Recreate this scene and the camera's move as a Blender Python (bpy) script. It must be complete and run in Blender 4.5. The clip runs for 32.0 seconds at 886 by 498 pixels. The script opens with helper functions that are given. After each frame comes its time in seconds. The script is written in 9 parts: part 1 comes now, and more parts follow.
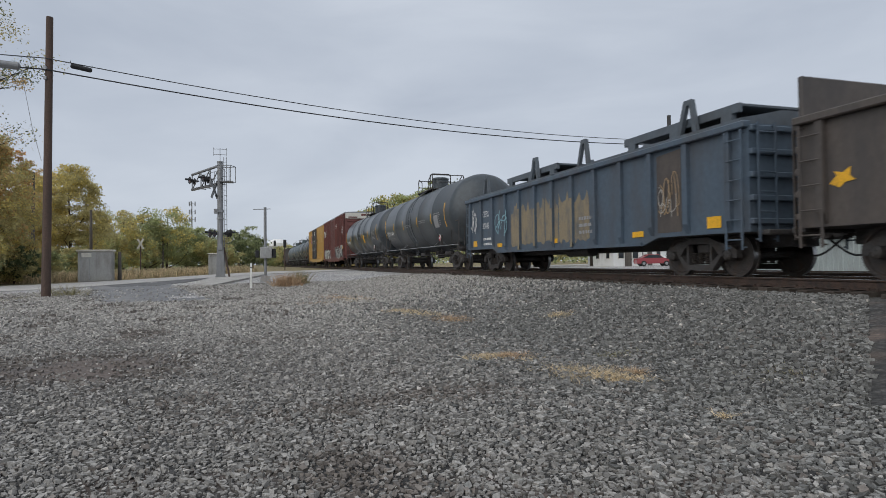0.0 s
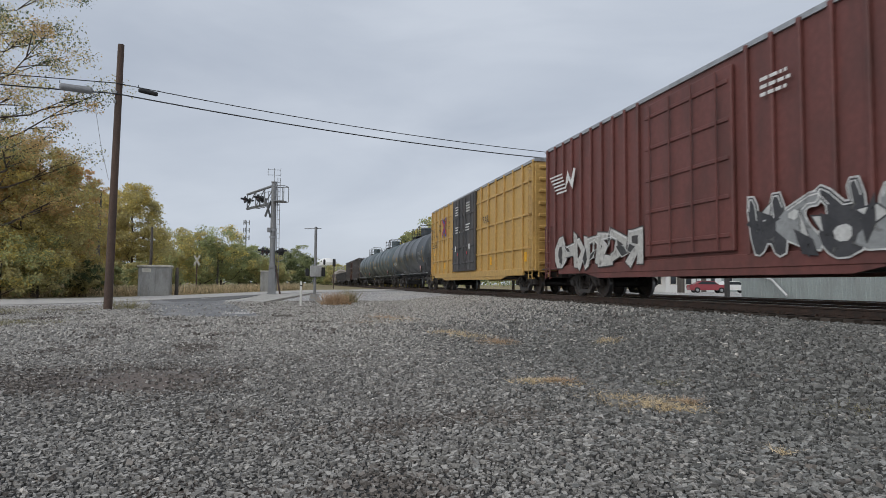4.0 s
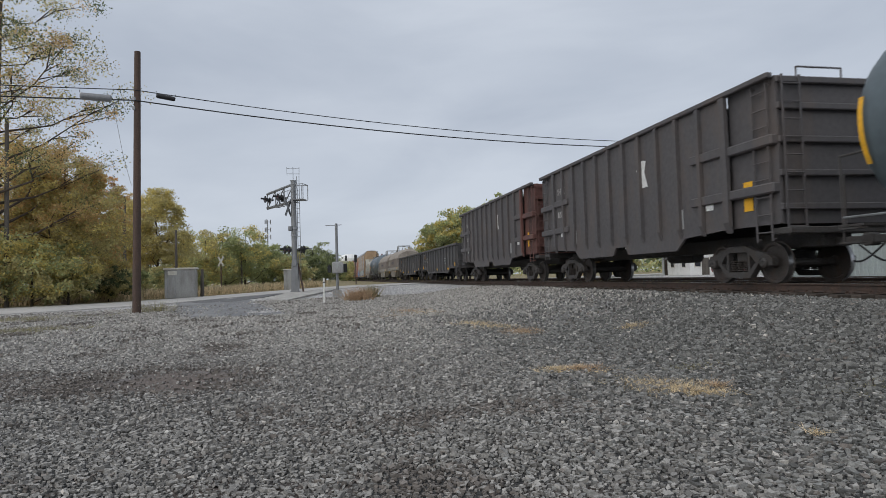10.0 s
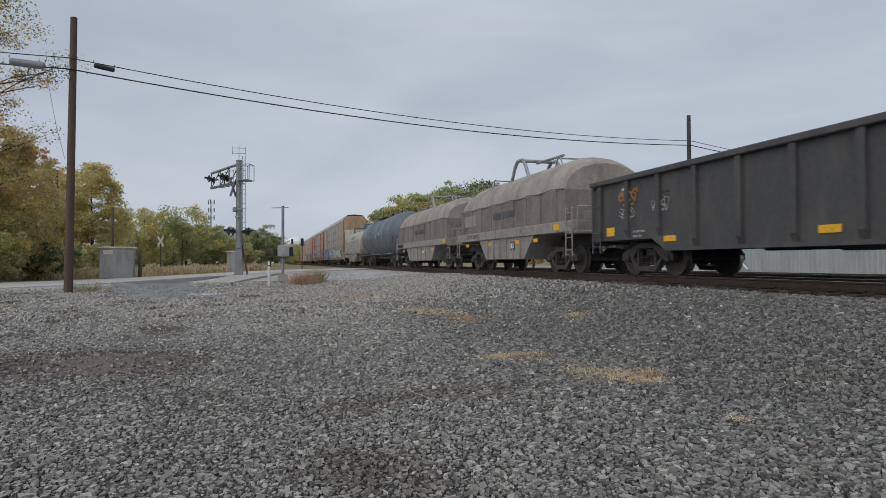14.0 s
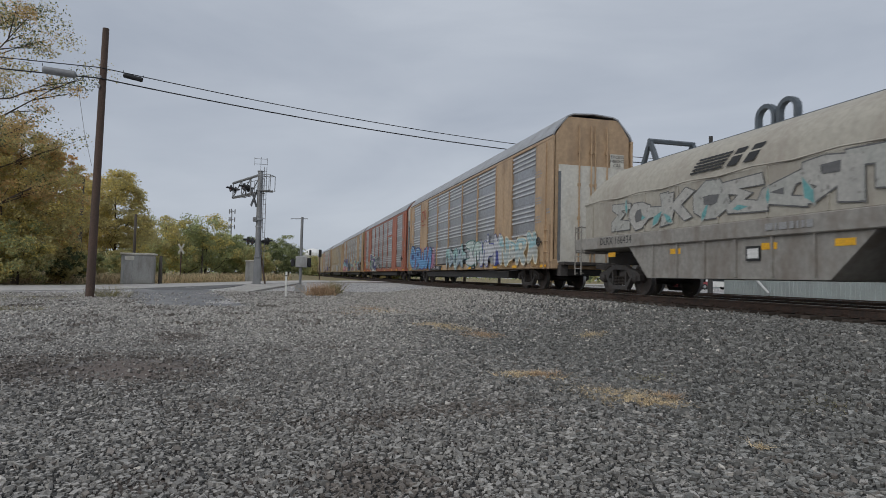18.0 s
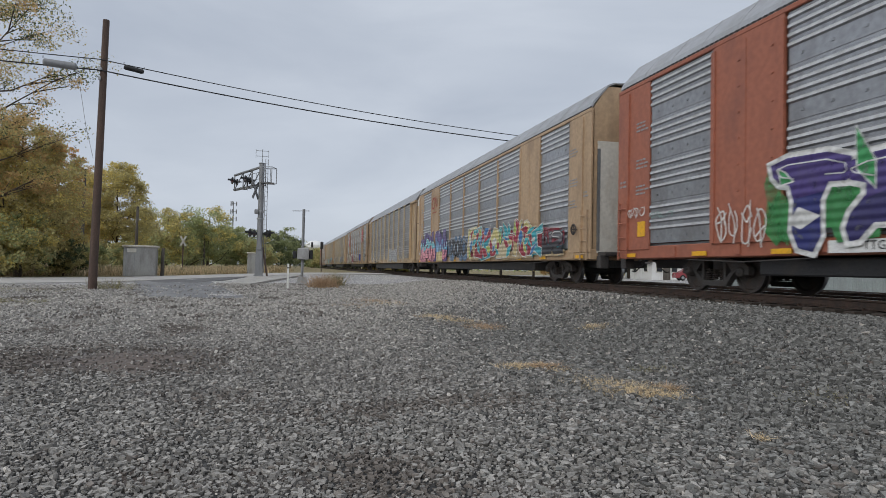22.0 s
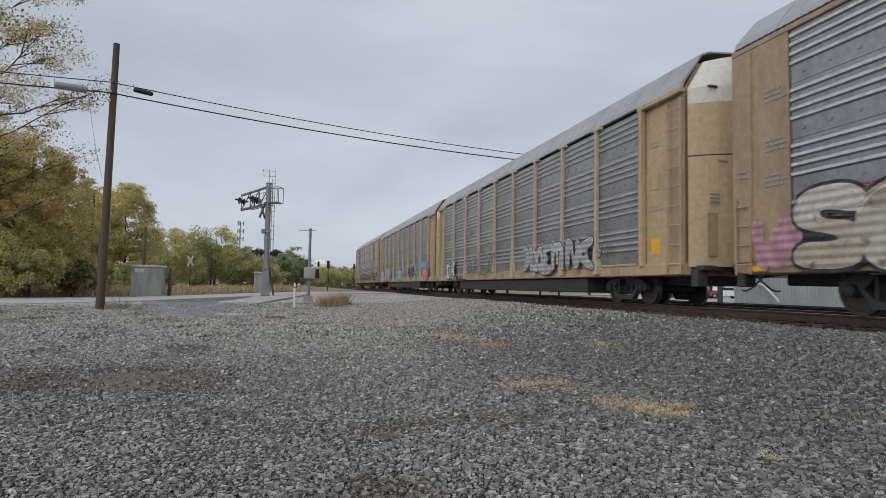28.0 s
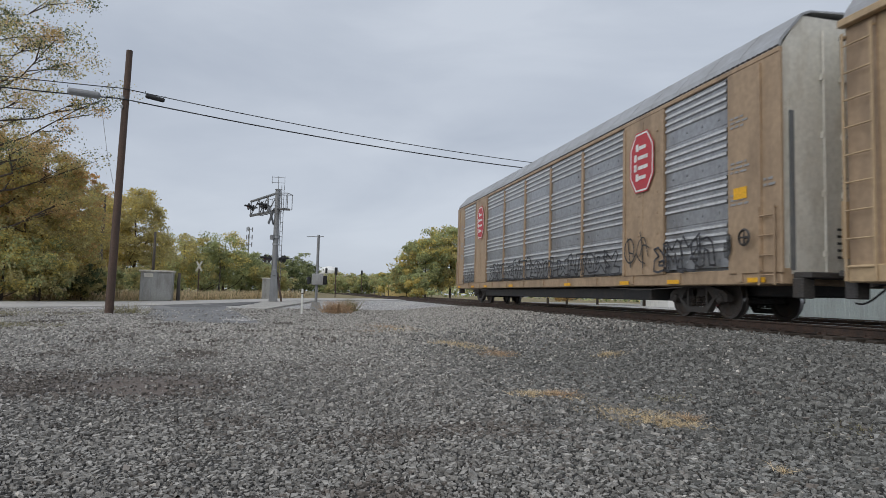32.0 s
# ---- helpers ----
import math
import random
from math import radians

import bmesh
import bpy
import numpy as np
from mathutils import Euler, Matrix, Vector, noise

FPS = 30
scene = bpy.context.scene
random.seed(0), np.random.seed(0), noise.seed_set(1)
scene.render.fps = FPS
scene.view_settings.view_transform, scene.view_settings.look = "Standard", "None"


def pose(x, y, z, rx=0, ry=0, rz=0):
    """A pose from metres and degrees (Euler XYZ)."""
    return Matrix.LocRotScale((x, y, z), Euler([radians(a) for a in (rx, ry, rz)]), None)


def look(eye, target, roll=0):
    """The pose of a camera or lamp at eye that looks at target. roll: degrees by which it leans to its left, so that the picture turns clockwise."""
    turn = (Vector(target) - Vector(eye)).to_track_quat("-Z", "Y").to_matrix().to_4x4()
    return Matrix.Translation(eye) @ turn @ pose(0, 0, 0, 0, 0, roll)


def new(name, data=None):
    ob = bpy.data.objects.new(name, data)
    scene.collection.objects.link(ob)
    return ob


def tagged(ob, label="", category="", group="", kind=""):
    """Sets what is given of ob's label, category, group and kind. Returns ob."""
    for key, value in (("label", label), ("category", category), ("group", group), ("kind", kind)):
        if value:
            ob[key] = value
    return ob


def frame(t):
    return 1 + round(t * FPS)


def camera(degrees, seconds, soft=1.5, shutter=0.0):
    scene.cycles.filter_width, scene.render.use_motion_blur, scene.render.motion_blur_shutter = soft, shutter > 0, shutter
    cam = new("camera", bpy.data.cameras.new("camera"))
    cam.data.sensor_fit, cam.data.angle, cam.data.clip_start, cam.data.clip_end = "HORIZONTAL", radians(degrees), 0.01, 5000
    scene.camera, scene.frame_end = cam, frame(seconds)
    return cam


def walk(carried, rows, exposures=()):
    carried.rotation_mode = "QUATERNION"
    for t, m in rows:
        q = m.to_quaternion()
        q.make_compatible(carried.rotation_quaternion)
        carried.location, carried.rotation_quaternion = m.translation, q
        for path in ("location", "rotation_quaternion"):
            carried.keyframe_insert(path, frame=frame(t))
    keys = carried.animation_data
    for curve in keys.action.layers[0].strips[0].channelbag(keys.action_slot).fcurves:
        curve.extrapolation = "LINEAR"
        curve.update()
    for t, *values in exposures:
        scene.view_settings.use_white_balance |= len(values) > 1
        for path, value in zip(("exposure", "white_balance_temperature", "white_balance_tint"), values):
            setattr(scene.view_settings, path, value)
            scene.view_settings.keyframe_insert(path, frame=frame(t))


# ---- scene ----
EYE = (0.0, 0.0, 0.38)


def aim(yaw, pitch, roll):
    """The camera's pose at EYE: degrees to the right of the track's line, upwards, and of lean."""
    a, b = radians(yaw), radians(pitch)
    way = Vector((math.sin(a) * math.cos(b), math.cos(a) * math.cos(b), math.sin(b)))
    return look(EYE, Vector(EYE) + way * 50, roll)


cam = camera(71.46, 32.0, soft=0.55, shutter=0.12)
# seconds, degrees to the right of the track, degrees up, lean
PATH = [
    (0.0, 17.46, 1.24, -0.70),
    (0.5, 17.29, 1.12, -0.63),
    (1.0, 17.06, 1.31, -0.17),
    (1.5, 16.44, 2.33, 0.60),
    (2.0, 15.61, 2.88, 1.14),
    (2.5, 14.53, 2.75, 1.14),
    (3.0, 14.11, 2.54, 0.71),
    (3.5, 13.55, 2.90, 0.76),
    (5.5, 11.85, 3.48, -0.54),
    (6.0, 11.81, 3.31, -0.67),
    (6.5, 11.71, 3.27, -0.69),
    (7.0, 11.64, 3.11, -0.67),
    (7.5, 11.54, 2.91, -0.90),
    (8.0, 11.47, 2.83, -1.09),
    (8.5, 11.41, 2.82, -1.23),
    (9.0, 11.30, 2.74, -1.52),
    (9.5, 11.23, 2.63, -1.70),
    (10.0, 11.16, 2.51, -1.71),
    (10.5, 11.08, 2.41, -1.71),
    (11.0, 11.07, 2.50, -1.61),
    (11.5, 11.13, 2.73, -0.97),
    (12.0, 11.44, 2.90, -0.32),
    (12.5, 12.47, 2.70, -0.06),
    (13.0, 13.84, 2.06, -0.17),
    (13.5, 15.37, 1.42, -0.48),
    (14.0, 15.94, 1.21, -0.24),
    (14.5, 16.04, 1.59, 0.71),
    (16.5, 14.48, 2.60, 1.45),
    (17.0, 14.54, 2.56, 1.35),
    (17.5, 14.45, 2.72, 1.44),
    (18.0, 14.33, 2.58, 1.37),
    (18.5, 14.36, 2.40, 1.36),
    (19.0, 14.35, 2.21, 1.36),
    (19.5, 14.33, 2.09, 1.42),
    (20.0, 14.33, 2.02, 1.35),
    (20.5, 14.28, 2.01, 1.40),
    (21.0, 14.23, 1.92, 1.32),
    (21.5, 14.21, 1.90, 1.37),
    (22.0, 14.19, 1.83, 1.31),
    (22.5, 14.21, 1.81, 1.24),
    (23.0, 14.21, 1.81, 1.24),
    (23.5, 14.23, 1.79, 1.16),
    (24.0, 14.21, 2.40, 1.30),
    (24.5, 14.05, 3.23, 1.38),
    (25.0, 13.89, 3.53, 1.36),
    (25.5, 13.89, 3.54, 1.36),
    (27.5, 13.60, 3.58, 1.10),
    (28.0, 13.58, 3.54, 1.05),
    (28.5, 13.49, 3.46, 1.02),
    (29.0, 13.35, 3.75, 1.23),
    (29.5, 13.30, 3.81, 1.28),
    (30.0, 13.25, 3.80, 1.30),
    (30.5, 13.22, 3.89, 1.32),
    (31.0, 13.14, 3.99, 1.40),
    (31.5, 13.05, 4.21, 1.60),
    (32.0, 12.84, 4.23, 1.62),
]
walk(cam, [(t, aim(a, b, c)) for t, a, b, c in PATH],
     exposures=[(0.0, 0.0), (12.4, 0.0), (13.0, 0.05), (14.0, -0.09), (14.5, -0.10), (16.5, -0.22), (18.2, -0.25), (19.0, -0.06), (20.0, 0.0), (32.0, 0.0)])

# ---- world and light ----
SUN_UP, SUN_TURN = radians(42), radians(232)
world = bpy.data.worlds.new("overcast")
scene.world = world
world.use_nodes = True
wn, wl = world.node_tree.nodes, world.node_tree.links
wn.clear()
w_out = wn.new("ShaderNodeOutputWorld")
w_bg = wn.new("ShaderNodeBackground")
w_sky = wn.new("ShaderNodeTexSky")
w_sky.sky_type = "NISHITA"
w_sky.sun_disc = False
w_sky.sun_elevation, w_sky.sun_rotation = SUN_UP, SUN_TURN
w_dim = wn.new("ShaderNodeMix")
w_dim.data_type, w_dim.blend_type = "RGBA", "MULTIPLY"
w_dim.inputs[0].default_value = 1.0
w_dim.inputs[7].default_value = (0.09, 0.09, 0.09, 1)
w_tc = wn.new("ShaderNodeTexCoord")
w_map = wn.new("ShaderNodeMapping")
w_map.inputs["Scale"].default_value = (1.3, 1.1, 4.2)
w_map.inputs["Rotation"].default_value = (0.12, -0.1, 0.5)
w_noise = wn.new("ShaderNodeTexNoise")
w_noise.inputs["Scale"].default_value = 1.7
w_noise.inputs["Detail"].default_value = 6
w_noise.inputs["Roughness"].default_value = 0.5
w_noise.inputs["Distortion"].default_value = 0.35
w_ramp = wn.new("ShaderNodeValToRGB")
w_ramp.color_ramp.elements[0].position, w_ramp.color_ramp.elements[0].color = 0.32, (0.458, 0.51, 0.60, 1)
w_ramp.color_ramp.elements[1].position, w_ramp.color_ramp.elements[1].color = 0.66, (0.602, 0.654, 0.738, 1)
w_mix = wn.new("ShaderNodeMix")
w_mix.data_type = "RGBA"
w_mix.inputs[0].default_value = 0.93
wl.new(w_tc.outputs["Generated"], w_map.inputs[0])
wl.new(w_map.outputs[0], w_noise.inputs["Vector"])
wl.new(w_noise.outputs["Fac"], w_ramp.inputs[0])
wl.new(w_sky.outputs[0], w_dim.inputs[6])
wl.new(w_dim.outputs[2], w_mix.inputs[6])
wl.new(w_ramp.outputs[0], w_mix.inputs[7])
wl.new(w_mix.outputs[2], w_bg.inputs[0])
wl.new(w_bg.outputs[0], w_out.inputs[0])
w_bg.inputs[1].default_value = 1.0

sun_data = bpy.data.lights.new("sun", "SUN")
sun_data.energy, sun_data.angle, sun_data.color = 1.5, radians(80), (1.0, 0.97, 0.92)
sun = new("sun", sun_data)
sun.matrix_world = look((0, 0, 60), (20 * math.sin(SUN_TURN) * -1, 20 * math.cos(SUN_TURN) * -1, 60 - 20 * math.tan(SUN_UP)))


# ---- materials ----
MATS = {}


def surface(name, base, rough=0.7, metal=0.0, spots=None, spot_scale=3.0, spot_low=0.5, spot_high=0.7, streak=1.0,
            grain=30.0, grain_amount=0.15, bump=0.1, bump_scale=60.0, island=0.0, per_object=0.0, emit=None):
    """A painted, worn or raw surface: base colour, fine grain, stains of another colour, relief."""
    if name in MATS:
        return MATS[name]
    m = bpy.data.materials.new(name)
    m.use_nodes = True
    n, l = m.node_tree.nodes, m.node_tree.links
    bsdf = n["Principled BSDF"]
    bsdf.inputs["Roughness"].default_value = rough
    bsdf.inputs["Metallic"].default_value = metal
    tc = n.new("ShaderNodeTexCoord")
    fine = n.new("ShaderNodeTexNoise")
    fine.inputs["Scale"].default_value = grain
    fine.inputs["Detail"].default_value = 4
    l.new(tc.outputs["Object"], fine.inputs["Vector"])
    shade = n.new("ShaderNodeMapRange")
    shade.inputs["From Min"].default_value, shade.inputs["From Max"].default_value = 0.3, 0.7
    shade.inputs["To Min"].default_value, shade.inputs["To Max"].default_value = 1 - grain_amount, 1 + grain_amount
    l.new(fine.outputs["Fac"], shade.inputs["Value"])
    col = n.new("ShaderNodeMix")
    col.data_type, col.blend_type = "RGBA", "MULTIPLY"
    col.inputs[0].default_value = 1.0
    col.inputs[6].default_value = (*base, 1)
    l.new(shade.outputs[0], col.inputs[7])
    last = col.outputs[2]
    for amount, source in ((island, "island"), (per_object, "object")):
        if amount:
            info = n.new("ShaderNodeNewGeometry") if source == "island" else n.new("ShaderNodeObjectInfo")
            r = n.new("ShaderNodeMapRange")
            r.inputs["To Min"].default_value, r.inputs["To Max"].default_value = 1 - amount, 1 + amount
            l.new(info.outputs["Random Per Island" if source == "island" else "Random"], r.inputs["Value"])
            mul = n.new("ShaderNodeMix")
            mul.data_type, mul.blend_type = "RGBA", "MULTIPLY"
            mul.inputs[0].default_value = 1.0
            l.new(last, mul.inputs[6])
            l.new(r.outputs[0], mul.inputs[7])
            last = mul.outputs[2]
    if spots:
        mp = n.new("ShaderNodeMapping")
        mp.inputs["Scale"].default_value = (1, 1, 1 / streak)
        l.new(tc.outputs["Object"], mp.inputs[0])
        big = n.new("ShaderNodeTexNoise")
        big.inputs["Scale"].default_value = spot_scale
        big.inputs["Detail"].default_value = 8
        big.inputs["Roughness"].default_value = 0.65
        l.new(mp.outputs[0], big.inputs["Vector"])
        mask = n.new("ShaderNodeMapRange")
        mask.inputs["From Min"].default_value, mask.inputs["From Max"].default_value = spot_low, spot_high
        l.new(big.outputs["Fac"], mask.inputs["Value"])
        mix = n.new("ShaderNodeMix")
        mix.data_type = "RGBA"
        mix.inputs[7].default_value = (*spots, 1)
        l.new(mask.outputs[0], mix.inputs[0])
        l.new(last, mix.inputs[6])
        last = mix.outputs[2]
    l.new(last, bsdf.inputs["Base Color"])
    if bump:
        relief = n.new("ShaderNodeTexNoise")
        relief.inputs["Scale"].default_value = bump_scale
        relief.inputs["Detail"].default_value = 3
        l.new(tc.outputs["Object"], relief.inputs["Vector"])
        bp = n.new("ShaderNodeBump")
        bp.inputs["Strength"].default_value = bump
        bp.inputs["Distance"].default_value = 0.02
        l.new(relief.outputs["Fac"], bp.inputs["Height"])
        l.new(bp.outputs[0], bsdf.inputs["Normal"])
    if emit:
        bsdf.inputs["Emission Color"].default_value = (*emit, 1)
        bsdf.inputs["Emission Strength"].default_value = 1.0
    MATS[name] = m
    return m


def car_paint(name, base, dirt=(0.06, 0.05, 0.045), low=0.5, high=0.78, rough=0.55, scale=1.3):
    return surface(name, base, rough, 0.0, dirt, scale, low, high, 3.0, 8.0, 0.12, 0.12, 14.0)


DIRT = (0.055, 0.047, 0.042)
RUST = (0.10, 0.045, 0.025)
M_RUSTRAIL = surface("rail_rust", (0.085, 0.055, 0.042), 0.8, 0.2, (0.05, 0.04, 0.035), 6, 0.45, 0.65, 1, 40, 0.25, 0.2)
M_RAILTOP = surface("rail_polished", (0.55, 0.55, 0.56), 0.25, 1.0, None, grain_amount=0.05, bump=0)
M_TIE = surface("tie_wood", (0.06, 0.047, 0.038), 0.9, 0.0, (0.10, 0.085, 0.07), 5, 0.45, 0.7, 1, 25, 0.3, 0.4, 40, per_object=0.3)
M_BLACKSTEEL = surface("running_gear", (0.062, 0.058, 0.056), 0.75, 0.1, (0.06, 0.045, 0.036), 4, 0.48, 0.75, 1, 25, 0.3, 0.3, 30)
M_SILLBLACK = surface("black_centre_sill", (0.030, 0.030, 0.032), 0.7, 0.0, (0.06, 0.05, 0.042), 2.5, 0.5, 0.8, 1, 20, 0.25, 0.2, 30)
M_WHEEL = surface("wheel_steel", (0.072, 0.062, 0.057), 0.6, 0.3, (0.09, 0.06, 0.045), 5, 0.5, 0.75, 1, 25, 0.2, 0.2)
M_TREAD = surface("wheel_tread", (0.42, 0.42, 0.42), 0.3, 1.0, None, bump=0)
M_SPRING = surface("spring_rust", (0.06, 0.05, 0.044), 0.8, 0.2, DIRT, 8, 0.45, 0.7)
M_GALV = surface("galvanised_steel", (0.34, 0.35, 0.36), 0.5, 0.6, (0.22, 0.22, 0.22), 3, 0.45, 0.7, 1, 20, 0.12, 0.1)
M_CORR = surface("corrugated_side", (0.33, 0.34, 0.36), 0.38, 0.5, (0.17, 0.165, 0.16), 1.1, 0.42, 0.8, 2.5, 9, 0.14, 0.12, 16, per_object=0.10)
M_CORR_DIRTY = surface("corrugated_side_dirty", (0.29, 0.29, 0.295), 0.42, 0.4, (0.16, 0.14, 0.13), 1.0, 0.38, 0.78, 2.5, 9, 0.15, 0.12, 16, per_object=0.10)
M_CREST = surface("bright_rib_crest", (0.58, 0.59, 0.60), 0.45, 0.2, (0.36, 0.35, 0.34), 2.2, 0.5, 0.8, 0.5, 9, 0.12, 0.1, 16, per_object=0.08)
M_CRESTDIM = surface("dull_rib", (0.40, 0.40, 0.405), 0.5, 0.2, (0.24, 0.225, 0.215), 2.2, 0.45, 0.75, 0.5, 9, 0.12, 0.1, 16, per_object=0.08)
M_ROOF = surface("galvanised_roof", (0.36, 0.37, 0.39), 0.55, 0.2, (0.26, 0.26, 0.26), 0.8, 0.45, 0.75, 1, 7, 0.1, 0.1, 10)
M_YEL = car_paint("ochre_car_paint", (0.445, 0.31, 0.19), (0.24, 0.165, 0.11), 0.46, 0.84)
M_TAN = car_paint("tan_car_paint", (0.385, 0.275, 0.178), (0.19, 0.135, 0.09), 0.46, 0.8)
M_TANYEL = car_paint("pale_ochre_car_paint", (0.465, 0.34, 0.205), (0.30, 0.215, 0.14), 0.47, 0.85)
M_POST = car_paint("dusty_pale_post_paint", (0.47, 0.39, 0.27), (0.34, 0.27, 0.18), 0.48, 0.85)
M_RED = car_paint("orange_red_car_paint", (0.36, 0.125, 0.075), (0.19, 0.08, 0.06), 0.5, 0.85)
M_BOXYEL = car_paint("boxcar_yellow", (0.50, 0.315, 0.10), (0.33, 0.20, 0.075), 0.52, 0.9, 0.5)
M_BOXRED = car_paint("boxcar_oxide", (0.16, 0.055, 0.047), (0.085, 0.038, 0.033), 0.45, 0.75)
M_BLUE = car_paint("gondola_blue", (0.075, 0.105, 0.14), (0.075, 0.078, 0.085), 0.45, 0.75)
M_COVER = car_paint("cover_grey_blue", (0.095, 0.115, 0.135), (0.07, 0.075, 0.08), 0.45, 0.75)
M_BROWN = car_paint("gondola_brown", (0.092, 0.076, 0.066), (0.052, 0.047, 0.046), 0.42, 0.7)
M_BLACKCAR = car_paint("gondola_black", (0.068, 0.067, 0.069), (0.125, 0.105, 0.092), 0.5, 0.78, 0.7)
M_HOPPER = car_paint("hopper_black", (0.088, 0.082, 0.084), (0.125, 0.097, 0.082), 0.48, 0.8, 0.7)
M_HOPRED = car_paint("hopper_red", (0.125, 0.055, 0.045), (0.06, 0.04, 0.035), 0.45, 0.75, 0.7)
M_TANK = surface("tank_black", (0.050, 0.060, 0.068), 0.38, 0.0, (0.06, 0.055, 0.05), 0.8, 0.5, 0.85, 2.5, 6, 0.15, 0.08, 10)
M_TANKGLOSS = surface("tank_black_gloss", (0.044, 0.053, 0.060), 0.28, 0.0, (0.05, 0.056, 0.06), 0.8, 0.55, 0.9, 2.5, 6, 0.1, 0.05, 10)
M_TANKGREEN = surface("tank_green_black", (0.090, 0.116, 0.128), 0.45, 0.0, (0.05, 0.06, 0.06), 0.7, 0.5, 0.9, 2.5, 6, 0.1, 0.06, 10)
M_TANKBLUE = surface("tank_slate_blue", (0.105, 0.132, 0.158), 0.48, 0.0, (0.07, 0.065, 0.055), 0.7, 0.5, 0.85, 2.5, 6, 0.15, 0.08, 10)
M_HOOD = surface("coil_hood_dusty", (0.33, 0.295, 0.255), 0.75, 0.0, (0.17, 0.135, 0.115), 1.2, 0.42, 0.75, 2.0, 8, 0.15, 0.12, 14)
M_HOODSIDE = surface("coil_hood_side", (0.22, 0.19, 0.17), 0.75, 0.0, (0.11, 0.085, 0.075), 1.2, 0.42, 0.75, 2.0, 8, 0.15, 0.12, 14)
M_CREAM = surface("coil_hood_cream", (0.39, 0.365, 0.31), 0.7, 0.0, (0.28, 0.24, 0.20), 1.2, 0.47, 0.8, 2.5, 8, 0.12, 0.1, 14)
M_SILLGREY = surface("coil_sill_grey", (0.29, 0.275, 0.25), 0.7, 0.0, (0.16, 0.125, 0.10), 1.6, 0.45, 0.78, 2.0, 8, 0.15, 0.12, 14)
M_WHITE = surface("white_lettering", (0.72, 0.72, 0.70), 0.7, 0.0, (0.45, 0.44, 0.42), 4, 0.5, 0.8, bump=0)
M_YELLOWMARK = surface("reflective_yellow", (0.80, 0.42, 0.02), 0.5, 0.0, (0.4, 0.24, 0.05), 5, 0.55, 0.8, bump=0)
M_BLACKMARK = surface("black_marking", (0.02, 0.02, 0.02), 0.6, bump=0)
M_REDMARK = surface("red_marking", (0.48, 0.045, 0.06), 0.6, 0, (0.3, 0.1, 0.09), 4, 0.5, 0.9, bump=0)
M_FADEDRED = surface("faded_red_marking", (0.34, 0.085, 0.06), 0.7, 0, (0.36, 0.20, 0.11), 3, 0.45, 0.8, 2, bump=0)
M_BLUEMARK = surface("blue_marking", (0.02, 0.05, 0.33), 0.6, bump=0)
M_GREYMARK = surface("grey_lettering", (0.30, 0.30, 0.30), 0.7, bump=0)
M_OCHREMARK = surface("ochre_lettering", (0.42, 0.22, 0.03), 0.7, bump=0)
M_DOORGREY = surface("end_door_grey", (0.36, 0.385, 0.39), 0.6, 0.2, (0.22, 0.21, 0.20), 1.2, 0.45, 0.75, 3, 12, 0.1, 0.1)
M_ENDWHITE = surface("end_white", (0.60, 0.58, 0.52), 0.6, 0.0, (0.34, 0.28, 0.2), 1.4, 0.5, 0.8, 3, 10, 0.1, 0.1)
M_ENDGREY = surface("end_grey", (0.16, 0.17, 0.18), 0.6, 0.2, (0.3, 0.29, 0.26), 2, 0.5, 0.8, 3, 10, 0.1, 0.1)
M_POLE = surface("pole_wood", (0.105, 0.068, 0.052), 0.9, 0.0, (0.055, 0.042, 0.036), 2.0, 0.4, 0.7, 8, 25, 0.3, 0.4, 30)
M_POLEDARK = surface("pole_dark_wood", (0.062, 0.06, 0.06), 0.9, 0.0, (0.04, 0.038, 0.036), 2.0, 0.4, 0.7, 8, 25, 0.3, 0.4, 30)
M_POLEGREY = surface("pole_grey_wood", (0.13, 0.115, 0.10), 0.9, 0.0, (0.07, 0.06, 0.05), 2.0, 0.4, 0.7, 8, 25, 0.3, 0.4, 30)
M_WIRE = surface("cable_black", (0.015, 0.015, 0.016), 0.6, bump=0)
M_ALU = surface("mast_aluminium", (0.25, 0.255, 0.26), 0.55, 0.3, (0.17, 0.17, 0.17), 3, 0.45, 0.75, 3, 20, 0.1, 0.1)
M_SIGBLACK = surface("signal_black", (0.015, 0.015, 0.016), 0.5, bump=0.05)
M_LENS = surface("signal_lens", (0.12, 0.012, 0.01), 0.15, bump=0)
M_CABINET = surface("cabinet_grey", (0.38, 0.38, 0.37), 0.55, 0.4, (0.2, 0.19, 0.17), 1.6, 0.45, 0.75, 3, 12, 0.1, 0.1)
M_CONCRETE = surface("concrete", (0.44, 0.42, 0.39), 0.9, 0.0, (0.22, 0.21, 0.19), 2.0, 0.42, 0.7, 1, 14, 0.15, 0.25, 30)
M_ROAD = surface("road_asphalt", (0.46, 0.44, 0.415), 0.9, 0.0, (0.36, 0.345, 0.33), 0.5, 0.42, 0.65, 1, 9, 0.12, 0.2, 40)
M_APRON = surface("apron_asphalt", (0.17, 0.171, 0.175), 0.9, 0.0, (0.25, 0.246, 0.24), 0.7, 0.48, 0.7, 1, 12, 0.2, 0.3, 40)
M_MEND = surface("mended_asphalt", (0.12, 0.12, 0.12), 0.9, 0.0, (0.14, 0.138, 0.135), 1.5, 0.48, 0.7, 1, 12, 0.2, 0.3, 40)
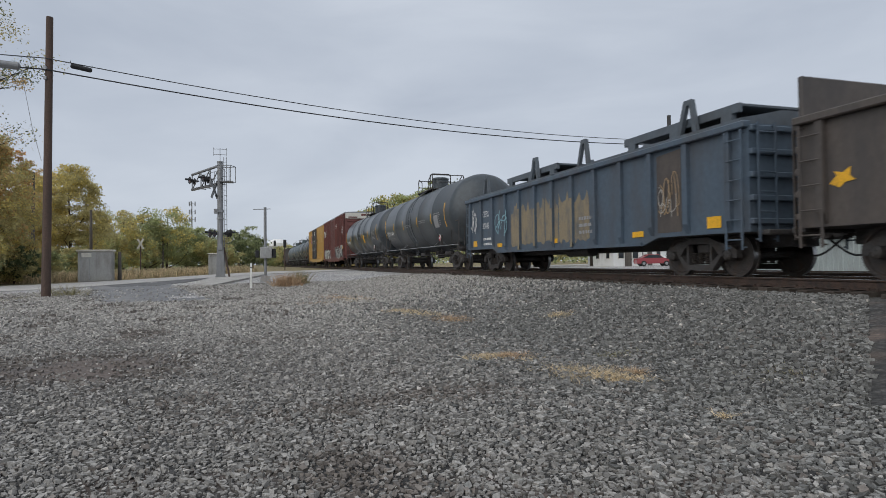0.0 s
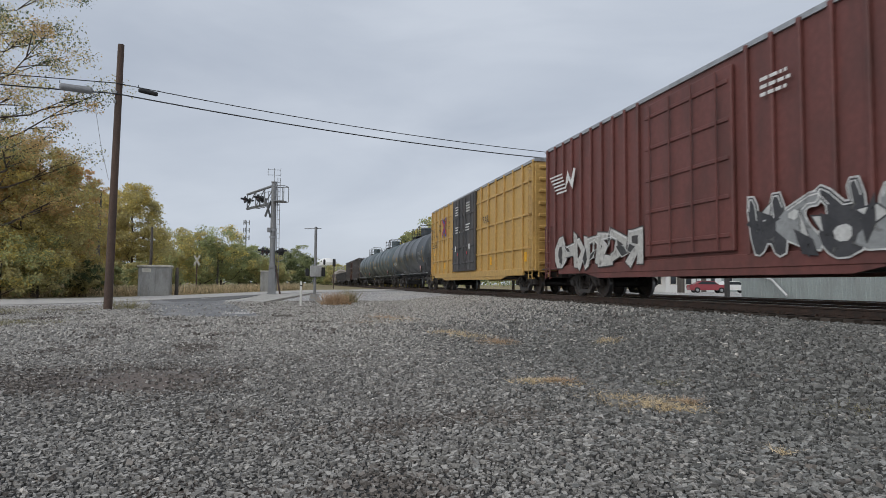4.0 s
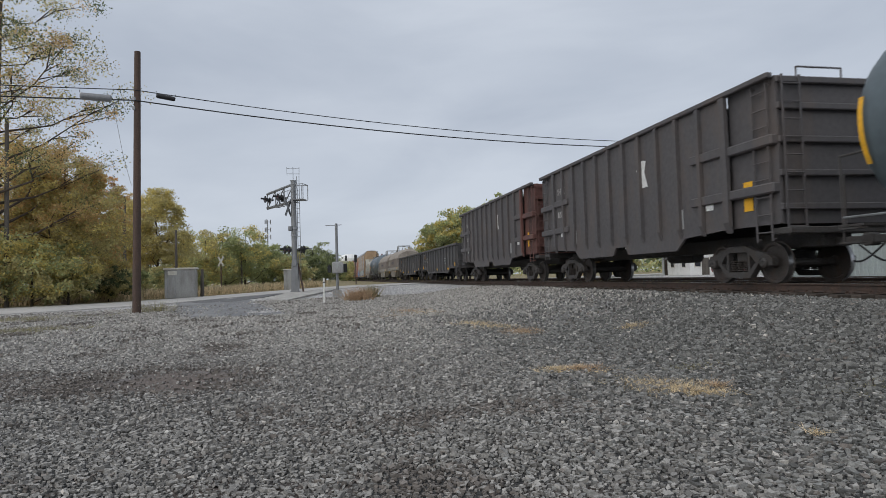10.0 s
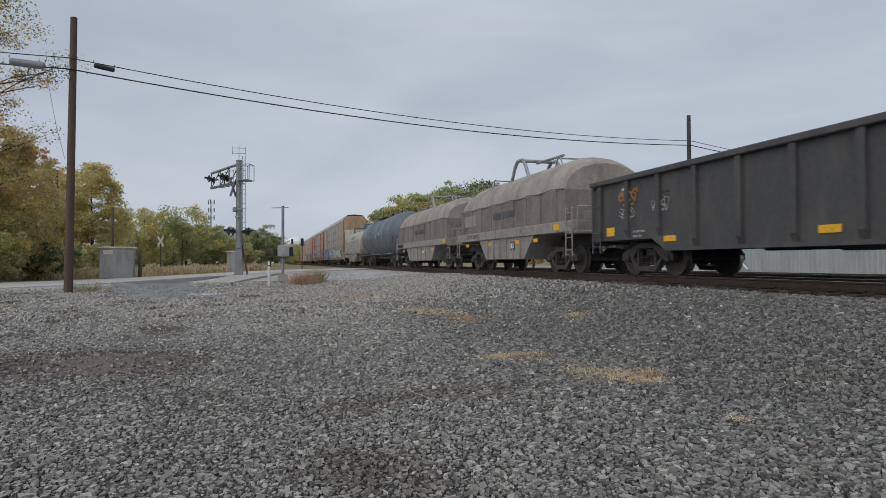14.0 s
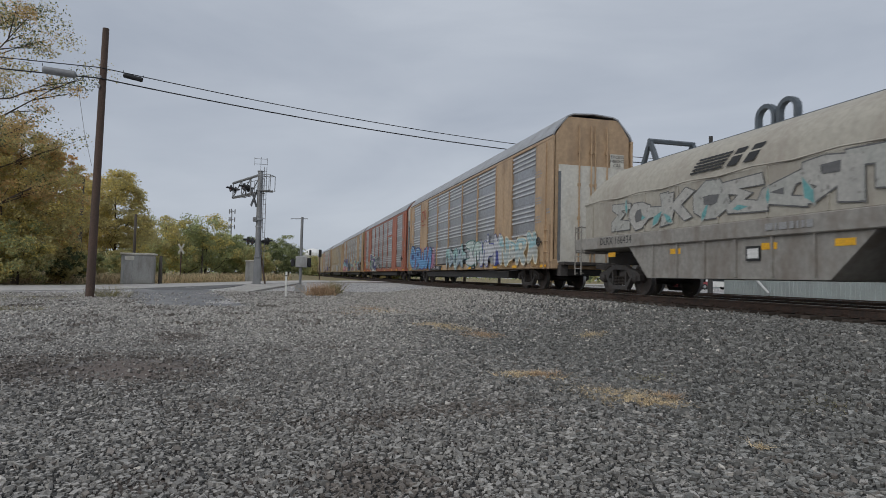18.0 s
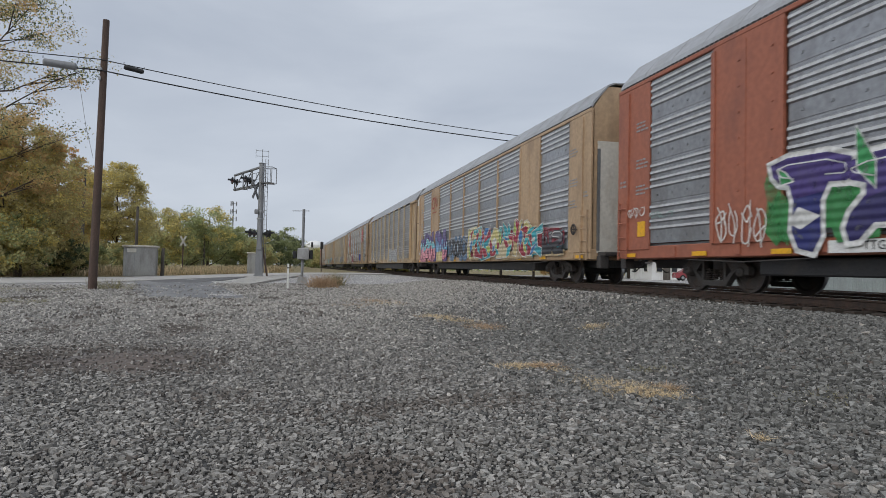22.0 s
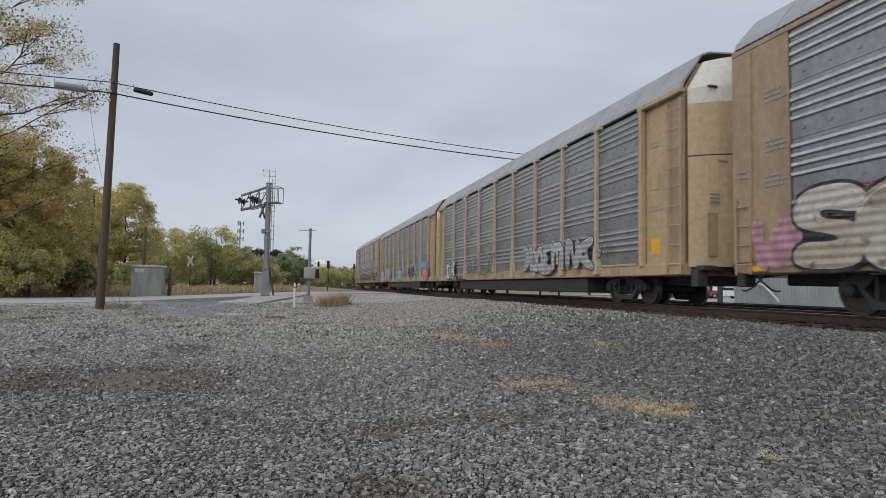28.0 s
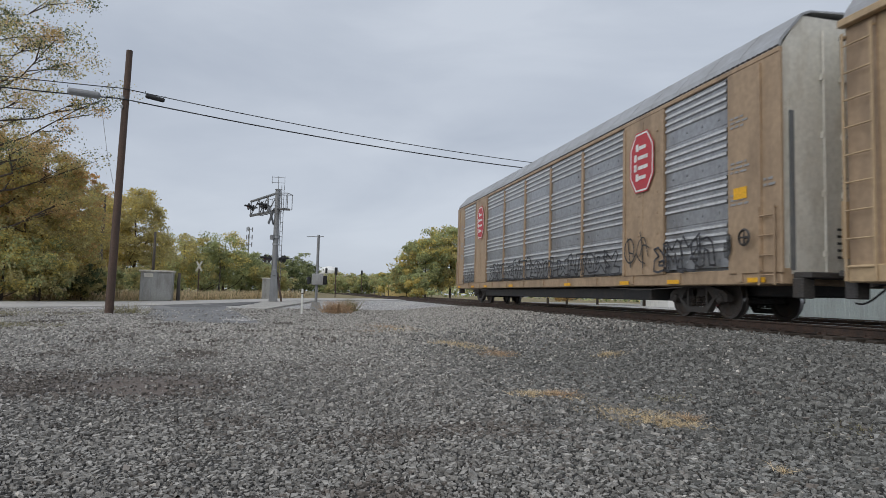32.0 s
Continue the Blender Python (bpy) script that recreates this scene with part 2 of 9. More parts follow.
M_BARK = surface("bark", (0.085, 0.066, 0.052), 0.95, 0.0, (0.05, 0.04, 0.034), 3, 0.42, 0.7, 4, 14, 0.3, 0.5, 14)
M_STRAW = surface("dry_grass", (0.60, 0.475, 0.30), 0.9, 0, None, island=0.35, bump=0)
M_RUSTWEED = surface("rusty_weed", (0.42, 0.29, 0.18), 0.9, 0, None, island=0.35, bump=0)
M_WEED = surface("roadside_weed", (0.26, 0.235, 0.125), 0.9, 0, None, island=0.4, bump=0)
M_STONE = surface("ballast_stone", (0.262, 0.250, 0.232), 0.9, 0.0, None, grain=60, grain_amount=0.25, island=0.45, bump=0.3, bump_scale=50)
M_BALLAST = surface("dark_ballast_stone", (0.182, 0.180, 0.169), 0.9, 0.0, None, grain=60, grain_amount=0.25, island=0.55, bump=0.3, bump_scale=50)
M_STONEDUST = surface("dusty_lot_stone", (0.38, 0.362, 0.333), 0.9, 0.0, None, grain=60, grain_amount=0.25, island=0.45, bump=0.3, bump_scale=50)
M_STONEPALE = surface("pale_stone", (0.46, 0.43, 0.39), 0.9, 0.0, None, grain=40, grain_amount=0.2, island=0.3, bump=0.3, bump_scale=50)
M_STONERUST = surface("rusty_stone", (0.165, 0.146, 0.130), 0.9, 0.0, None, grain=40, grain_amount=0.2, island=0.4, bump=0.3, bump_scale=50)
M_GREYWALL = surface("shed_wall", (0.34, 0.38, 0.37), 0.6, 0.2, (0.28, 0.3, 0.29), 0.8, 0.45, 0.75, 3, 10, 0.08, 0.1)
M_HOUSEWHITE = surface("house_siding", (0.78, 0.78, 0.76), 0.7, 0.0, (0.5, 0.5, 0.48), 1.0, 0.5, 0.8, 2, 10, 0.06, 0.1)
M_ROOFDARK = surface("shingle_roof", (0.07, 0.068, 0.068), 0.9, 0.0, (0.11, 0.1, 0.1), 1.4, 0.45, 0.7, 1, 14, 0.2, 0.3)
M_GLASS = surface("window_dark_glass", (0.03, 0.035, 0.04), 0.1, 0.0, bump=0)
M_CARRED = surface("car_red", (0.30, 0.06, 0.07), 0.25, 0.0, bump=0)
M_TYRE = surface("tyre", (0.02, 0.02, 0.02), 0.9, bump=0.1)
M_PIPEWHITE = surface("white_pipe", (0.6, 0.6, 0.6), 0.5, bump=0.05)


# ---- mesh helpers ----
class Shape:
    """Points and faces of one mesh."""

    def __init__(self):
        self.v, self.f = [], []

    def add(self, pts, faces):
        k = len(self.v)
        self.v.extend([tuple(p) for p in pts])
        self.f.extend([tuple(i + k for i in q) for q in faces])
        return self

    def box(self, c, s, ch=0.0):
        """A box round c of the sizes s, with its edges cut by ch."""
        x, y, z = (a / 2 for a in s)
        if ch <= 0:
            pts = [(c[0] + i * x, c[1] + j * y, c[2] + k * z) for i in (-1, 1) for j in (-1, 1) for k in (-1, 1)]
            return self.add(pts, [(0, 1, 3, 2), (4, 6, 7, 5), (0, 4, 5, 1), (2, 3, 7, 6), (0, 2, 6, 4), (1, 5, 7, 3)])
        ch = min(ch, x * 0.9, y * 0.9, z * 0.9)
        b = bmesh.new()
        bmesh.ops.create_cube(b, size=1.0)
        for vert in b.verts:
            vert.co = Vector((vert.co.x * s[0], vert.co.y * s[1], vert.co.z * s[2]))
        bmesh.ops.bevel(b, geom=b.edges[:], offset=ch, segments=1, affect="EDGES", profile=0.5)
        b.verts.index_update()
        self.add([(q.co.x + c[0], q.co.y + c[1], q.co.z + c[2]) for q in b.verts], [[q.index for q in fc.verts] for fc in b.faces])
        b.free()
        return self

    def prism(self, poly, a, b, axis="y"):
        """A polygon pushed out from a to b. axis y: poly holds (x, z); x: (y, z); z: (x, y)."""
        put = {"y": lambda p, t: (p[0], t, p[1]), "x": lambda p, t: (t, p[0], p[1]), "z": lambda p, t: (p[0], p[1], t)}[axis]
        n = len(poly)
        pts = [put(p, a) for p in poly] + [put(p, b) for p in poly]
        faces = [(i, (i + 1) % n, (i + 1) % n + n, i + n) for i in range(n)]
        return self.add(pts, faces + [tuple(range(n))[::-1], tuple(range(n, 2 * n))])

    def strip(self, line, a, b, axis="y"):
        """An open line of points pushed out from a to b: a sheet."""
        put = {"y": lambda p, t: (p[0], t, p[1]), "x": lambda p, t: (t, p[0], p[1])}[axis]
        n = len(line)
        return self.add([put(p, a) for p in line] + [put(p, b) for p in line], [(i, i + 1, i + 1 + n, i + n) for i in range(n - 1)])

    def rod(self, p, q, r, n=8, r2=None, caps=True):
        p, q = Vector(p), Vector(q)
        r2 = r if r2 is None else r2
        d = (q - p).normalized()
        u = d.orthogonal().normalized()
        w = d.cross(u)
        ring = [(math.cos(2 * math.pi * i / n), math.sin(2 * math.pi * i / n)) for i in range(n)]
        pts = [p + (u * c + w * s) * r for c, s in ring] + [q + (u * c + w * s) * r2 for c, s in ring]
        faces = [(i, (i + 1) % n, (i + 1) % n + n, i + n) for i in range(n)]
        if caps:
            faces += [tuple(range(n))[::-1], tuple(range(n, 2 * n))]
        return self.add(pts, faces)

    def pipe(self, path, r, n=6):
        for p, q in zip(path[:-1], path[1:]):
            self.rod(p, q, r, n)
        return self

    def lathe(self, prof, axis="y", c=(0, 0, 0), n=32):
        """A profile of (along, radius) turned round an axis through c."""
        k = len(prof)
        pts = []
        for i in range(n):
            a = 2 * math.pi * i / n
            s, t = math.cos(a), math.sin(a)
            for h, r in prof:
                p = {"y": (r * s, h, r * t), "x": (h, r * s, r * t), "z": (r * s, r * t, h)}[axis]
                pts.append((p[0] + c[0], p[1] + c[1], p[2] + c[2]))
        faces = []
        for i in range(n):
            j = (i + 1) % n
            faces += [(i * k + a, i * k + a + 1, j * k + a + 1, j * k + a) for a in range(k - 1)]
        return self.add(pts, faces)

    def mesh(self, name):
        me = bpy.data.meshes.new(name)
        me.from_pydata(self.v, [], self.f)
        me.update()
        return me


def soft(me, degrees=35):
    """Round shading but for the edges sharper than that."""
    me.shade_smooth()
    me.set_sharp_from_angle(angle=radians(degrees))
    return me


def part(name, shape, material, parent, label="", smooth=False, kind=""):
    me = shape if isinstance(shape, bpy.types.Mesh) else shape.mesh(name)
    if smooth:
        soft(me)
    if material and not me.materials:
        me.materials.append(material)
    ob = new(name, me)
    if parent:
        ob.parent = parent
    return tagged(ob, label=label, kind=kind)


def thing(name, shape, material, label, category, group="", kind="", smooth=False):
    me = shape if isinstance(shape, bpy.types.Mesh) else shape.mesh(name)
    if smooth:
        soft(me)
    if not me.materials:
        me.materials.append(material)
    return tagged(new(name, me), label, category, group, kind)


def base(name, m, label, category, group="", kind=""):
    ob = new(name)
    ob.empty_display_size = 0.3
    ob.matrix_basis = m
    return tagged(ob, label, category, group, kind)


def letters(text, size, width=0.0, bold=0.0):
    """A mesh of written characters in the plane y-z, read from the side of smaller x, centred."""
    cu = bpy.data.curves.new("writing", "FONT")
    cu.body, cu.size, cu.align_x, cu.align_y = text, size, "CENTER", "CENTER"
    cu.resolution_u, cu.offset = 2, bold
    ob = bpy.data.objects.new("writing", cu)
    me = bpy.data.meshes.new_from_object(ob)
    bpy.data.objects.remove(ob)
    bpy.data.curves.remove(cu)
    me.materials.clear()
    me.transform(Matrix(((0, 0, -1, 0), (-1, 0, 0, 0), (0, 1, 0, 0), (0, 0, 0, 1))))
    if width:
        now = max(v.co.y for v in me.vertices) - min(v.co.y for v in me.vertices)
        me.transform(Matrix.Diagonal((1, width / now, 1, 1)))
    return me


# ---- ground ----
def smooth(a, b, v):
    t = min(1.0, max(0.0, (v - a) / (b - a)))
    return t * t * (3 - 2 * t)


def ground_z(x, y):
    """The height of the ground; the rails' tops are at zero."""
    lot = -0.9 + 0.45 * smooth(20, 48, y) * smooth(-14, 4, x) + 0.12 * smooth(20, 42, y)
    lot = min(lot, -0.3)
    a = smooth(4.2, 8.6, x)
    z = lot * (1 - a) - 0.27 * a
    if x > 17.5:
        z = -0.27 - 0.15 * smooth(17.5, 21, x)
    return z


def spread(near, far, step, grow):
    out, v, s = [0.0], 0.0, step
    while v < far:
        if v > near:
            s *= grow
        v += s
        out.append(v)
    return out


def ground_material():
    m = bpy.data.materials.new("gravel_ground")
    m.use_nodes = True
    n, l = m.node_tree.nodes, m.node_tree.links
    bsdf = n["Principled BSDF"]
    bsdf.inputs["Roughness"].default_value = 0.95
    tc = n.new("ShaderNodeTexCoord")

    def vor(scale):
        v = n.new("ShaderNodeTexVoronoi")
        v.inputs["Scale"].default_value = scale
        l.new(tc.outputs["Object"], v.inputs["Vector"])
        return v

    def ramp(a, b, ca, cb):
        r = n.new("ShaderNodeValToRGB")
        r.color_ramp.elements[0].position, r.color_ramp.elements[0].color = a, (*ca, 1)
        r.color_ramp.elements[1].position, r.color_ramp.elements[1].color = b, (*cb, 1)
        return r

    def blend(fac, a, b, how="MIX"):
        x = n.new("ShaderNodeMix")
        x.data_type, x.blend_type = "RGBA", how
        for sock, val in ((0, fac), (6, a), (7, b)):
            if isinstance(val, bpy.types.NodeSocket):
                l.new(val, x.inputs[sock])
            else:
                x.inputs[sock].default_value = val if sock == 0 else (*val, 1)
        return x.outputs[2]

    def noise_at(scale, detail=5):
        v = n.new("ShaderNodeTexNoise")
        v.inputs["Scale"].default_value, v.inputs["Detail"].default_value = scale, detail
        l.new(tc.outputs["Object"], v.inputs["Vector"])
        return v

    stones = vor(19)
    sep = n.new("ShaderNodeSeparateColor")
    l.new(stones.outputs["Color"], sep.inputs[0])
    tone = ramp(0.0, 1.0, (0.19, 0.187, 0.187), (0.52, 0.505, 0.49))
    tone.color_ramp.elements.new(0.93).color = (0.40, 0.39, 0.38, 1)
    tone.color_ramp.elements.new(0.97).color = (0.68, 0.64, 0.58, 1)
    l.new(sep.outputs[0], tone.inputs[0])
    # cell rims darkened: shade in the gaps painted into the colour
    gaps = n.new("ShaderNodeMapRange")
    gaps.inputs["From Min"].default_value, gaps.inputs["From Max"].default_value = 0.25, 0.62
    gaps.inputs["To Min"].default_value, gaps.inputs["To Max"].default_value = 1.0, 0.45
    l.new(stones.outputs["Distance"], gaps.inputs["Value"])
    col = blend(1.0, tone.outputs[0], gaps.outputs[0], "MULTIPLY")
    wide = noise_at(0.35)
    dusty = ramp(0.45, 0.7, (0.0, 0.0, 0.0), (0.5, 0.5, 0.5))
    l.new(wide.outputs["Fac"], dusty.inputs[0])
    col = blend(dusty.outputs[0], col, (0.34, 0.32, 0.29))
    fleck = noise_at(7.0, 6)
    flecks = ramp(0.32, 0.68, (0.62, 0.62, 0.62), (1.38, 1.38, 1.38))
    l.new(fleck.outputs["Fac"], flecks.inputs[0])
    col = blend(1.0, col, flecks.outputs[0], "MULTIPLY")
    # dry paler dust farther out on the lot; nearer, shade between stones painted in
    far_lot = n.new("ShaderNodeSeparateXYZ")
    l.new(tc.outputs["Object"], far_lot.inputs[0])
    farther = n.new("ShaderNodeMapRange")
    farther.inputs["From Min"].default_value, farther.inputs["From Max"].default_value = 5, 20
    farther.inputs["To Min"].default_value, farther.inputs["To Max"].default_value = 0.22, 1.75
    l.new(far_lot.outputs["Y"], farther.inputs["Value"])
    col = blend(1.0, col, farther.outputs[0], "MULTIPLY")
    rusty = noise_at(0.9, 7)
    rmask = ramp(0.57, 0.72, (0.0, 0.0, 0.0), (0.5, 0.5, 0.5))
    l.new(rusty.outputs["Fac"], rmask.inputs[0])
    col = blend(rmask.outputs[0], col, (0.26, 0.19, 0.155))
    # bare trodden mud patch with a ragged edge
    ragged = noise_at(1.3, 6)
    for cx, cy, sx, sy, amount in ((-2.05, 8.75, 1.35, 1.35, 0.8), (-4.6, 9.3, 2.4, 1.6, 0.45), (-8.2, 19.6, 4.0, 2.0, 0.6)):
        mp = n.new("ShaderNodeMapping")
        mp.inputs["Location"].default_value = (-cx / sx, -cy / sy, 0)
        mp.inputs["Scale"].default_value = (1 / sx, 1 / sy, 0)
        l.new(tc.outputs["Object"], mp.inputs[0])
        far_off = n.new("ShaderNodeVectorMath")
        far_off.operation = "LENGTH"
        l.new(mp.outputs[0], far_off.inputs[0])
        rag = n.new("ShaderNodeMath")
        rag.operation = "MULTIPLY_ADD"
        l.new(ragged.outputs["Fac"], rag.inputs[0])
        rag.inputs[1].default_value = 1.6
        l.new(far_off.outputs["Value"], rag.inputs[2])
        mm = n.new("ShaderNodeMapRange")
        mm.inputs["From Min"].default_value, mm.inputs["From Max"].default_value = 1.25, 1.85
        mm.inputs["To Min"].default_value, mm.inputs["To Max"].default_value = amount, 0.0
        l.new(rag.outputs[0], mm.inputs["Value"])
        col = blend(mm.outputs[0], col, (0.145, 0.115, 0.098))
    # grass beyond the road, and far away
    pos = n.new("ShaderNodeSeparateXYZ")
    l.new(tc.outputs["Object"], pos.inputs[0])
    along = n.new("ShaderNodeMath")
    along.operation = "MULTIPLY_ADD"
    l.new(pos.outputs["X"], along.inputs[0])
    along.inputs[1].default_value = -0.72
    l.new(pos.outputs["Y"], along.inputs[2])
    wob = n.new("ShaderNodeMath")
    wob.operation = "MULTIPLY_ADD"
    edge = noise_at(0.5)
    l.new(edge.outputs["Fac"], wob.inputs[0])
    wob.inputs[1].default_value = 4.0
    l.new(along.outputs[0], wob.inputs[2])
    grass_mask = n.new("ShaderNodeMapRange")
    grass_mask.inputs["From Min"].default_value, grass_mask.inputs["From Max"].default_value = 53, 56
    l.new(wob.outputs[0], grass_mask.inputs["Value"])
    turf = noise_at(3.0, 8)
    green = ramp(0.3, 0.7, (0.12, 0.11, 0.05), (0.34, 0.27, 0.15))
    l.new(turf.outputs["Fac"], green.inputs[0])
    col = blend(grass_mask.outputs[0], col, green.outputs[0])
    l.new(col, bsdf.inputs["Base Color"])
    bp = n.new("ShaderNodeBump")
    bp.inputs["Strength"].default_value = 0.9
    bp.inputs["Distance"].default_value = 0.03
    bp.invert = True
    l.new(stones.outputs["Distance"], bp.inputs["Height"])
    l.new(bp.outputs[0], bsdf.inputs["Normal"])
    return m


def build_ground():
    side = spread(26, 2500, 0.4, 1.16)
    ahead = spread(70, 2500, 0.55, 1.16)
    back = spread(6, 2500, 1.0, 1.3)
    xs = [-v for v in side[:0:-1]] + side
    ys = [-v for v in back[:0:-1]] + ahead
    xs, ys = np.array(xs), np.array(ys)
    pts = []
    for y in ys:
        for x in xs:
            z = ground_z(x, y)
            if -20 < x < 9 and y < 45:
                z += 0.035 * (noise.noise(Vector((x * 0.45, y * 0.45, 3.1)))) + 0.012 * noise.noise(Vector((x * 2.1, y * 2.1, 7)))
            pts.append((x, y, z))
    nx = len(xs)
    faces = [(j * nx + i, j * nx + i + 1, (j + 1) * nx + i + 1, (j + 1) * nx + i) for j in range(len(ys) - 1) for i in range(nx - 1)]
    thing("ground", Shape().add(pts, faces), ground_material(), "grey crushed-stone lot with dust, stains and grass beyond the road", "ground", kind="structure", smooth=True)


def ribbon(line, half, lift, thick=0.05):
    """A flat band that follows a line of points over the ground."""
    s = Shape()
    pts = []
    fine = []
    for (a, b) in zip(line[:-1], line[1:]):
        fine += [Vector(a).lerp(Vector(b), k / 8) for k in range(8)]
    fine.append(Vector(line[-1]))
    for i, p in enumerate(fine):
        d = (fine[min(i + 1, len(fine) - 1)] - fine[max(i - 1, 0)]).normalized()
        nrm = Vector((d.y, -d.x))
        for k in (-1, -0.5, 0, 0.5, 1):
            q = p + nrm * half * k
            pts.append((q.x, q.y, ground_z(q.x, q.y) + lift))
    m = len(fine)
    for i in range(m - 1):
        for k in range(4):
            a = i * 5 + k
            s.f.append((a, a + 1, a + 6, a + 5))
    s.v = pts
    k0 = len(pts)
    s.v = pts + [(x, y, z - thick - 0.1) for x, y, z in pts]
    for i in range(m - 1):
        for e in (0, 4):
            a = i * 5 + e
            s.f.append((a, a + 5, a + 5 + k0, a + k0))
    return s


ROAD_LINE = [(-90, 2), (-40, 24), (-22, 32.5), (-12, 40), (-3, 50), (5, 58), (9.5, 62)]
ROAD_FAR = [(17.3, 69), (30, 80), (60, 104), (140, 160)]


def build_road():
    thing("road", ribbon(ROAD_LINE, 4.6, 0.05), M_ROAD, "worn pale asphalt road leading to the level crossing", "road", kind="structure")
    thing("road", ribbon(ROAD_FAR, 4.6, 0.05), M_ROAD, "pale asphalt road on the far side of the tracks", "road", kind="structure")
    thing("road", ribbon([(24, -60), (24, 0), (24, 50), (24, 76)], 3.6, 0.03), M_ROAD, "pale paved lane beside the far track", "road", kind="structure")
    apron = ribbon([(-3.0, 23.4), (-3.9, 26), (-4.9, 31), (-5.9, 36), (-7.2, 41)], 1.9, 0.012)
    thing("driveway", apron, M_APRON, "dark patched asphalt apron between road and gravel lot", "driveway", kind="structure")
    edge = [(-7.9, 38.5), (-6.3, 41.2), (-3.6, 43.8), (-2.5, 43.0), (-3.1, 40.1), (-3.4, 38.0), (-4.2, 36.6), (-4.6, 35.2), (-5.9, 35.9), (-6.6, 35.6)]
    n = len(edge)
    mend = Shape().add([(px, py, ground_z(px, py) + 0.022) for px, py in edge] + [(px, py, ground_z(px, py) - 0.05) for px, py in edge], [tuple(range(n))] + [(k, (k + 1) % n, (k + 1) % n + n, k + n) for k in range(n)])
    thing("asphalt_patch", mend, M_MEND, "darker mended asphalt beside the road edge", "pavement", kind="structure")
    pad = Shape()
    slab = [(-2.75, 33.6), (-1.75, 32.2), (-0.95, 35.5), (-0.1, 38.6), (0.9, 43.5), (1.2, 46.5), (-0.2, 46.0), (-0.9, 42.6), (-2.4, 43.5), (-2.5, 39.0)]
    n = len(slab)
    pts = [(x, y, ground_z(x, y) + 0.10) for x, y in slab] + [(x, y, ground_z(x, y) - 0.1) for x, y in slab]
    pad.add(pts, [tuple(range(n))] + [(k, (k + 1) % n, (k + 1) % n + n, k + n) for k in range(n)])
    thing("concrete_pad", pad, M_CONCRETE, "pale broken concrete pad at the foot of the signal mast", "pavement", kind="structure")


# ---- railway ----
TRACK_X = 10.68
GAUGE = 1.435


def rail_profile(x):
    return [(x - 0.075, -0.175), (x + 0.075, -0.175), (x + 0.07, -0.16), (x + 0.012, -0.145), (x + 0.010, -0.045),
            (x + 0.036, -0.035), (x + 0.036, -0.004), (x - 0.036, -0.004), (x - 0.036, -0.035), (x - 0.010, -0.045), (x - 0.012, -0.145), (x - 0.07, -0.16)]


def build_track(cx, near, label):
    track = base("railway_track", pose(cx, 0, 0), label, "railway track", "tracks", kind="structure")
    for side in (-1, 1):
        x = side * (GAUGE / 2 + 0.036)
        rail = part("rail", Shape().prism(rail_profile(x), -60, 420), M_RUSTRAIL, track, "rust-brown rail with a polished head")
        part("rail_head", Shape().box((x, 180, -0.002), (0.06, 480, 0.006)), M_RAILTOP, rail, "bright worn running surface")
    tie = Shape().box((0, 0, -0.275), (2.6, 0.22, 0.19), 0.012).mesh("tie")
    tie.materials.append(M_TIE)
    plate = Shape()
    for side in (-1, 1):
        x = side * (GAUGE / 2 + 0.036)
        plate.box((x, 0, -0.178), (0.36, 0.17, 0.016))
        for dx in (-0.1, 0.1):
            plate.box((x + dx, 0.04 * dx * 10, -0.16), (0.03, 0.03, 0.035))
            plate.box((x + dx * 0.9, 0.13, -0.165), (0.05, 0.03, 0.06))
    plate = plate.mesh("tie_plates")
    plate.materials.append(M_RUSTRAIL)
    rnd = random.Random(4)
    count = 130 if near else 60
    for i in range(count):
        t = new("tie", tie)
        t.parent = track
        t.location = (rnd.uniform(-0.06, 0.06), -8 + i * 0.5 + rnd.uniform(-0.03, 0.03), rnd.uniform(-0.012, 0.0))
        t.rotation_euler.z = rnd.uniform(-0.015, 0.015)
        if near:
            p = new("tie_plates", plate)
            p.parent = t
    rest = Shape()
    start = -8 + count * 0.5
    for y in np.arange(start, 400, 0.5):
        rest.box((0, float(y), -0.275), (2.6, 0.22, 0.19))
    part("ties_in_the_distance", rest, M_TIE, track, kind="stuff")


# ---- rolling stock: common parts ----
def wheel_mesh():
    r = 0.457
    prof = [(-0.07, 0.0), (-0.09, 0.05), (-0.09, 0.10), (-0.03, 0.13), (-0.03, r - 0.09), (-0.065, r - 0.06), (-0.065, r),
            (0.045, r + 0.004), (0.055, r + 0.028), (0.07, r + 0.028), (0.07, r - 0.06), (0.03, r - 0.09), (0.02, 0.13), (0.09, 0.1), (0.09, 0.0)]
    me = soft(Shape().lathe(prof, "x", n=28).mesh("wheel"), 30)
    me.materials.append(M_WHEEL)
    me.materials.append(M_TREAD)
    k = len(prof) - 1
    for i, p in enumerate(me.polygons):
        if i % k == 6:
            p.material_index = 1
    return me


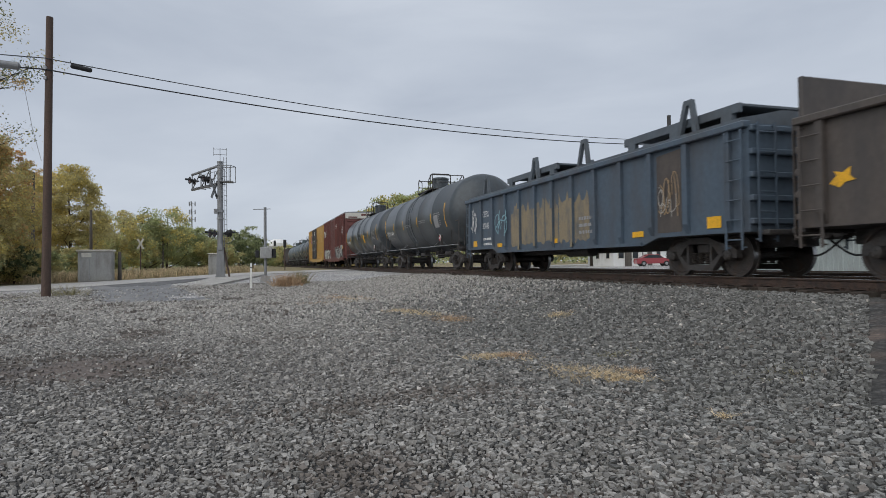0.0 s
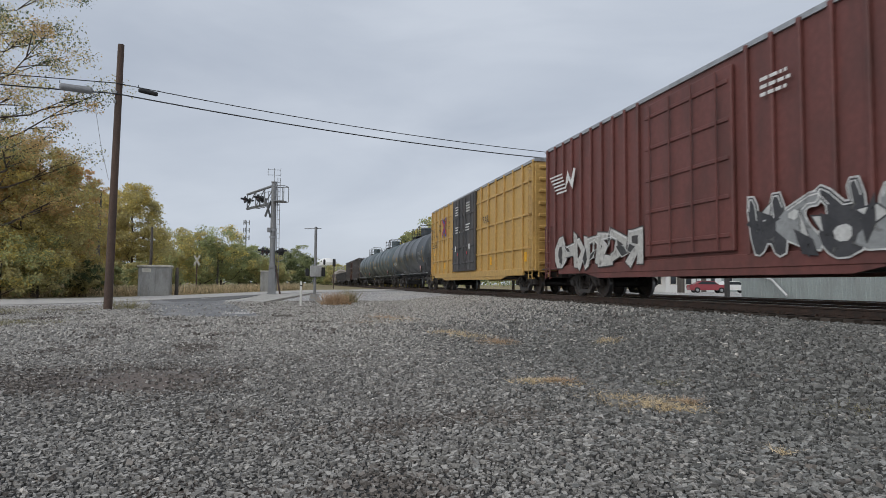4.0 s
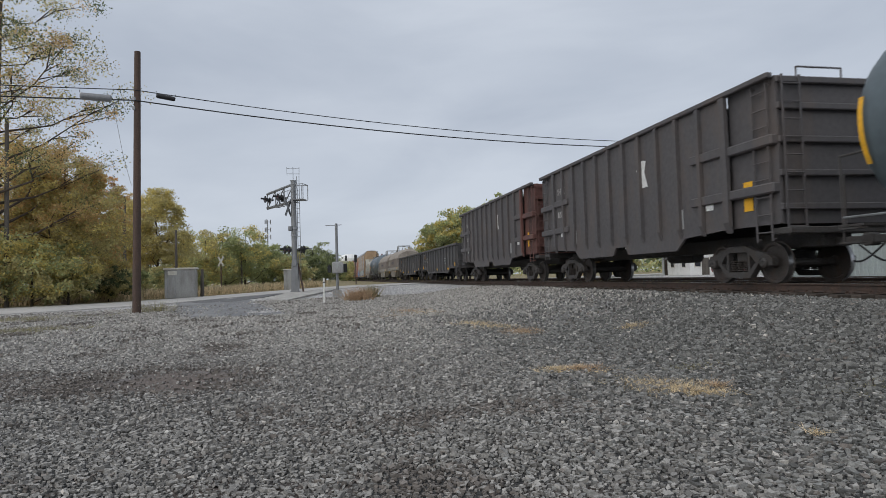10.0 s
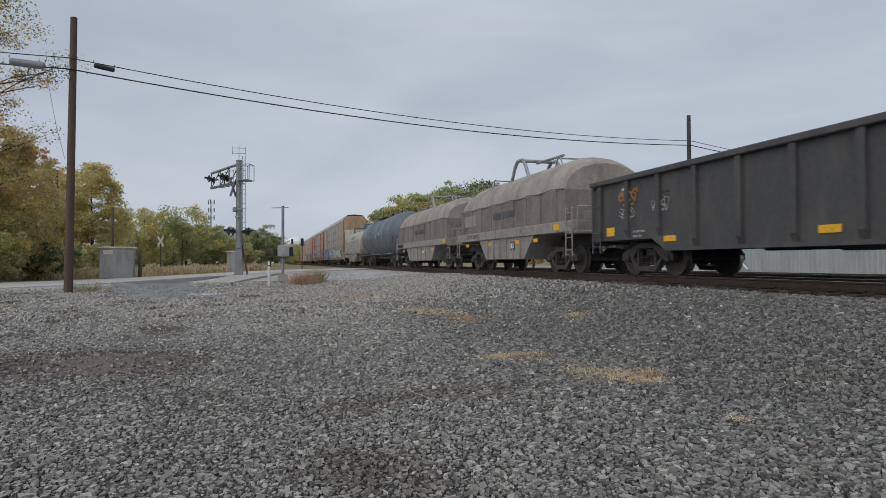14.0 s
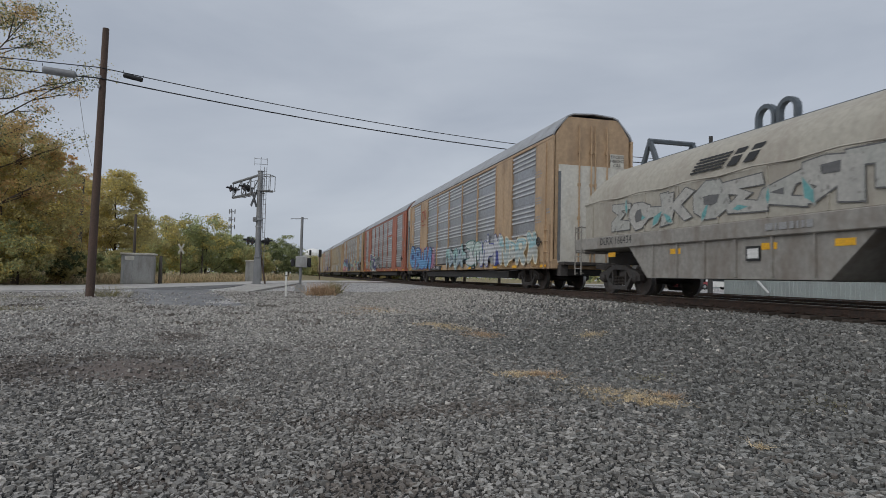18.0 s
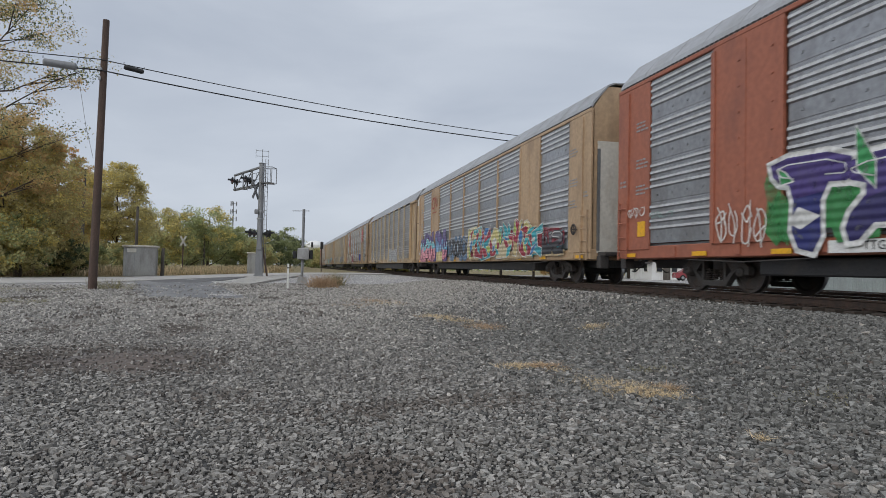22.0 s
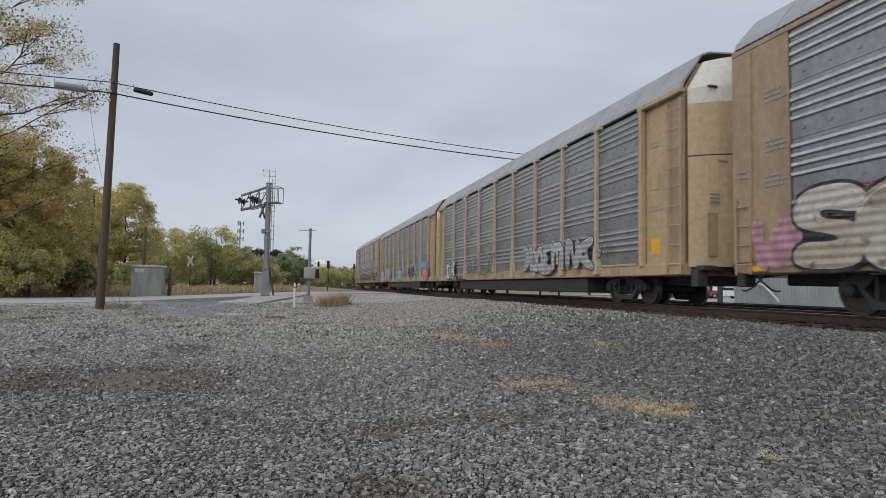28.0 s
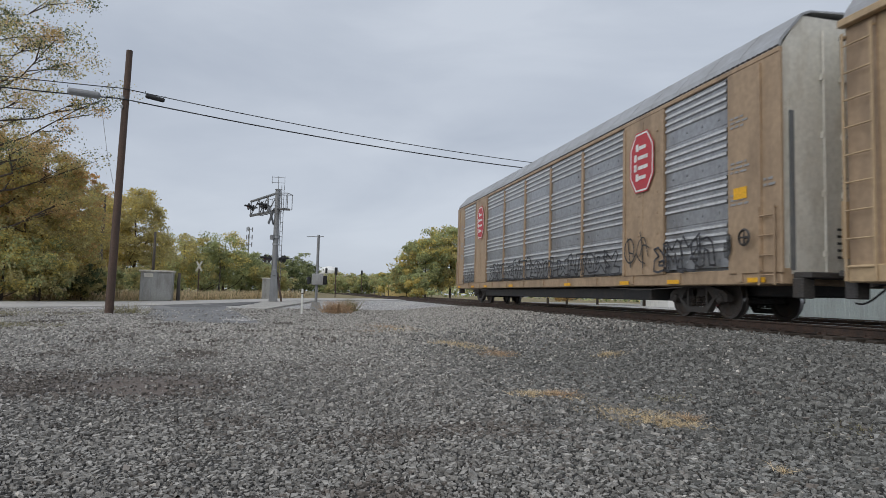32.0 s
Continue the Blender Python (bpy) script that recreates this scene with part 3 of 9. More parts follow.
def truck_meshes():
    out = {"wheel": wheel_mesh()}
    frame_poly_top = [(-1.13, 0.40), (-1.13, 0.56), (-0.98, 0.66), (-0.60, 0.74), (-0.3, 0.86), (0.3, 0.86), (0.60, 0.74), (0.98, 0.66), (1.13, 0.56), (1.13, 0.40),
                      (0.98, 0.40), (0.92, 0.56), (0.76, 0.56), (0.70, 0.44), (0.62, 0.46), (0.45, 0.64), (0.30, 0.72), (-0.30, 0.72), (-0.45, 0.64), (-0.62, 0.46),
                      (-0.70, 0.44), (-0.76, 0.56), (-0.92, 0.56), (-0.98, 0.40)]
    low = [(-0.70, 0.45), (-0.62, 0.48), (-0.36, 0.26), (0.36, 0.26), (0.62, 0.48), (0.70, 0.45), (0.42, 0.13), (-0.42, 0.13)]
    f = Shape()
    for x in (-1.0, 1.0):
        f.prism(frame_poly_top, x - 0.07, x + 0.07, "x")
        f.prism(low, x - 0.08, x + 0.08, "x")
        for y in (-0.37, 0.37):
            f.box((x, y, 0.46), (0.13, 0.07, 0.5))
    f.box((0, 0, 0.62), (1.9, 0.36, 0.24), 0.03)
    for y in (-0.89, 0.89):
        f.rod((-0.86, y, 0.457), (0.86, y, 0.457), 0.08, 10)
        f.box((0, y * 0.55, 0.4), (1.5, 0.09, 0.14))
    out["truck"] = f.mesh("truck")
    out["truck"].materials.append(M_BLACKSTEEL)
    s = Shape()
    for y in (-0.22, 0.0, 0.22):
        s.lathe([p for k in range(6) for p in ((k * 0.043 - 0.022, 0.05), (k * 0.043, 0.085))] + [(0.237, 0.05)], "z", (0, y, 0.29), 8)
    out["spring"] = s.mesh("spring_nest")
    out["spring"].materials.append(M_SPRING)
    c = Shape().lathe([(-0.09, 0.0), (-0.09, 0.07), (-0.06, 0.11), (0.1, 0.12), (0.1, 0.0)], "x", n=14)
    for k in range(3):
        a = k * 2.094
        c.box((-0.1, 0.05 * math.cos(a), 0.05 * math.sin(a)), (0.03, 0.025, 0.025))
    out["cap"] = c.mesh("bearing_cap")
    out["cap"].materials.append(M_BLACKSTEEL)
    k = Shape().box((0, 0.35, 0.86), (0.14, 0.75, 0.16), 0.02).box((0, 0.78, 0.86), (0.26, 0.2, 0.26), 0.04)
    k.prism([(-0.14, 0.75), (0.0, 0.75), (0.1, 0.97), (-0.02, 0.97)], 0.7, 0.9)
    out["coupler"] = k.mesh("coupler")
    out["coupler"].materials.append(M_BLACKSTEEL)
    h = Shape().pipe([(-0.25 - 0.05 * math.sin(k * 0.35), 0.25 + k * 0.082, 0.78 - 0.36 * math.sin(k * 0.21)) for k in range(10)], 0.02)
    out["hose"] = h.mesh("brake_hose")
    out["hose"].materials.append(M_WIRE)
    return out


GEAR = truck_meshes()


def running_gear(car, length, centres):
    """Two trucks with their wheels, couplers and hoses under a car."""
    for side in (-1, 1):
        y = side * centres / 2
        truck = new("truck", GEAR["truck"])
        truck.parent, truck.location = car, (0, y, 0)
        for dy in (-0.89, 0.89):
            for dx in (-1, 1):
                w = new("wheel", GEAR["wheel"])
                w.parent, w.location = truck, (dx * 0.765, dy, 0.457)
                if dx > 0:
                    w.rotation_euler.z = math.pi
                c = new("bearing_cap", GEAR["cap"])
                c.parent, c.location = truck, (dx * 1.05, dy, 0.457)
                if dx > 0:
                    c.rotation_euler.z = math.pi
        for dx in (-1, 1):
            s = new("spring_nest", GEAR["spring"])
            s.parent, s.location = truck, (dx * 1.0, 0, 0)
        for nm in ("coupler", "hose"):
            c = new("coupler" if nm == "coupler" else "brake_hose", GEAR[nm])
            c.parent, c.location = car, (0, side * (length / 2 - 0.1), 0)
            if side < 0:
                c.rotation_euler.z = math.pi


def ladder(car, x, y, z0, z1, width, material, along="y", rungs=None, depth=0.09):
    """Grab irons: a pair of stiles with rungs, standing off the wall."""
    s = Shape()
    n = rungs or max(2, int((z1 - z0) / 0.36))
    out = -depth if x < 0 else depth
    if along == "y":
        for dy in (-width / 2, width / 2):
            s.box((x + out, y + dy, (z0 + z1) / 2), (0.02, 0.05, z1 - z0))
        for i in range(n):
            z = z0 + (i + 0.5) * (z1 - z0) / n
            s.rod((x + out, y - width / 2, z), (x + out, y + width / 2, z), 0.016, 6)
        for dy in (-width / 2, width / 2):
            for z in (z0 + 0.05, z1 - 0.05):
                s.box((x + out / 2, y + dy, z), (depth, 0.04, 0.03))
    else:
        o = -depth if y < 0 else depth
        for dx in (-width / 2, width / 2):
            s.box((x + dx, y + o, (z0 + z1) / 2), (0.05, 0.02, z1 - z0))
            for z in (z0 + 0.05, z1 - 0.05):
                s.box((x + dx, y + o / 2, z), (0.04, depth, 0.03))
        for i in range(n):
            z = z0 + (i + 0.5) * (z1 - z0) / n
            s.rod((x - width / 2, y + o, z), (x + width / 2, y + o, z), 0.016, 6)
    return part("ladder", s, material, car)


def plate_on(car, name, x, y0, y1, z0, z1, material, label="", t=0.012):
    """A thin panel or painted field on a side wall."""
    o = -t if x < 0 else t
    return part(name, Shape().box((x + o / 2, (y0 + y1) / 2, (z0 + z1) / 2), (t, y1 - y0, z1 - z0)), material, car, label)


def write_on(car, text, x, y, z, size, material, label="", width=0.0, bold=0.0):
    me = letters(text, size, width, bold)
    me.materials.append(material)
    ob = new("lettering", me)
    ob.parent, ob.location = car, (x, y, z)
    return tagged(ob, label=label)


def bars_on(car, x, y, z, width, rows, material, pitch=0.11, seed=0, name="lettering"):
    """Lines of small unreadable writing, as bars."""
    rnd = random.Random(seed)
    s = Shape()
    for r in range(rows):
        left = y + width / 2
        while left > y - width / 2 + 0.05:
            w = rnd.uniform(0.06, 0.22)
            s.box((x, left - w / 2, z - r * pitch), (0.006, w, pitch * 0.45))
            left -= w + 0.05
    return part(name, s, material, car, kind="stuff")


def stroke(s, path, half, x):
    """A painted line: a flat band with round joints through points (y, z), each bit a hair further out."""
    for i, (p, q) in enumerate(zip(path[:-1], path[1:])):
        x -= 0.0006
        p, q = Vector(p), Vector(q)
        d = (q - p)
        if d.length < 1e-4:
            continue
        nrm = Vector((-d.y, d.x)).normalized() * half
        s.add([(x, *(p + nrm)), (x, *(p - nrm)), (x, *(q - nrm)), (x, *(q + nrm))], [(0, 1, 2, 3)])
        x -= 0.0003
        ring = [(x, q.x + half * math.cos(a * math.pi / 4), q.y + half * math.sin(a * math.pi / 4)) for a in range(8)]
        s.add(ring, [tuple(range(8))])
    return x


def bent(points, steps=6):
    """A smooth line through points."""
    out = []
    n = len(points)
    for i in range(n - 1):
        p0, p1, p2, p3 = (Vector(points[max(0, min(n - 1, i + k))]) for k in (-1, 0, 1, 2))
        for j in range(steps):
            t = j / steps
            q = 0.5 * ((2 * p1) + (p2 - p0) * t + (2 * p0 - 5 * p1 + 4 * p2 - p3) * t * t + (3 * p1 - p0 - 3 * p2 + p3) * t ** 3)
            out.append((q.x, q.y))
    out.append(tuple(points[-1]))
    return out


def tag_paths(rnd, y0, y1, z0, z1):
    """Free loops, hooks and slashes of one spray-painted sign; they spell nothing."""
    w, h = y1 - y0, z1 - z0
    cy, cz = (y0 + y1) / 2, (z0 + z1) / 2
    out = []
    turn = rnd.uniform(0, 6.28)
    way = rnd.choice((-1, 1))
    loop = []
    for k in range(rnd.randint(5, 8)):
        a = turn + way * k * 0.95
        r = rnd.uniform(0.28, 0.5)
        loop.append((cy + w * r * math.cos(a), cz + h * r * math.sin(a)))
    out.append(bent(loop))
    if rnd.random() < 0.75:
        s = rnd.choice((-1, 1))
        out.append(bent([(cy + s * w * rnd.uniform(0.2, 0.5), z1 + h * rnd.uniform(-0.05, 0.08)), (cy + s * w * rnd.uniform(-0.1, 0.3), cz + h * rnd.uniform(-0.1, 0.2)), (cy - s * w * rnd.uniform(-0.2, 0.35), z0)]))
    if rnd.random() < 0.5:
        out.append(bent([(cy + w * rnd.uniform(0.1, 0.55), cz + h * rnd.uniform(-0.4, 0.3)), (cy, cz + h * rnd.uniform(-0.2, 0.2)), (cy - w * rnd.uniform(0.1, 0.55), cz + h * rnd.uniform(-0.3, 0.4))]))
    return out


PAINTS = {}


def spray(rgb, ribbed=False, cover=1.0):
    """Spray paint, worn through in flecks; ribbed: over pressed steel; cover: how much it hides."""
    key = (*(round(c, 3) for c in rgb), ribbed, cover)
    if key not in PAINTS:
        m = surface("spray_paint_%d" % len(PAINTS), rgb, 0.55, 0.0, (rgb[0] * 0.62 + 0.05, rgb[1] * 0.62 + 0.05, rgb[2] * 0.62 + 0.05), 2.5, 0.46, 0.8, 1.5, 12, 0.15, 0)
        n, l = m.node_tree.nodes, m.node_tree.links
        b = n["Principled BSDF"]
        tc = n.new("ShaderNodeTexCoord")
        worn = n.new("ShaderNodeTexNoise")
        worn.inputs["Scale"].default_value, worn.inputs["Detail"].default_value = (5.0, 9) if cover == 1.0 else (2.2, 7)
        l.new(tc.outputs["Object"], worn.inputs["Vector"])
        r = n.new("ShaderNodeMapRange")
        r.inputs["From Min"].default_value, r.inputs["From Max"].default_value = (0.30, 0.42) if cover == 1.0 else (0.32, 0.62)
        r.inputs["To Min"].default_value, r.inputs["To Max"].default_value = 0.45 * cover, cover
        l.new(worn.outputs["Fac"], r.inputs["Value"])
        l.new(r.outputs[0], b.inputs["Alpha"])
        if ribbed:
            wave = n.new("ShaderNodeTexWave")
            wave.bands_direction = "Z"
            wave.inputs["Scale"].default_value = 1.9
            l.new(tc.outputs["Object"], wave.inputs["Vector"])
            bp = n.new("ShaderNodeBump")
            bp.inputs["Strength"].default_value, bp.inputs["Distance"].default_value = 0.45, 0.04
            l.new(wave.outputs["Fac"], bp.inputs["Height"])
            l.new(bp.outputs[0], b.inputs["Normal"])
        PAINTS[key] = m
    return PAINTS[key]


# block forms on a ten by ten field, each with an inner opening or none
FORMS = [
    ([(0, 0), (2.6, 0), (3.5, 3), (6.5, 3), (7.4, 0), (10, 0), (6.6, 10), (3.2, 9.6)], [(4.2, 4.8), (5.8, 4.8), (5, 7.4)]),
    ([(0, 0), (3, 0), (3, 3.5), (7, 0), (10, 0.6), (6.5, 4), (9.5, 6), (9, 9.4), (6, 10), (0, 9.5)], [(3, 6), (6, 6), (6.2, 7.8), (3, 7.8)]),
    ([(0, 1.5), (2, 0), (8, 0), (10, 2), (9.5, 5), (4, 6.2), (4, 7.4), (9.5, 7.2), (10, 9.6), (2, 10), (0, 8.2), (0.6, 5.2), (6, 3.9), (6, 2.7), (0.4, 3.4)], None),
    ([(0, 0), (9.5, 0.3), (10, 2.7), (3.4, 2.6), (3.4, 4), (8, 4), (8, 6.2), (3.4, 6.2), (3.4, 7.6), (10, 7.2), (9.5, 10), (0, 10)], None),
    ([(0, 0), (2.8, 0), (3, 5.5), (5, 3), (7, 5.5), (7.2, 0), (10, 0), (10, 9.6), (7.5, 10), (5, 6.6), (2.5, 10), (0, 9.4)], None),
    ([(0, 0), (3, 0), (3, 3.5), (7, 0), (10, 0.8), (6, 5.2), (10, 9.4), (7, 10), (3, 6.6), (3, 10), (0, 9.6)], None),
    ([(3, 0), (7, 0), (10, 3), (10, 7), (7, 10), (3, 10), (0, 7), (0, 3)], [(4, 3), (6, 3), (6.4, 5), (6, 7), (4, 7), (3.6, 5)]),
    ([(3.4, 0), (6.6, 0), (6.6, 6.8), (10, 6.6), (10, 9.6), (0, 10), (0, 7), (3.4, 6.8)], None),
]


def rounded(poly, times):
    for _ in range(times):
        out = []
        for p, q in zip(poly, poly[1:] + poly[:1]):
            out += [(p[0] * 0.75 + q[0] * 0.25, p[1] * 0.75 + q[1] * 0.25), (p[0] * 0.25 + q[0] * 0.75, p[1] * 0.25 + q[1] * 0.75)]
        poly = out
    return poly


def grown(poly, d):
    """A polygon moved outwards by d."""
    area = sum(p[0] * q[1] - q[0] * p[1] for p, q in zip(poly, poly[1:] + poly[:1]))
    sg = 1 if area > 0 else -1
    out, n = [], len(poly)
    for i in range(n):
        a, b, c = Vector(poly[i - 1]), Vector(poly[i]), Vector(poly[(i + 1) % n])
        e, f = (b - a), (c - b)
        if e.length < 1e-5 or f.length < 1e-5:
            out.append(poly[i])
            continue
        e, f = e.normalized(), f.normalized()
        m = Vector((e.y + f.y, -e.x - f.x))
        if m.length < 0.2:
            m = Vector((e.y, -e.x)) + e * 0.8 * sg
        m.normalize()
        k = d / max(0.45, m.dot(Vector((e.y, -e.x))))
        q = b + m * k * sg
        out.append((q.x, q.y))
    return out


def above(poly, level, slope, y_mid):
    """The part of a polygon above a sloping line."""
    side = lambda p: p[1] - level - slope * (p[0] - y_mid)
    out = []
    for p, q in zip(poly, poly[1:] + poly[:1]):
        a, b = side(p), side(q)
        if a >= 0:
            out.append(p)
        if (a >= 0) != (b >= 0):
            t = a / (a - b)
            out.append((p[0] + (q[0] - p[0]) * t, p[1] + (q[1] - p[1]) * t))
    return out


def flat(poly, x):
    return Shape().add([(x, p[0], p[1]) for p in poly], [tuple(range(len(poly)))])


def haze(car, x, y0, y1, z0, z1, rgb, count, seed, label, ribbed=True, cover=0.85, sharp=False):
    """Background paint: blots or angled shards of one colour."""
    rnd = random.Random(seed)
    s = Shape()
    for k in range(count):
        cy, cz = rnd.uniform(y0, y1), z0 + (z1 - z0) * rnd.uniform(0.15, 0.8)
        ry, rz = rnd.uniform(0.5, 1.0) * (y1 - y0) / max(2.5, count * 0.55), rnd.uniform(0.22, 0.45) * (z1 - z0)
        n = 4 if sharp else 14
        t0 = rnd.uniform(0, 6.28)
        pts = []
        for i in range(n):
            a = t0 + i * 2 * math.pi / n + rnd.uniform(-0.15, 0.15)
            o = rnd.uniform(0.75, 1.2)
            pts.append((min(max(cy + ry * o * math.cos(a), y0), y1), min(max(cz + rz * o * math.sin(a), z0), z1)))
        s.add([(x - 0.0002 * k, p[0], p[1]) for p in pts], [tuple(range(n))])
    part("graffiti_background", s, spray(rgb, ribbed, cover), car, label + ", background colour", kind="stuff")


def lettered(car, x, y0, y1, z0, z1, count, seed, fills, outline, label, edge=0.05, soft_forms=0, tops=None, halo=None, shine=(0.7, 0.7, 0.68), ribbed=True, hollow=False, shards=0, lean=0.12, marks=None):
    """A row of bold block forms that spell nothing, each with its outline, fill, upper tint and highlights."""
    rnd = random.Random(seed)
    step = (y1 - y0) / count
    order = list(range(len(FORMS)))
    rnd.shuffle(order)
    x -= 0.004
    for i in range(count):
        form, hole = FORMS[order[i % len(order)]]
        flip, over, turned = rnd.random() < 0.5, rnd.random() < 0.5, rnd.random() < 0.65
        lo, hi = z0 + (z1 - z0) * rnd.uniform(0.0, 0.08), z1 - (z1 - z0) * rnd.uniform(0.0, 0.24)
        a = y1 - step * (i + 1.06 + rnd.uniform(-0.05, 0.05))
        w = step * rnd.uniform(1.05, 1.25)
        tilt = rnd.uniform(-lean, lean) * (hi - lo)
        bow = rnd.uniform(-0.08, 0.12) * (hi - lo)

        def place(q, jit):
            u, v = (10 - q[0] if flip else q[0]) / 10, (10 - q[1] if over else q[1]) / 10
            if turned:
                u, v = v, u
            u, v = u + rnd.uniform(-jit, jit), v + rnd.uniform(-jit, jit)
            return (a + w * u + tilt * (v - 0.5), lo + (hi - lo) * v + bow * math.sin(math.pi * u))
        poly = rounded([place(q, 0.06) for q in form], soft_forms)
        inner = rounded([place(q, 0.03) for q in hole], soft_forms) if hole else None
        xx = x - 0.0016 * (i % 2)
        if hollow:
            for loop in [poly] + ([inner] if inner else []):
                s = Shape()
                stroke(s, loop + loop[:1], edge, xx)
                ob = part("graffiti_outline", s, spray(outline, ribbed), car, label, kind="stuff")
            continue
        body = part("graffiti_letter", flat(grown(poly, edge), xx), spray(outline, ribbed), car, label)
        if halo:
            part("halo", flat(grown(poly, edge * 2.3), xx + 0.0012), spray(halo, ribbed), body)
        part("fill", flat(poly, xx - 0.004), spray(fills[i % len(fills)], ribbed), body)
        k = 0.006
        if tops:
            top = above(poly, lo + (hi - lo) * rnd.uniform(0.5, 0.66), rnd.uniform(-0.3, 0.3), a + w / 2)
            if len(top) > 2:
                part("upper_fill", flat(top, xx - k), spray(tops[i % len(tops)], ribbed), body)
        k += 0.002
        for j in range(shards):
            cy, cz = a + w * rnd.uniform(0.15, 0.85), lo + (hi - lo) * rnd.uniform(0.1, 0.85)
            ln, th, an = (hi - lo) * rnd.uniform(0.2, 0.45), (hi - lo) * rnd.uniform(0.05, 0.12), rnd.uniform(0, 3.14)
            dy, dz = math.cos(an), math.sin(an)
            q = [(cy + dy * ln, cz + dz * ln), (cy - dz * th, cz + dy * th), (cy - dy * ln * 0.6, cz - dz * ln * 0.6), (cy + dz * th * 1.5, cz - dy * th * 1.5)]
            q = [(min(max(p[0], y0), y1), max(p[1], z0)) for p in q]
            rim = part("shard", flat(grown(q, 0.03), xx - k - 0.0012 * j), spray(marks[-1] if marks else outline, ribbed), body)
            part("shard_fill", flat(q, xx - k - 0.0012 * j - 0.0006), spray((marks or fills)[j % len(marks or fills)], ribbed), body)
        k += 0.0012 * shards + 0.001
        if inner:
            part("opening", flat(grown(inner, edge * 0.5), xx - k), spray(outline, ribbed), body)
        if shine:
            n = len(poly)
            s = Shape()
            high = [j for j in range(n) if poly[j][1] > lo + (hi - lo) * 0.62 and poly[(j + 1) % n][1] > lo + (hi - lo) * 0.62]
            inset = grown(poly, -edge * 1.3)
            for j in high:
                stroke(s, [inset[j], inset[(j + 1) % n]], 0.013, xx - k - 0.001)
            if s.v:
                part("highlight", s, spray(shine, ribbed), body, kind="stuff")


def scrawl(car, x, y0, y1, z0, z1, count, seed, rgb, label, half=0.022, ribbed=False):
    """Thin hand-drawn loops."""
    rnd = random.Random(seed)
    step = (y1 - y0) / count
    s = Shape()
    for i in range(count):
        a = y0 + step * i
        for path in tag_paths(rnd, a, a + step, z0 + (z1 - z0) * rnd.uniform(0, 0.15), z1 - (z1 - z0) * rnd.uniform(0, 0.2)):
            stroke(s, path, half * rnd.uniform(0.8, 1.2), x)
    part("graffiti_tag", s, spray(rgb, ribbed), car, label, kind="stuff")




# ---- rolling stock: the kinds of car ----
SPEED = 14.4
TRAIN = []


def car_base(name, u0, u1, label, category, group="freight train"):
    """A car whose ends lie u0 and u1 metres up the line at the start."""
    y = (u0 + u1) / 2
    car = base(name, pose(TRACK_X, y, 0), label, category, group)
    TRAIN.append((car, y))
    return car, u1 - u0


RIB = [(0.0, 0.0), (0.30, 0.0), (0.33, 0.035), (0.38, 0.035), (0.41, 0.0), (0.46, 0.0), (0.49, 0.035), (0.54, 0.035), (0.57, 0.0),
       (0.62, 0.0), (0.65, 0.035), (0.70, 0.035), (0.73, 0.0), (0.78, 0.0), (0.81, 0.035), (0.86, 0.035), (0.89, 0.0), (0.92, 0.0), (0.93, -0.008), (0.95, -0.008), (0.96, 0.0)]
PANELS = {}


def corrugated(car, x, y0, y1, z0, z1, material):
    """A pressed steel side panel of four lapped sheets with ribs running lengthwise."""
    w, h = round(y1 - y0, 3), round(z1 - z0, 3)
    key = (w, h, material.name, x > 0)
    if key not in PANELS:
        sheets = 4
        k = h / (0.96 * sheets)
        line = []
        for i in range(sheets):
            line += [((-d if x < 0 else d), (i * 0.96 + a) * k) for a, d in RIB]
        s = Shape().strip(line, -w / 2, w / 2)
        s.strip([((0.03 if x < 0 else -0.03), 0), ((0.03 if x < 0 else -0.03), h)], -w / 2, w / 2)
        for i in range(sheets):
            for b in range(max(2, int(w / 0.55))):
                yy = -w / 2 + (b + 0.5) * w / max(2, int(w / 0.55))
                s.box((-0.008 if x < 0 else 0.008, yy, (i * 0.96 + 0.15) * k), (0.03, 0.05, 0.05))
        PANELS[key] = s.mesh("side_panel")
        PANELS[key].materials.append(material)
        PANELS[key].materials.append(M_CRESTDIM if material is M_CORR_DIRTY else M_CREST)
        # flat crests of the ribs take the paler second material
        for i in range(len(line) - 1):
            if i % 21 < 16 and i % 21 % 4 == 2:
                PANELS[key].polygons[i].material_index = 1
    ob = new("side_panel", PANELS[key])
    ob.parent, ob.location = car, (x, (y0 + y1) / 2, z0)
    return ob


AR_EAVE = 5.60


def autorack_roof(car, half, y0, y1, eave, lift=0.0):
    prof = [(-half - 0.02, eave - 0.02), (-half + 0.05, eave + 0.14), (-half + 0.55, eave + 0.70 + lift), (-half + 0.75, eave + 0.78 + lift), (0, eave + 0.84 + lift)]
    prof = prof + [(-x, z) for x, z in prof[-2::-1]]
    inner = [(x * 0.97, z - 0.04) for x, z in prof]
    s = Shape().prism(prof + inner[::-1], y0, y1)
    n = int((y1 - y0) / 1.15)
    for i in range(1, n):
        y = y0 + i * (y1 - y0) / n
        s.prism([(x * 1.002, z + 0.007) for x, z in prof] + inner[::-1], y - 0.02, y + 0.02)
    part("roof", s, M_ROOF, car, "galvanised steel roof with raised seams")
    t = Shape()
    for side in (-1, 1):
        y = y0
        while y < y1 - 0.15:
            t.box((side * (half + 0.012), y + 0.06, eave - 0.045), (0.03, 0.09, 0.05))
            y += 0.16
    return t


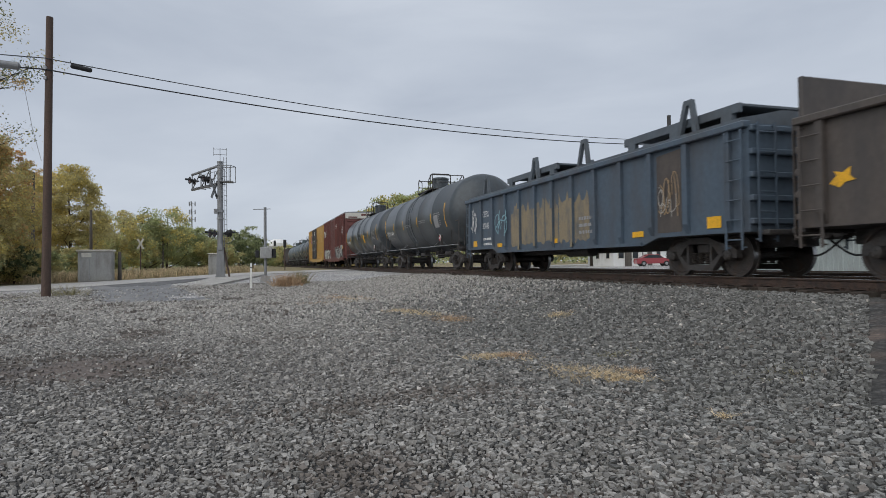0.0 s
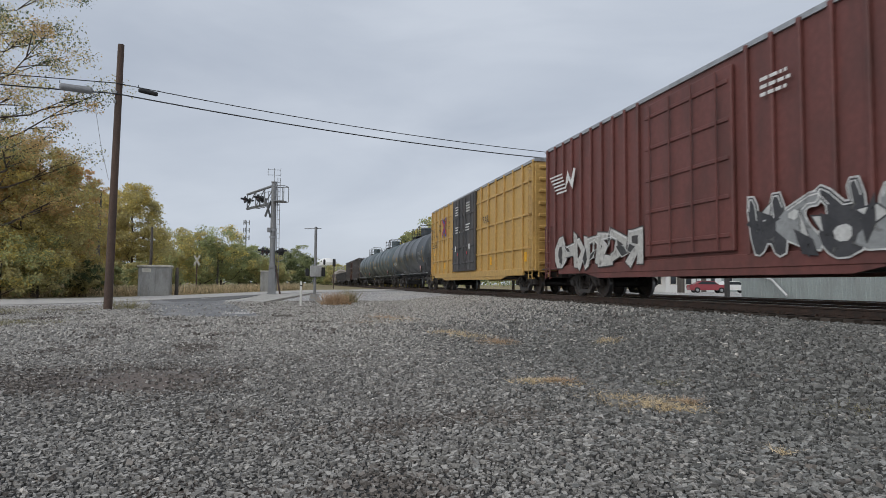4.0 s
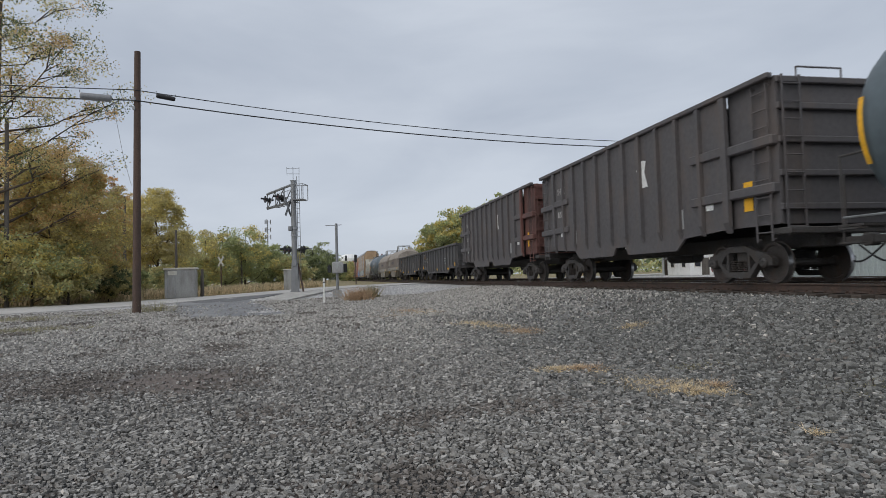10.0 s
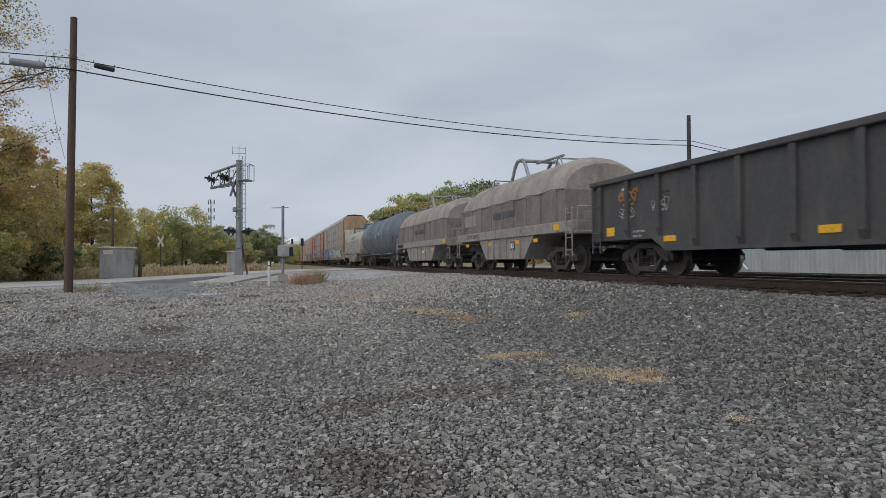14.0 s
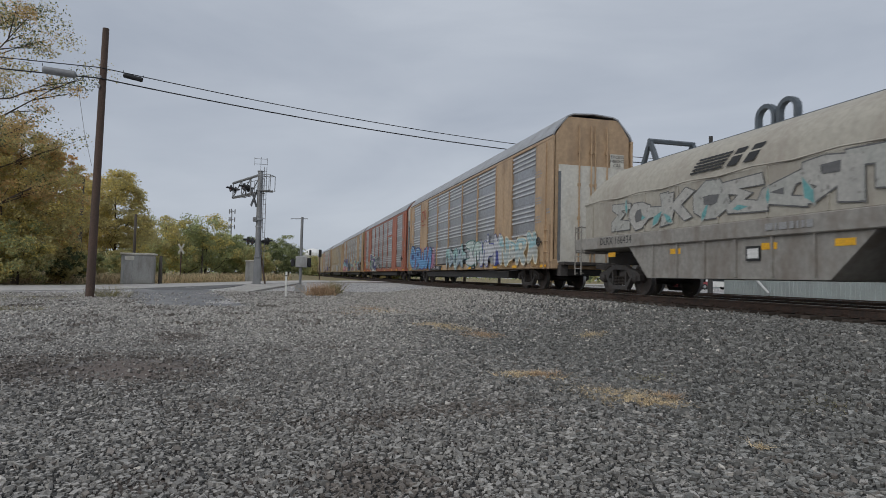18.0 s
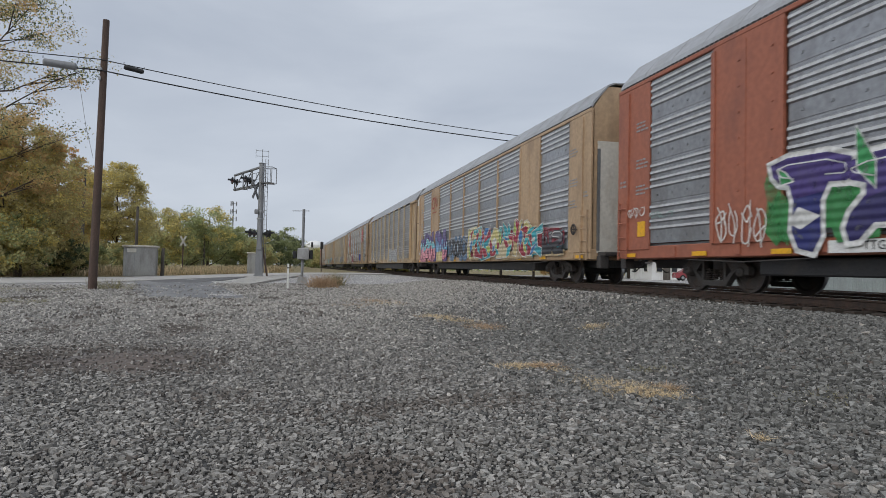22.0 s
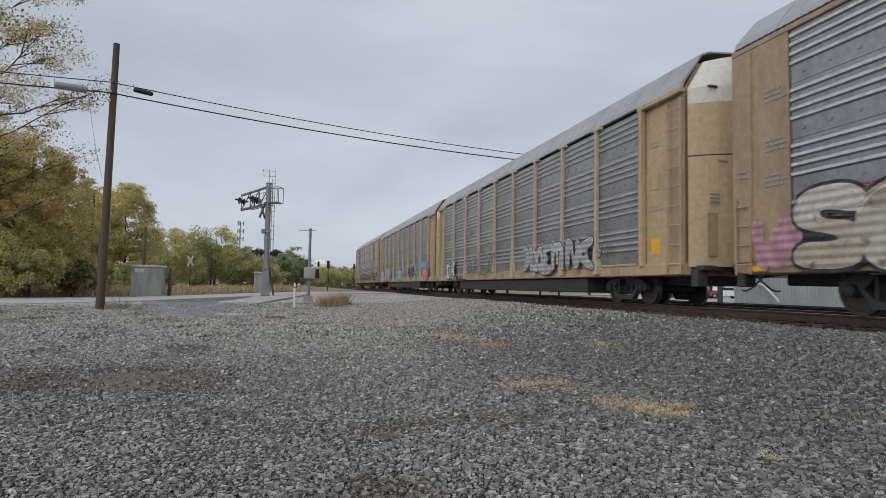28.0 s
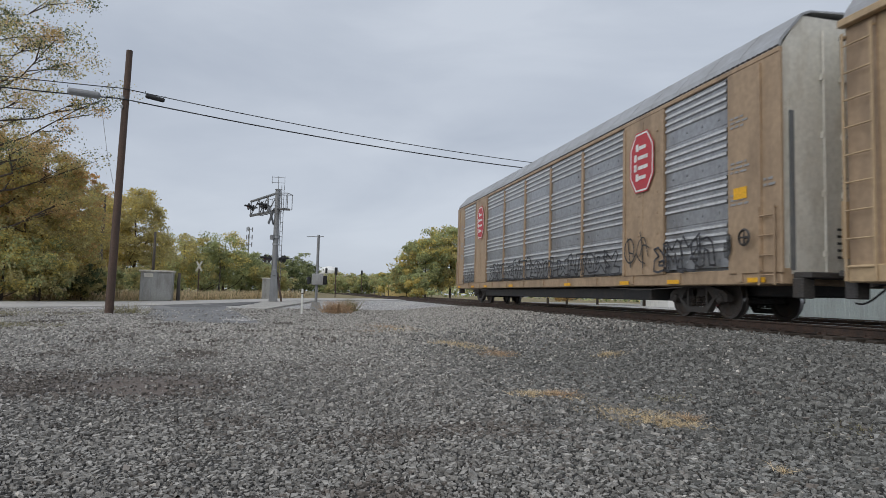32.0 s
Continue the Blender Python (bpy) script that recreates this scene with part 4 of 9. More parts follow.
def end_door(car, half, y, out, upper, lower, white_from, label, banded=False):
    """The folding end doors of a car carrier, with hinge bars."""
    prof = [(-half + 0.1, 0.95), (half - 0.1, 0.95), (half - 0.1, AR_EAVE), (half - 0.52, AR_EAVE + 0.66), (-half + 0.52, AR_EAVE + 0.66), (-half + 0.1, AR_EAVE)]
    door = part("end_door", Shape().prism(prof, y, y + out * 0.12), upper, car, label)
    if banded:
        top, split = AR_EAVE + 0.6, 4.7
        for side in (-1, 1):
            leaf = [(side * 0.02, split), (side * (half - 0.16), split), (side * (half - 0.16), AR_EAVE - 0.02), (side * (half - 0.55), top), (side * 0.02, top)]
            part("door_field", Shape().prism(leaf, y + out * 0.12, y + out * 0.15), lower, door, "white painted upper door field")
            part("door_strip", Shape().box((side * (half - 0.47), y + out * 0.135, (0.97 + split) / 2), (0.62, 0.03, split - 0.99)).box((side * (half - 0.2), y + out * 0.16, (0.97 + split) / 2), (0.05, 0.05, split - 1.0)), M_DOORGREY, door, "pale grey door strip")
    else:
        part("end_door_panel", Shape().box((0, y + out * 0.14, (0.97 + white_from) / 2), (2 * half - 0.45, 0.04, white_from - 0.97)), lower, door, "pale painted lower door field")
    bars = Shape()
    for x in (-0.55, -0.08, 0.08, 0.55):
        bars.rod((x, y + out * 0.20, 1.0), (x, y + out * 0.20, AR_EAVE + 0.35), 0.03, 6)
        for z in (1.4, 2.6, 3.8, 5.0):
            bars.box((x, y + out * 0.18, z), (0.1, 0.08, 0.12))
    part("door_bar", bars, upper, door)
    plate = part("notice_plate", Shape().box((half - 0.6, y + out * 0.17, 4.75), (0.55, 0.01, 0.5)), M_ENDWHITE, door, "white notice plate")
    for i, w in enumerate(("EXCESS", "HEIGHT", "CAR")):
        me = letters(w, 0.16)
        me.transform(Matrix.Rotation(math.pi / 2, 4, "Z"))
        me.materials.append(M_BLACKMARK)
        t = new("lettering", me)
        t.parent, t.location = plate, (half - 0.6, y + out * 0.185, 4.9 - i * 0.16)
    return door


def autorack_plain(u0, paint, label, lower, corr=None, corner=None, span=25.8, door_paint=None):
    """A car carrier with flush posts and two wide plain panels on each side."""
    car, length = car_base("car_carrier_wagon", u0, u0 + span, label, "freight car")
    corr = corr or M_CORR
    h, half = length / 2, 1.56
    part("floor_frame", Shape().box((0, 0, 0.93), (2 * half, length - 0.1, 0.32), 0.02), paint, car, "painted side sill with wear")
    part("underframe", Shape().box((0, 0, 0.72), (1.1, length - 0.6, 0.36), 0.03).box((0, 0, 0.56), (2.6, 15.6, 0.34), 0.03), M_SILLBLACK, car)
    part("inner_deck", Shape().box((0, 0, 2.5), (2 * half - 0.2, length - 1.2, 0.1)).box((0, 0, 4.0), (2 * half - 0.2, length - 1.2, 0.1)).box((0, 0, 1.12), (2 * half - 0.2, length - 1.2, 0.06)), M_GALV, car)
    notch = autorack_roof(car, half, -h + 0.05, h - 0.05, AR_EAVE)
    part("roof_edge", notch, M_BLACKSTEEL, car, kind="stuff")
    z0, z1 = 1.16, AR_EAVE - 0.16
    endw, pane, wide = 1.55, 2.45, 2.05
    mid = length - 2 * (endw + pane + wide)
    n = 5
    cell = mid / n
    for side in (-1, 1):
        x = side * half
        part("top_chord", Shape().box((x, 0, AR_EAVE - 0.13), (0.10, length, 0.11), 0.015), paint, car)
        for e in (-1, 1):
            a, b = sorted((e * h, e * (h - endw)))
            c = part("corner_panel", Shape().box((x, (a + b) / 2, (1.0 + AR_EAVE - 0.1) / 2), (0.07, b - a, AR_EAVE - 1.1), 0.01).box((x + side * 0.05, e * (h - 0.55), 3.2), (0.06, 0.09, 4.3)), corner or paint, car)
            a, b = sorted((e * (h - endw - pane), e * (h - endw - pane - wide)))
            w = Shape().box((x, (a + b) / 2, (1.05 + AR_EAVE - 0.1) / 2), (0.08, b - a, AR_EAVE - 1.16), 0.012)
            for yy in (a + 0.05, b - 0.05):
                w.box((x + side * 0.05, yy, 3.2), (0.05, 0.12, 4.25))
            w.box((x + side * 0.045, (a + b) / 2, 3.2), (0.012, 0.03, 4.2))
            for k in range(7):
                for yy in (a + 0.3, (a + b) / 2 + 0.2):
                    w.box((x + side * 0.05, yy, 1.6 + k * 0.55), (0.02, 0.06, 0.03))
            part("wide_panel", w, paint, car, "plain painted steel panel")
            a, b = sorted((e * (h - endw), e * (h - endw - pane)))
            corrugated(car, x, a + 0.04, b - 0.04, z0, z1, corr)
        for i in range(n):
            a = -mid / 2 + i * cell
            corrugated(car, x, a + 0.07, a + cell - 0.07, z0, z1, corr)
        for i in range(1, n):
            part("side_post", Shape().box((x + side * 0.02, -mid / 2 + i * cell, 3.2), (0.10, 0.11, 4.2), 0.012), paint, car)
        for i in range(int(length / 2.2)):
            part("sill_bracket", Shape().box((x + side * 0.015, -h + 1.2 + i * 2.2, 0.93), (0.04, 0.16, 0.22)), paint, car)
        for y in (-h + 0.7, -h + 3.6, -h + 6.0, -3.0, 3.0, h - 6.0, h - 3.6, h - 0.7):
            part("reflective_mark", Shape().box((x + side * 0.045, y, 0.86), (0.012, 0.5, 0.1)), M_YELLOWMARK, car, "yellow reflective strip")
        slots = Shape()
        for i in range(n):
            a = -mid / 2 + i * cell
            for k in range(3):
                slots.box((x + side * 0.006, a + (k + 0.5) * cell / 3, 1.115), (0.03, cell / 3 - 0.12, 0.05))
        part("drain_slot", slots, M_BLACKSTEEL, car, kind="stuff")
        for e in (-1, 1):
            ladder(car, x, e * (h - 0.35), 0.75, 2.35, 0.42, paint)
            r = Shape().pipe([(x + side * 0.05, e * (h - 3.2), 0.72), (x + side * 0.05, e * (h - 5.0), 0.66), (x + side * 0.05, e * (h - 6.8), 0.72)], 0.012)
            part("hand_rail", r, M_BLACKSTEEL, car)
    for e in (-1, 1):
        end_door(car, half, e * (h - 0.2), e, door_paint or paint, lower, 4.5, "painted folding end door", paint is M_RED)
        part("end_ledge", Shape().box((0, e * (h + 0.15), 0.95), (2.6, 0.5, 0.12), 0.02).box((-1.2, e * (h + 0.1), 0.7), (0.3, 0.25, 0.4), 0.02), M_BLACKSTEEL, car)
    running_gear(car, length + 1.0, 19.0)
    for e in (-1, 1):
        for k, z in enumerate((4.4, 3.4, 2.7)):
            bars_on(car, -half - 0.045, e * (h - 1.2), z, 0.5, 3, M_GREYMARK, 0.1, k + 40 + e)
        bars_on(car, -half - 0.05, e * (h - 0.3), 2.9, 0.3, 2, M_GREYMARK, 0.12, 50 + e)
        part("grey_strip", Shape().box((-half + 0.26, e * (h - 0.04), 2.65), (0.10, 0.03, 3.2)), M_ENDGREY, car, "dark grey peeling strip beside the door")
        for k in range(3):
            bx = Shape()
            for r in range(5):
                bx.box((0.9 - 0.5 * k, e * (h - 0.02), 2.9 - r * 0.14 - 0.5 * k), (0.34, 0.01, 0.05))
            part("door_lettering", bx, M_BLACKMARK, car)
    part("brake_wheel", Shape().lathe([(-0.03, 0.15), (0.0, 0.19), (0.03, 0.15)], "x", (-half - 0.16, -h + 0.9, 1.75), 16).rod((-half - 0.16, -h + 0.9, 1.58), (-half - 0.16, -h + 0.9, 1.92), 0.02, 6).rod((-half - 0.16, -h + 0.73, 1.75), (-half - 0.16, -h + 1.07, 1.75), 0.02, 6).rod((-half - 0.16, -h + 0.9, 1.75), (-half, -h + 0.9, 1.75), 0.03, 6), M_BLACKSTEEL, car)
    return car, h, half


def autorack_flared(u0, paint, label):
    """A car carrier with flared outside posts and recessed ladders at its ends."""
    car, length = car_base("car_carrier_wagon", u0 - 0.25, u0 + 25.85, label, "freight car")
    eave = 5.46
    h, half = length / 2, 1.54
    part("floor_frame", Shape().box((0, 0, 0.93), (2 * half + 0.06, length - 0.1, 0.30), 0.02), paint, car, "painted side sill with wear")
    part("underframe", Shape().box((0, 0, 0.72), (1.1, length - 0.6, 0.36), 0.03).box((0, 0, 0.52), (2.9, 15.6, 0.46), 0.03), M_SILLBLACK, car)
    part("inner_deck", Shape().box((0, 0, 2.5), (2 * half - 0.2, length - 2.6, 0.1)).box((0, 0, 4.0), (2 * half - 0.2, length - 2.6, 0.1)), M_GALV, car)
    notch = autorack_roof(car, half, -h + 0.05, h - 0.05, eave, 0.14)
    part("roof_edge", notch, M_BLACKSTEEL, car, kind="stuff")
    z0, z1 = 1.14, eave - 0.14
    endw = 1.8
    n = 9
    cell = (length - 2 * endw) / n
    for side in (-1, 1):
        x = side * half
        for i in range(n):
            a = -h + endw + i * cell
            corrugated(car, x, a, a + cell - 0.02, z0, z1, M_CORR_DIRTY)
        for i in range(1, n):
            y = -h + endw + i * cell
            s = Shape().box((x + side * 0.07, y, 3.4), (0.13, 0.105, 4.0), 0.015)
            s.prism([(y - 0.065, 1.75), (y + 0.065, 1.75), (y + 0.17, 1.12), (y + 0.17, 0.86), (y - 0.17, 0.86), (y - 0.17, 1.12)], x + side * 0.005, x + side * 0.14, "x")
            s.box((x + side * 0.05, y, eave - 0.09), (0.16, 0.5, 0.09), 0.015)
            part("side_post", s, M_POST, car, "dusty pale ochre flared post")
        for e in (-1, 1):
            a, b = sorted((e * (h - endw), e * (h - 0.1)))
            part("corner_panel", Shape().box((x - side * 0.10, (a + b) / 2, 3.2), (0.06, b - a, 4.4), 0.01), paint, car)
            s = Shape().box((x + side * 0.03, e * (h - endw), 3.2), (0.16, 0.14, 4.35), 0.015)
            s.box((x + side * 0.03, e * (h - 0.97), eave - 0.12), (0.14, 1.95, 0.14), 0.015)
            part("end_post", s, paint, car)
            ladder(car, x - side * 0.03, e * (h - 0.34), 0.8, 5.15, 0.56, paint, rungs=9)
            part("ladder_board", Shape().box((x - side * 0.06, e * (h - 0.34), 3.1), (0.03, 0.6, 4.5)), M_TAN, car)
            part("side_notice", Shape().box((x - side * 0.06, e * (h - 1.3), 3.3), (0.02, 0.3, 0.5)), M_TANYEL, car)
        for i in range(n):
            a = -h + endw + i * cell
            part("lower_lip", Shape().box((x + side * 0.035, a + cell / 2, 1.10), (0.05, cell - 0.45, 0.06)), paint, car)
            part("sill_plate", Shape().box((x + side * 0.04, a + cell / 2 + 0.2, 0.93), (0.02, 0.5, 0.16)), M_TAN, car)
    for e in (-1, 1):
        y = e * (h - 0.25)
        prof = [(-half + 0.15, 0.95), (half - 0.15, 0.95), (half - 0.15, eave), (half - 0.52, eave + 0.64), (-half + 0.52, eave + 0.64), (-half + 0.15, eave)]
        door = part("end_door", Shape().prism(prof, y, y + e * 0.1), paint, car, "curved ochre end door")
        bulge = lambda t: 0.25 + 0.62 * (1 - abs(t) ** 2.4)

        def curved(z0, z1, m0=1.42, m1=1.42, k=16):
            sh = Shape()
            for i in range(k):
                a0, a1 = (i / k - 0.5) * 2, ((i + 1) / k - 0.5) * 2
                sh.add([(a0 * m0, y + e * bulge(a0), z0), (a1 * m0, y + e * bulge(a1), z0), (a1 * m1, y + e * bulge(a1), z1), (a0 * m1, y + e * bulge(a0), z1)], [(0, 1, 2, 3)])
            return sh
        part("door_leaf", curved(0.98, 4.97), paint, door, smooth=True)
        part("door_seam", curved(3.66, 3.69, 1.425, 1.425), M_BLACKMARK, door)
        hood = curved(4.97, eave - 0.1)
        top = curved(eave - 0.1, eave + 0.62, 1.42, 0.98)
        hood.add(top.v, top.f)
        part("door_hood", hood, M_ENDWHITE, door, "white upper end of the door", smooth=True)
        for side in (-1, 1):
            part("door_hatch", Shape().box((side * 0.95, y + e * (bulge(0.67) + 0.012), 1.75), (0.5, 0.03, 1.05), 0.01), paint, door)
            bx = Shape()
            for r in range(3):
                bx.box((side * 0.9, y + e * (bulge(0.64) + 0.02), 2.7 - r * 0.09), (0.5, 0.012, 0.035))
            bx.box((side * 0.75, y + e * (bulge(0.53) + 0.02), 3.5), (0.4, 0.012, 0.05))
            part("door_lettering", bx, M_GREYMARK, door, kind="stuff")
        part("hood_lettering", Shape().box((-0.95, y + e * (bulge(0.66) + 0.02), 5.32), (0.42, 0.012, 0.07)).box((-0.4, y + e * (bulge(0.28) + 0.02), 5.32), (0.45, 0.012, 0.07)), M_BLACKMARK, door, kind="stuff")
        part("end_ledge", Shape().box((0, e * (h + 0.15), 0.95), (2.6, 0.5, 0.12), 0.02).box((-1.2, e * (h + 0.1), 0.7), (0.3, 0.25, 0.4), 0.02), M_BLACKSTEEL, car)
    for e in (-1, 1):
        for k, z in enumerate((4.3, 3.4, 2.6)):
            bars_on(car, -half + 0.06, e * (h - 1.32), z, 0.42, 2 + k % 2, M_GREYMARK, 0.1, k + 7 * e + 20)
    running_gear(car, length + 0.3, 19.0)
    return car, h, half


def tank_wagon(u0, u1, shell, label, radius=1.74, stripe=None, seed=0, mid_z=2.76, dome=True, ladder_at=0.0, rail_z=1.2):
    car, length = car_base("tank_wagon", u0, u1, label, "tank car")
    h = length / 2 - 0.15
    straight = h - 0.95
    prof = [(-h, 0.0)]
    for k in range(1, 9):
        a = k / 8 * math.pi / 2
        prof.append((-straight - 0.95 * math.cos(a), radius * math.sin(a)))
    n_ring = 5
    for k in range(1, n_ring):
        y = -straight + k * 2 * straight / n_ring
        prof += [(y - 0.03, radius), (y - 0.02, radius + 0.006), (y + 0.02, radius + 0.006), (y + 0.03, radius)]
    for k in range(8, -1, -1):
        a = k / 8 * math.pi / 2
        prof.append((straight + 0.95 * math.cos(a), radius * math.sin(a)))
    part("tank_shell", Shape().lathe(prof, "y", (0, 0, mid_z), 48), shell, car, "round welded tank shell", smooth=True)
    for e in (-1, 1):
        part("stub_sill", Shape().box((0, e * (h - 0.9), 0.98), (0.6, 1.9, 0.34), 0.04), M_BLACKSTEEL, car)
        y = e * (length / 2 - 2.1)
        part("bolster", Shape().prism([(-1.15, 1.75), (1.15, 1.75), (0.95, 0.96), (0.4, 0.86), (-0.4, 0.86), (-0.95, 0.96)], y - 0.14, y + 0.14), M_BLACKSTEEL, car, "saddle under the shell")
        part("end_platform", Shape().box((0, e * (h - 0.12), 1.06), (2.9, 0.55, 0.05), 0.01), M_BLACKSTEEL, car)
        for side in (-1, 1):
            part("rail_bracket", Shape().rod((side * 1.5, e * h * 0.45, rail_z), (side * 1.1, e * h * 0.45 - 0.35 * e, rail_z + 0.34), 0.02, 6), M_GALV, car)
    part("outlet_valve", Shape().lathe([(0.62, 0.0), (0.62, 0.16), (0.7, 0.2), (0.8, 0.2), (0.8, 0.3), (1.05, 0.34)], "z", (0, 0.0, 0), 14), M_BLACKSTEEL, car, smooth=True)
    part("air_reservoir", Shape().lathe([(-0.55, 0.0), (-0.5, 0.12), (-0.42, 0.16), (0.42, 0.16), (0.5, 0.12), (0.55, 0.0)], "y", (-0.55, -h * 0.42, 0.84), 14), M_BLACKSTEEL, car, smooth=True)
    part("brake_valve", Shape().box((-0.62, h * 0.2, 0.86), (0.26, 0.34, 0.24), 0.04).box((-0.62, h * 0.2 - 0.35, 0.88), (0.16, 0.3, 0.14), 0.03), M_BLACKSTEEL, car)
    for x, z in ((-0.75, 0.80), (-0.35, 0.70)):
        part("brake_pipe", Shape().rod((x, -h + 3.4, z), (x, h - 3.4, z), 0.022, 6), M_BLACKSTEEL, car)
    for k in range(6):
        y = (-h + 3.8) + k * (2 * h - 7.6) / 5
        part("pipe_hanger", Shape().box((-0.55, y, 0.86), (0.46, 0.04, 0.03)).box((-0.75, y, 0.95), (0.03, 0.04, 0.32)), M_BLACKSTEEL, car)
    for side in (-1, 1):
        x = side * 1.56
        s = Shape().pipe([(x, -h + 0.1, rail_z), (x, h - 0.1, rail_z)], 0.022, 6)
        part("side_handrail", s, M_GALV, car, "long pale handrail")
        for e in (-1, 1):
            s = Shape()
            ye = e * (h - 0.1)
            s.pipe([(x, ye, 0.75), (x, ye, 2.3), (x, ye - e * 1.1, 2.3), (x * 0.98, ye - e * 1.2, 1.4)], 0.022, 6)
            for z in (0.75, 1.0):
                s.box((x, ye - e * 0.2, z), (0.18, 0.42, 0.03))
            part("step_rail", s, M_BLACKSTEEL, car)
    for e in (-1, 1):
        s = Shape().pipe([(-1.35, e * (h + 0.05), 1.05), (-1.35, e * (h + 0.05), 2.0), (1.35, e * (h + 0.05), 2.0), (1.35, e * (h + 0.05), 1.05)], 0.022, 6)
        part("end_rail", s, M_BLACKSTEEL, car)
    top = mid_z + radius
    if dome:
        s = Shape().lathe([(top - 0.12, 0.0), (top - 0.12, 0.46), (top + 0.60, 0.46), (top + 0.60, 0.5), (top + 0.68, 0.5), (top + 0.73, 0.4), (top + 0.73, 0.0)], "z", (0, 0, 0), 22)
        part("manway_dome", s, shell, car, "round manway housing", smooth=True)
    else:
        for y in (-0.1, 0.2):
            part("valve", Shape().lathe([(top - 0.05, 0.1), (top + 0.1, 0.1), (top + 0.1, 0.15), (top + 0.16, 0.15), (top + 0.16, 0.08), (top + 0.25, 0.08), (top + 0.25, 0.14), (top + 0.34, 0.14), (top + 0.34, 0.0)], "z", (0, y, 0), 12), M_REDMARK if y > 0 else M_BLACKSTEEL, car, "stacked pressure valve")
        part("hatch", Shape().lathe([(top - 0.1, 0.0), (top - 0.1, 0.32), (top + 0.08, 0.32), (top + 0.12, 0.2), (top + 0.12, 0.0)], "z", (0, 1.3, 0), 18), shell, car, smooth=True)
    p = Shape()
    for side in (-1, 1):
        p.box((side * 0.78, 0, top - 0.08), (0.36, 3.0, 0.04))
        for y in np.linspace(-1.4, 1.4, 9):
            p.box((side * 0.78, float(y), top - 0.05), (0.36, 0.03, 0.03))
        for y in (-1.4, 1.4):
            p.rod((side * 0.92, y, top - 0.1), (side * 0.8, y, top - 0.3), 0.03, 6)
    part("platform", p, M_BLACKSTEEL, car)
    if dome:
        for e in (-1, 1):
            r = Shape()
            for side in (-1, 1):
                x = side * 0.92
                r.pipe([(x, e * 0.7, top + 0.5), (x, e * 1.3, top + 0.74), (x, e * 1.45, top + 0.66), (x, e * 1.45, top - 0.12)], 0.026, 6)
                r.pipe([(x, e * 0.7, top - 0.1), (x, e * 0.7, top + 0.5)], 0.022, 6)
            r.pipe([(-0.92, e * 1.45, top + 0.3), (0.92, e * 1.45, top + 0.3)], 0.02, 6).pipe([(-0.92, e * 1.42, top + 0.70), (0.92, e * 1.42, top + 0.70)], 0.022, 6)
            part("railing", r, M_BLACKSTEEL, car)
        part("dome_hoop", Shape().pipe([(-0.62, 0.0, top - 0.1), (-0.62, 0.0, top + 0.86), (-0.5, 0.0, top + 0.96), (0.5, 0.0, top + 0.96), (0.62, 0.0, top + 0.86), (0.62, 0.0, top - 0.1)], 0.028, 6), M_BLACKSTEEL, car)
    else:
        for side in (-1, 1):
            x = side * 0.85
            r = Shape().pipe([(x, 2.3, top - 0.2), (x, 2.3, top + 0.38), (x, 2.1, top + 0.42), (x, 0.0, top + 0.3), (x, -2.2, top + 0.3), (x, -2.2, top - 0.2)], 0.024, 6)
            r.pipe([(x, 1.6, top - 0.2), (x, 1.6, top + 0.75), (x, 1.3, top + 0.85), (x, -0.2, top + 0.85), (x, -2.0, top + 0.4)], 0.026, 6)
            r.rod((x, -0.2, top - 0.1), (x, -0.2, top + 0.85), 0.026, 6)
            part("railing", r, M_BLACKSTEEL, car)
    for side in (-1, 1):
        lad = Shape()
        for dy in (-0.24, 0.24):
            prev = None
            for k in range(9):
                a = radians(-38 + k * 13)
                q = (side * (radius + 0.12) * math.cos(a), dy, mid_z + (radius + 0.12) * math.sin(a))
                if prev:
                    lad.rod(prev, q, 0.017, 5)
                prev = q
            lad.rod((side * (radius + 0.12) * math.cos(radians(-38)), dy, mid_z + (radius + 0.12) * math.sin(radians(-38))), (side * 1.42, dy, 0.8), 0.017, 5)
        ladder_part = part("ladder", lad, shell, car)
        ladder_part.location.y = ladder_at
        for k in range(11):
            a = radians(-38 + k * 10)
            q = (side * (radius + 0.12) * math.cos(a), mid_z + (radius + 0.12) * math.sin(a))
            part("rung", Shape().rod((q[0], -0.24, q[1]), (q[0], 0.24, q[1]), 0.014, 5), shell, ladder_part)
        for z in (0.85, 1.2, 1.6):
            part("rung", Shape().rod((side * 1.42, -0.24, z), (side * 1.42, 0.24, z), 0.014, 5), shell, ladder_part)
    yellow = stripe or M_YELLOWMARK
    for y in (-h + 1.6, h - 0.75):
        part("reflective_stripe", tank_patch(radius, mid_z, y - 0.05, y + 0.05, -24, 14), yellow, car, "yellow reflective stripe")
    for y in (h - 3.25, h - 5.8, h - 9.0, h - 11.8):
        part("reflective_stripe", tank_patch(radius, mid_z, y - 0.055, y + 0.055, -14, 3), yellow, car, "short yellow reflective stripe")
    running_gear(car, length, length - 4.2)
    return car, h, radius, mid_z


def tank_patch(radius, mid_z, y0, y1, a0, a1, n=6, lift=0.012):
    """A painted field on the near flank of a tank, between two angles over the level of its axis."""
    pts, faces = [], []
    for k in range(n + 1):
        a = radians(a0 + (a1 - a0) * k / n)
        for y in (y0, y1):
            pts.append((-(radius + lift) * math.cos(a), y, mid_z + (radius + lift) * math.sin(a)))
    faces = [(2 * k, 2 * k + 1, 2 * k + 3, 2 * k + 2) for k in range(n)]
    return Shape().add(pts, faces)


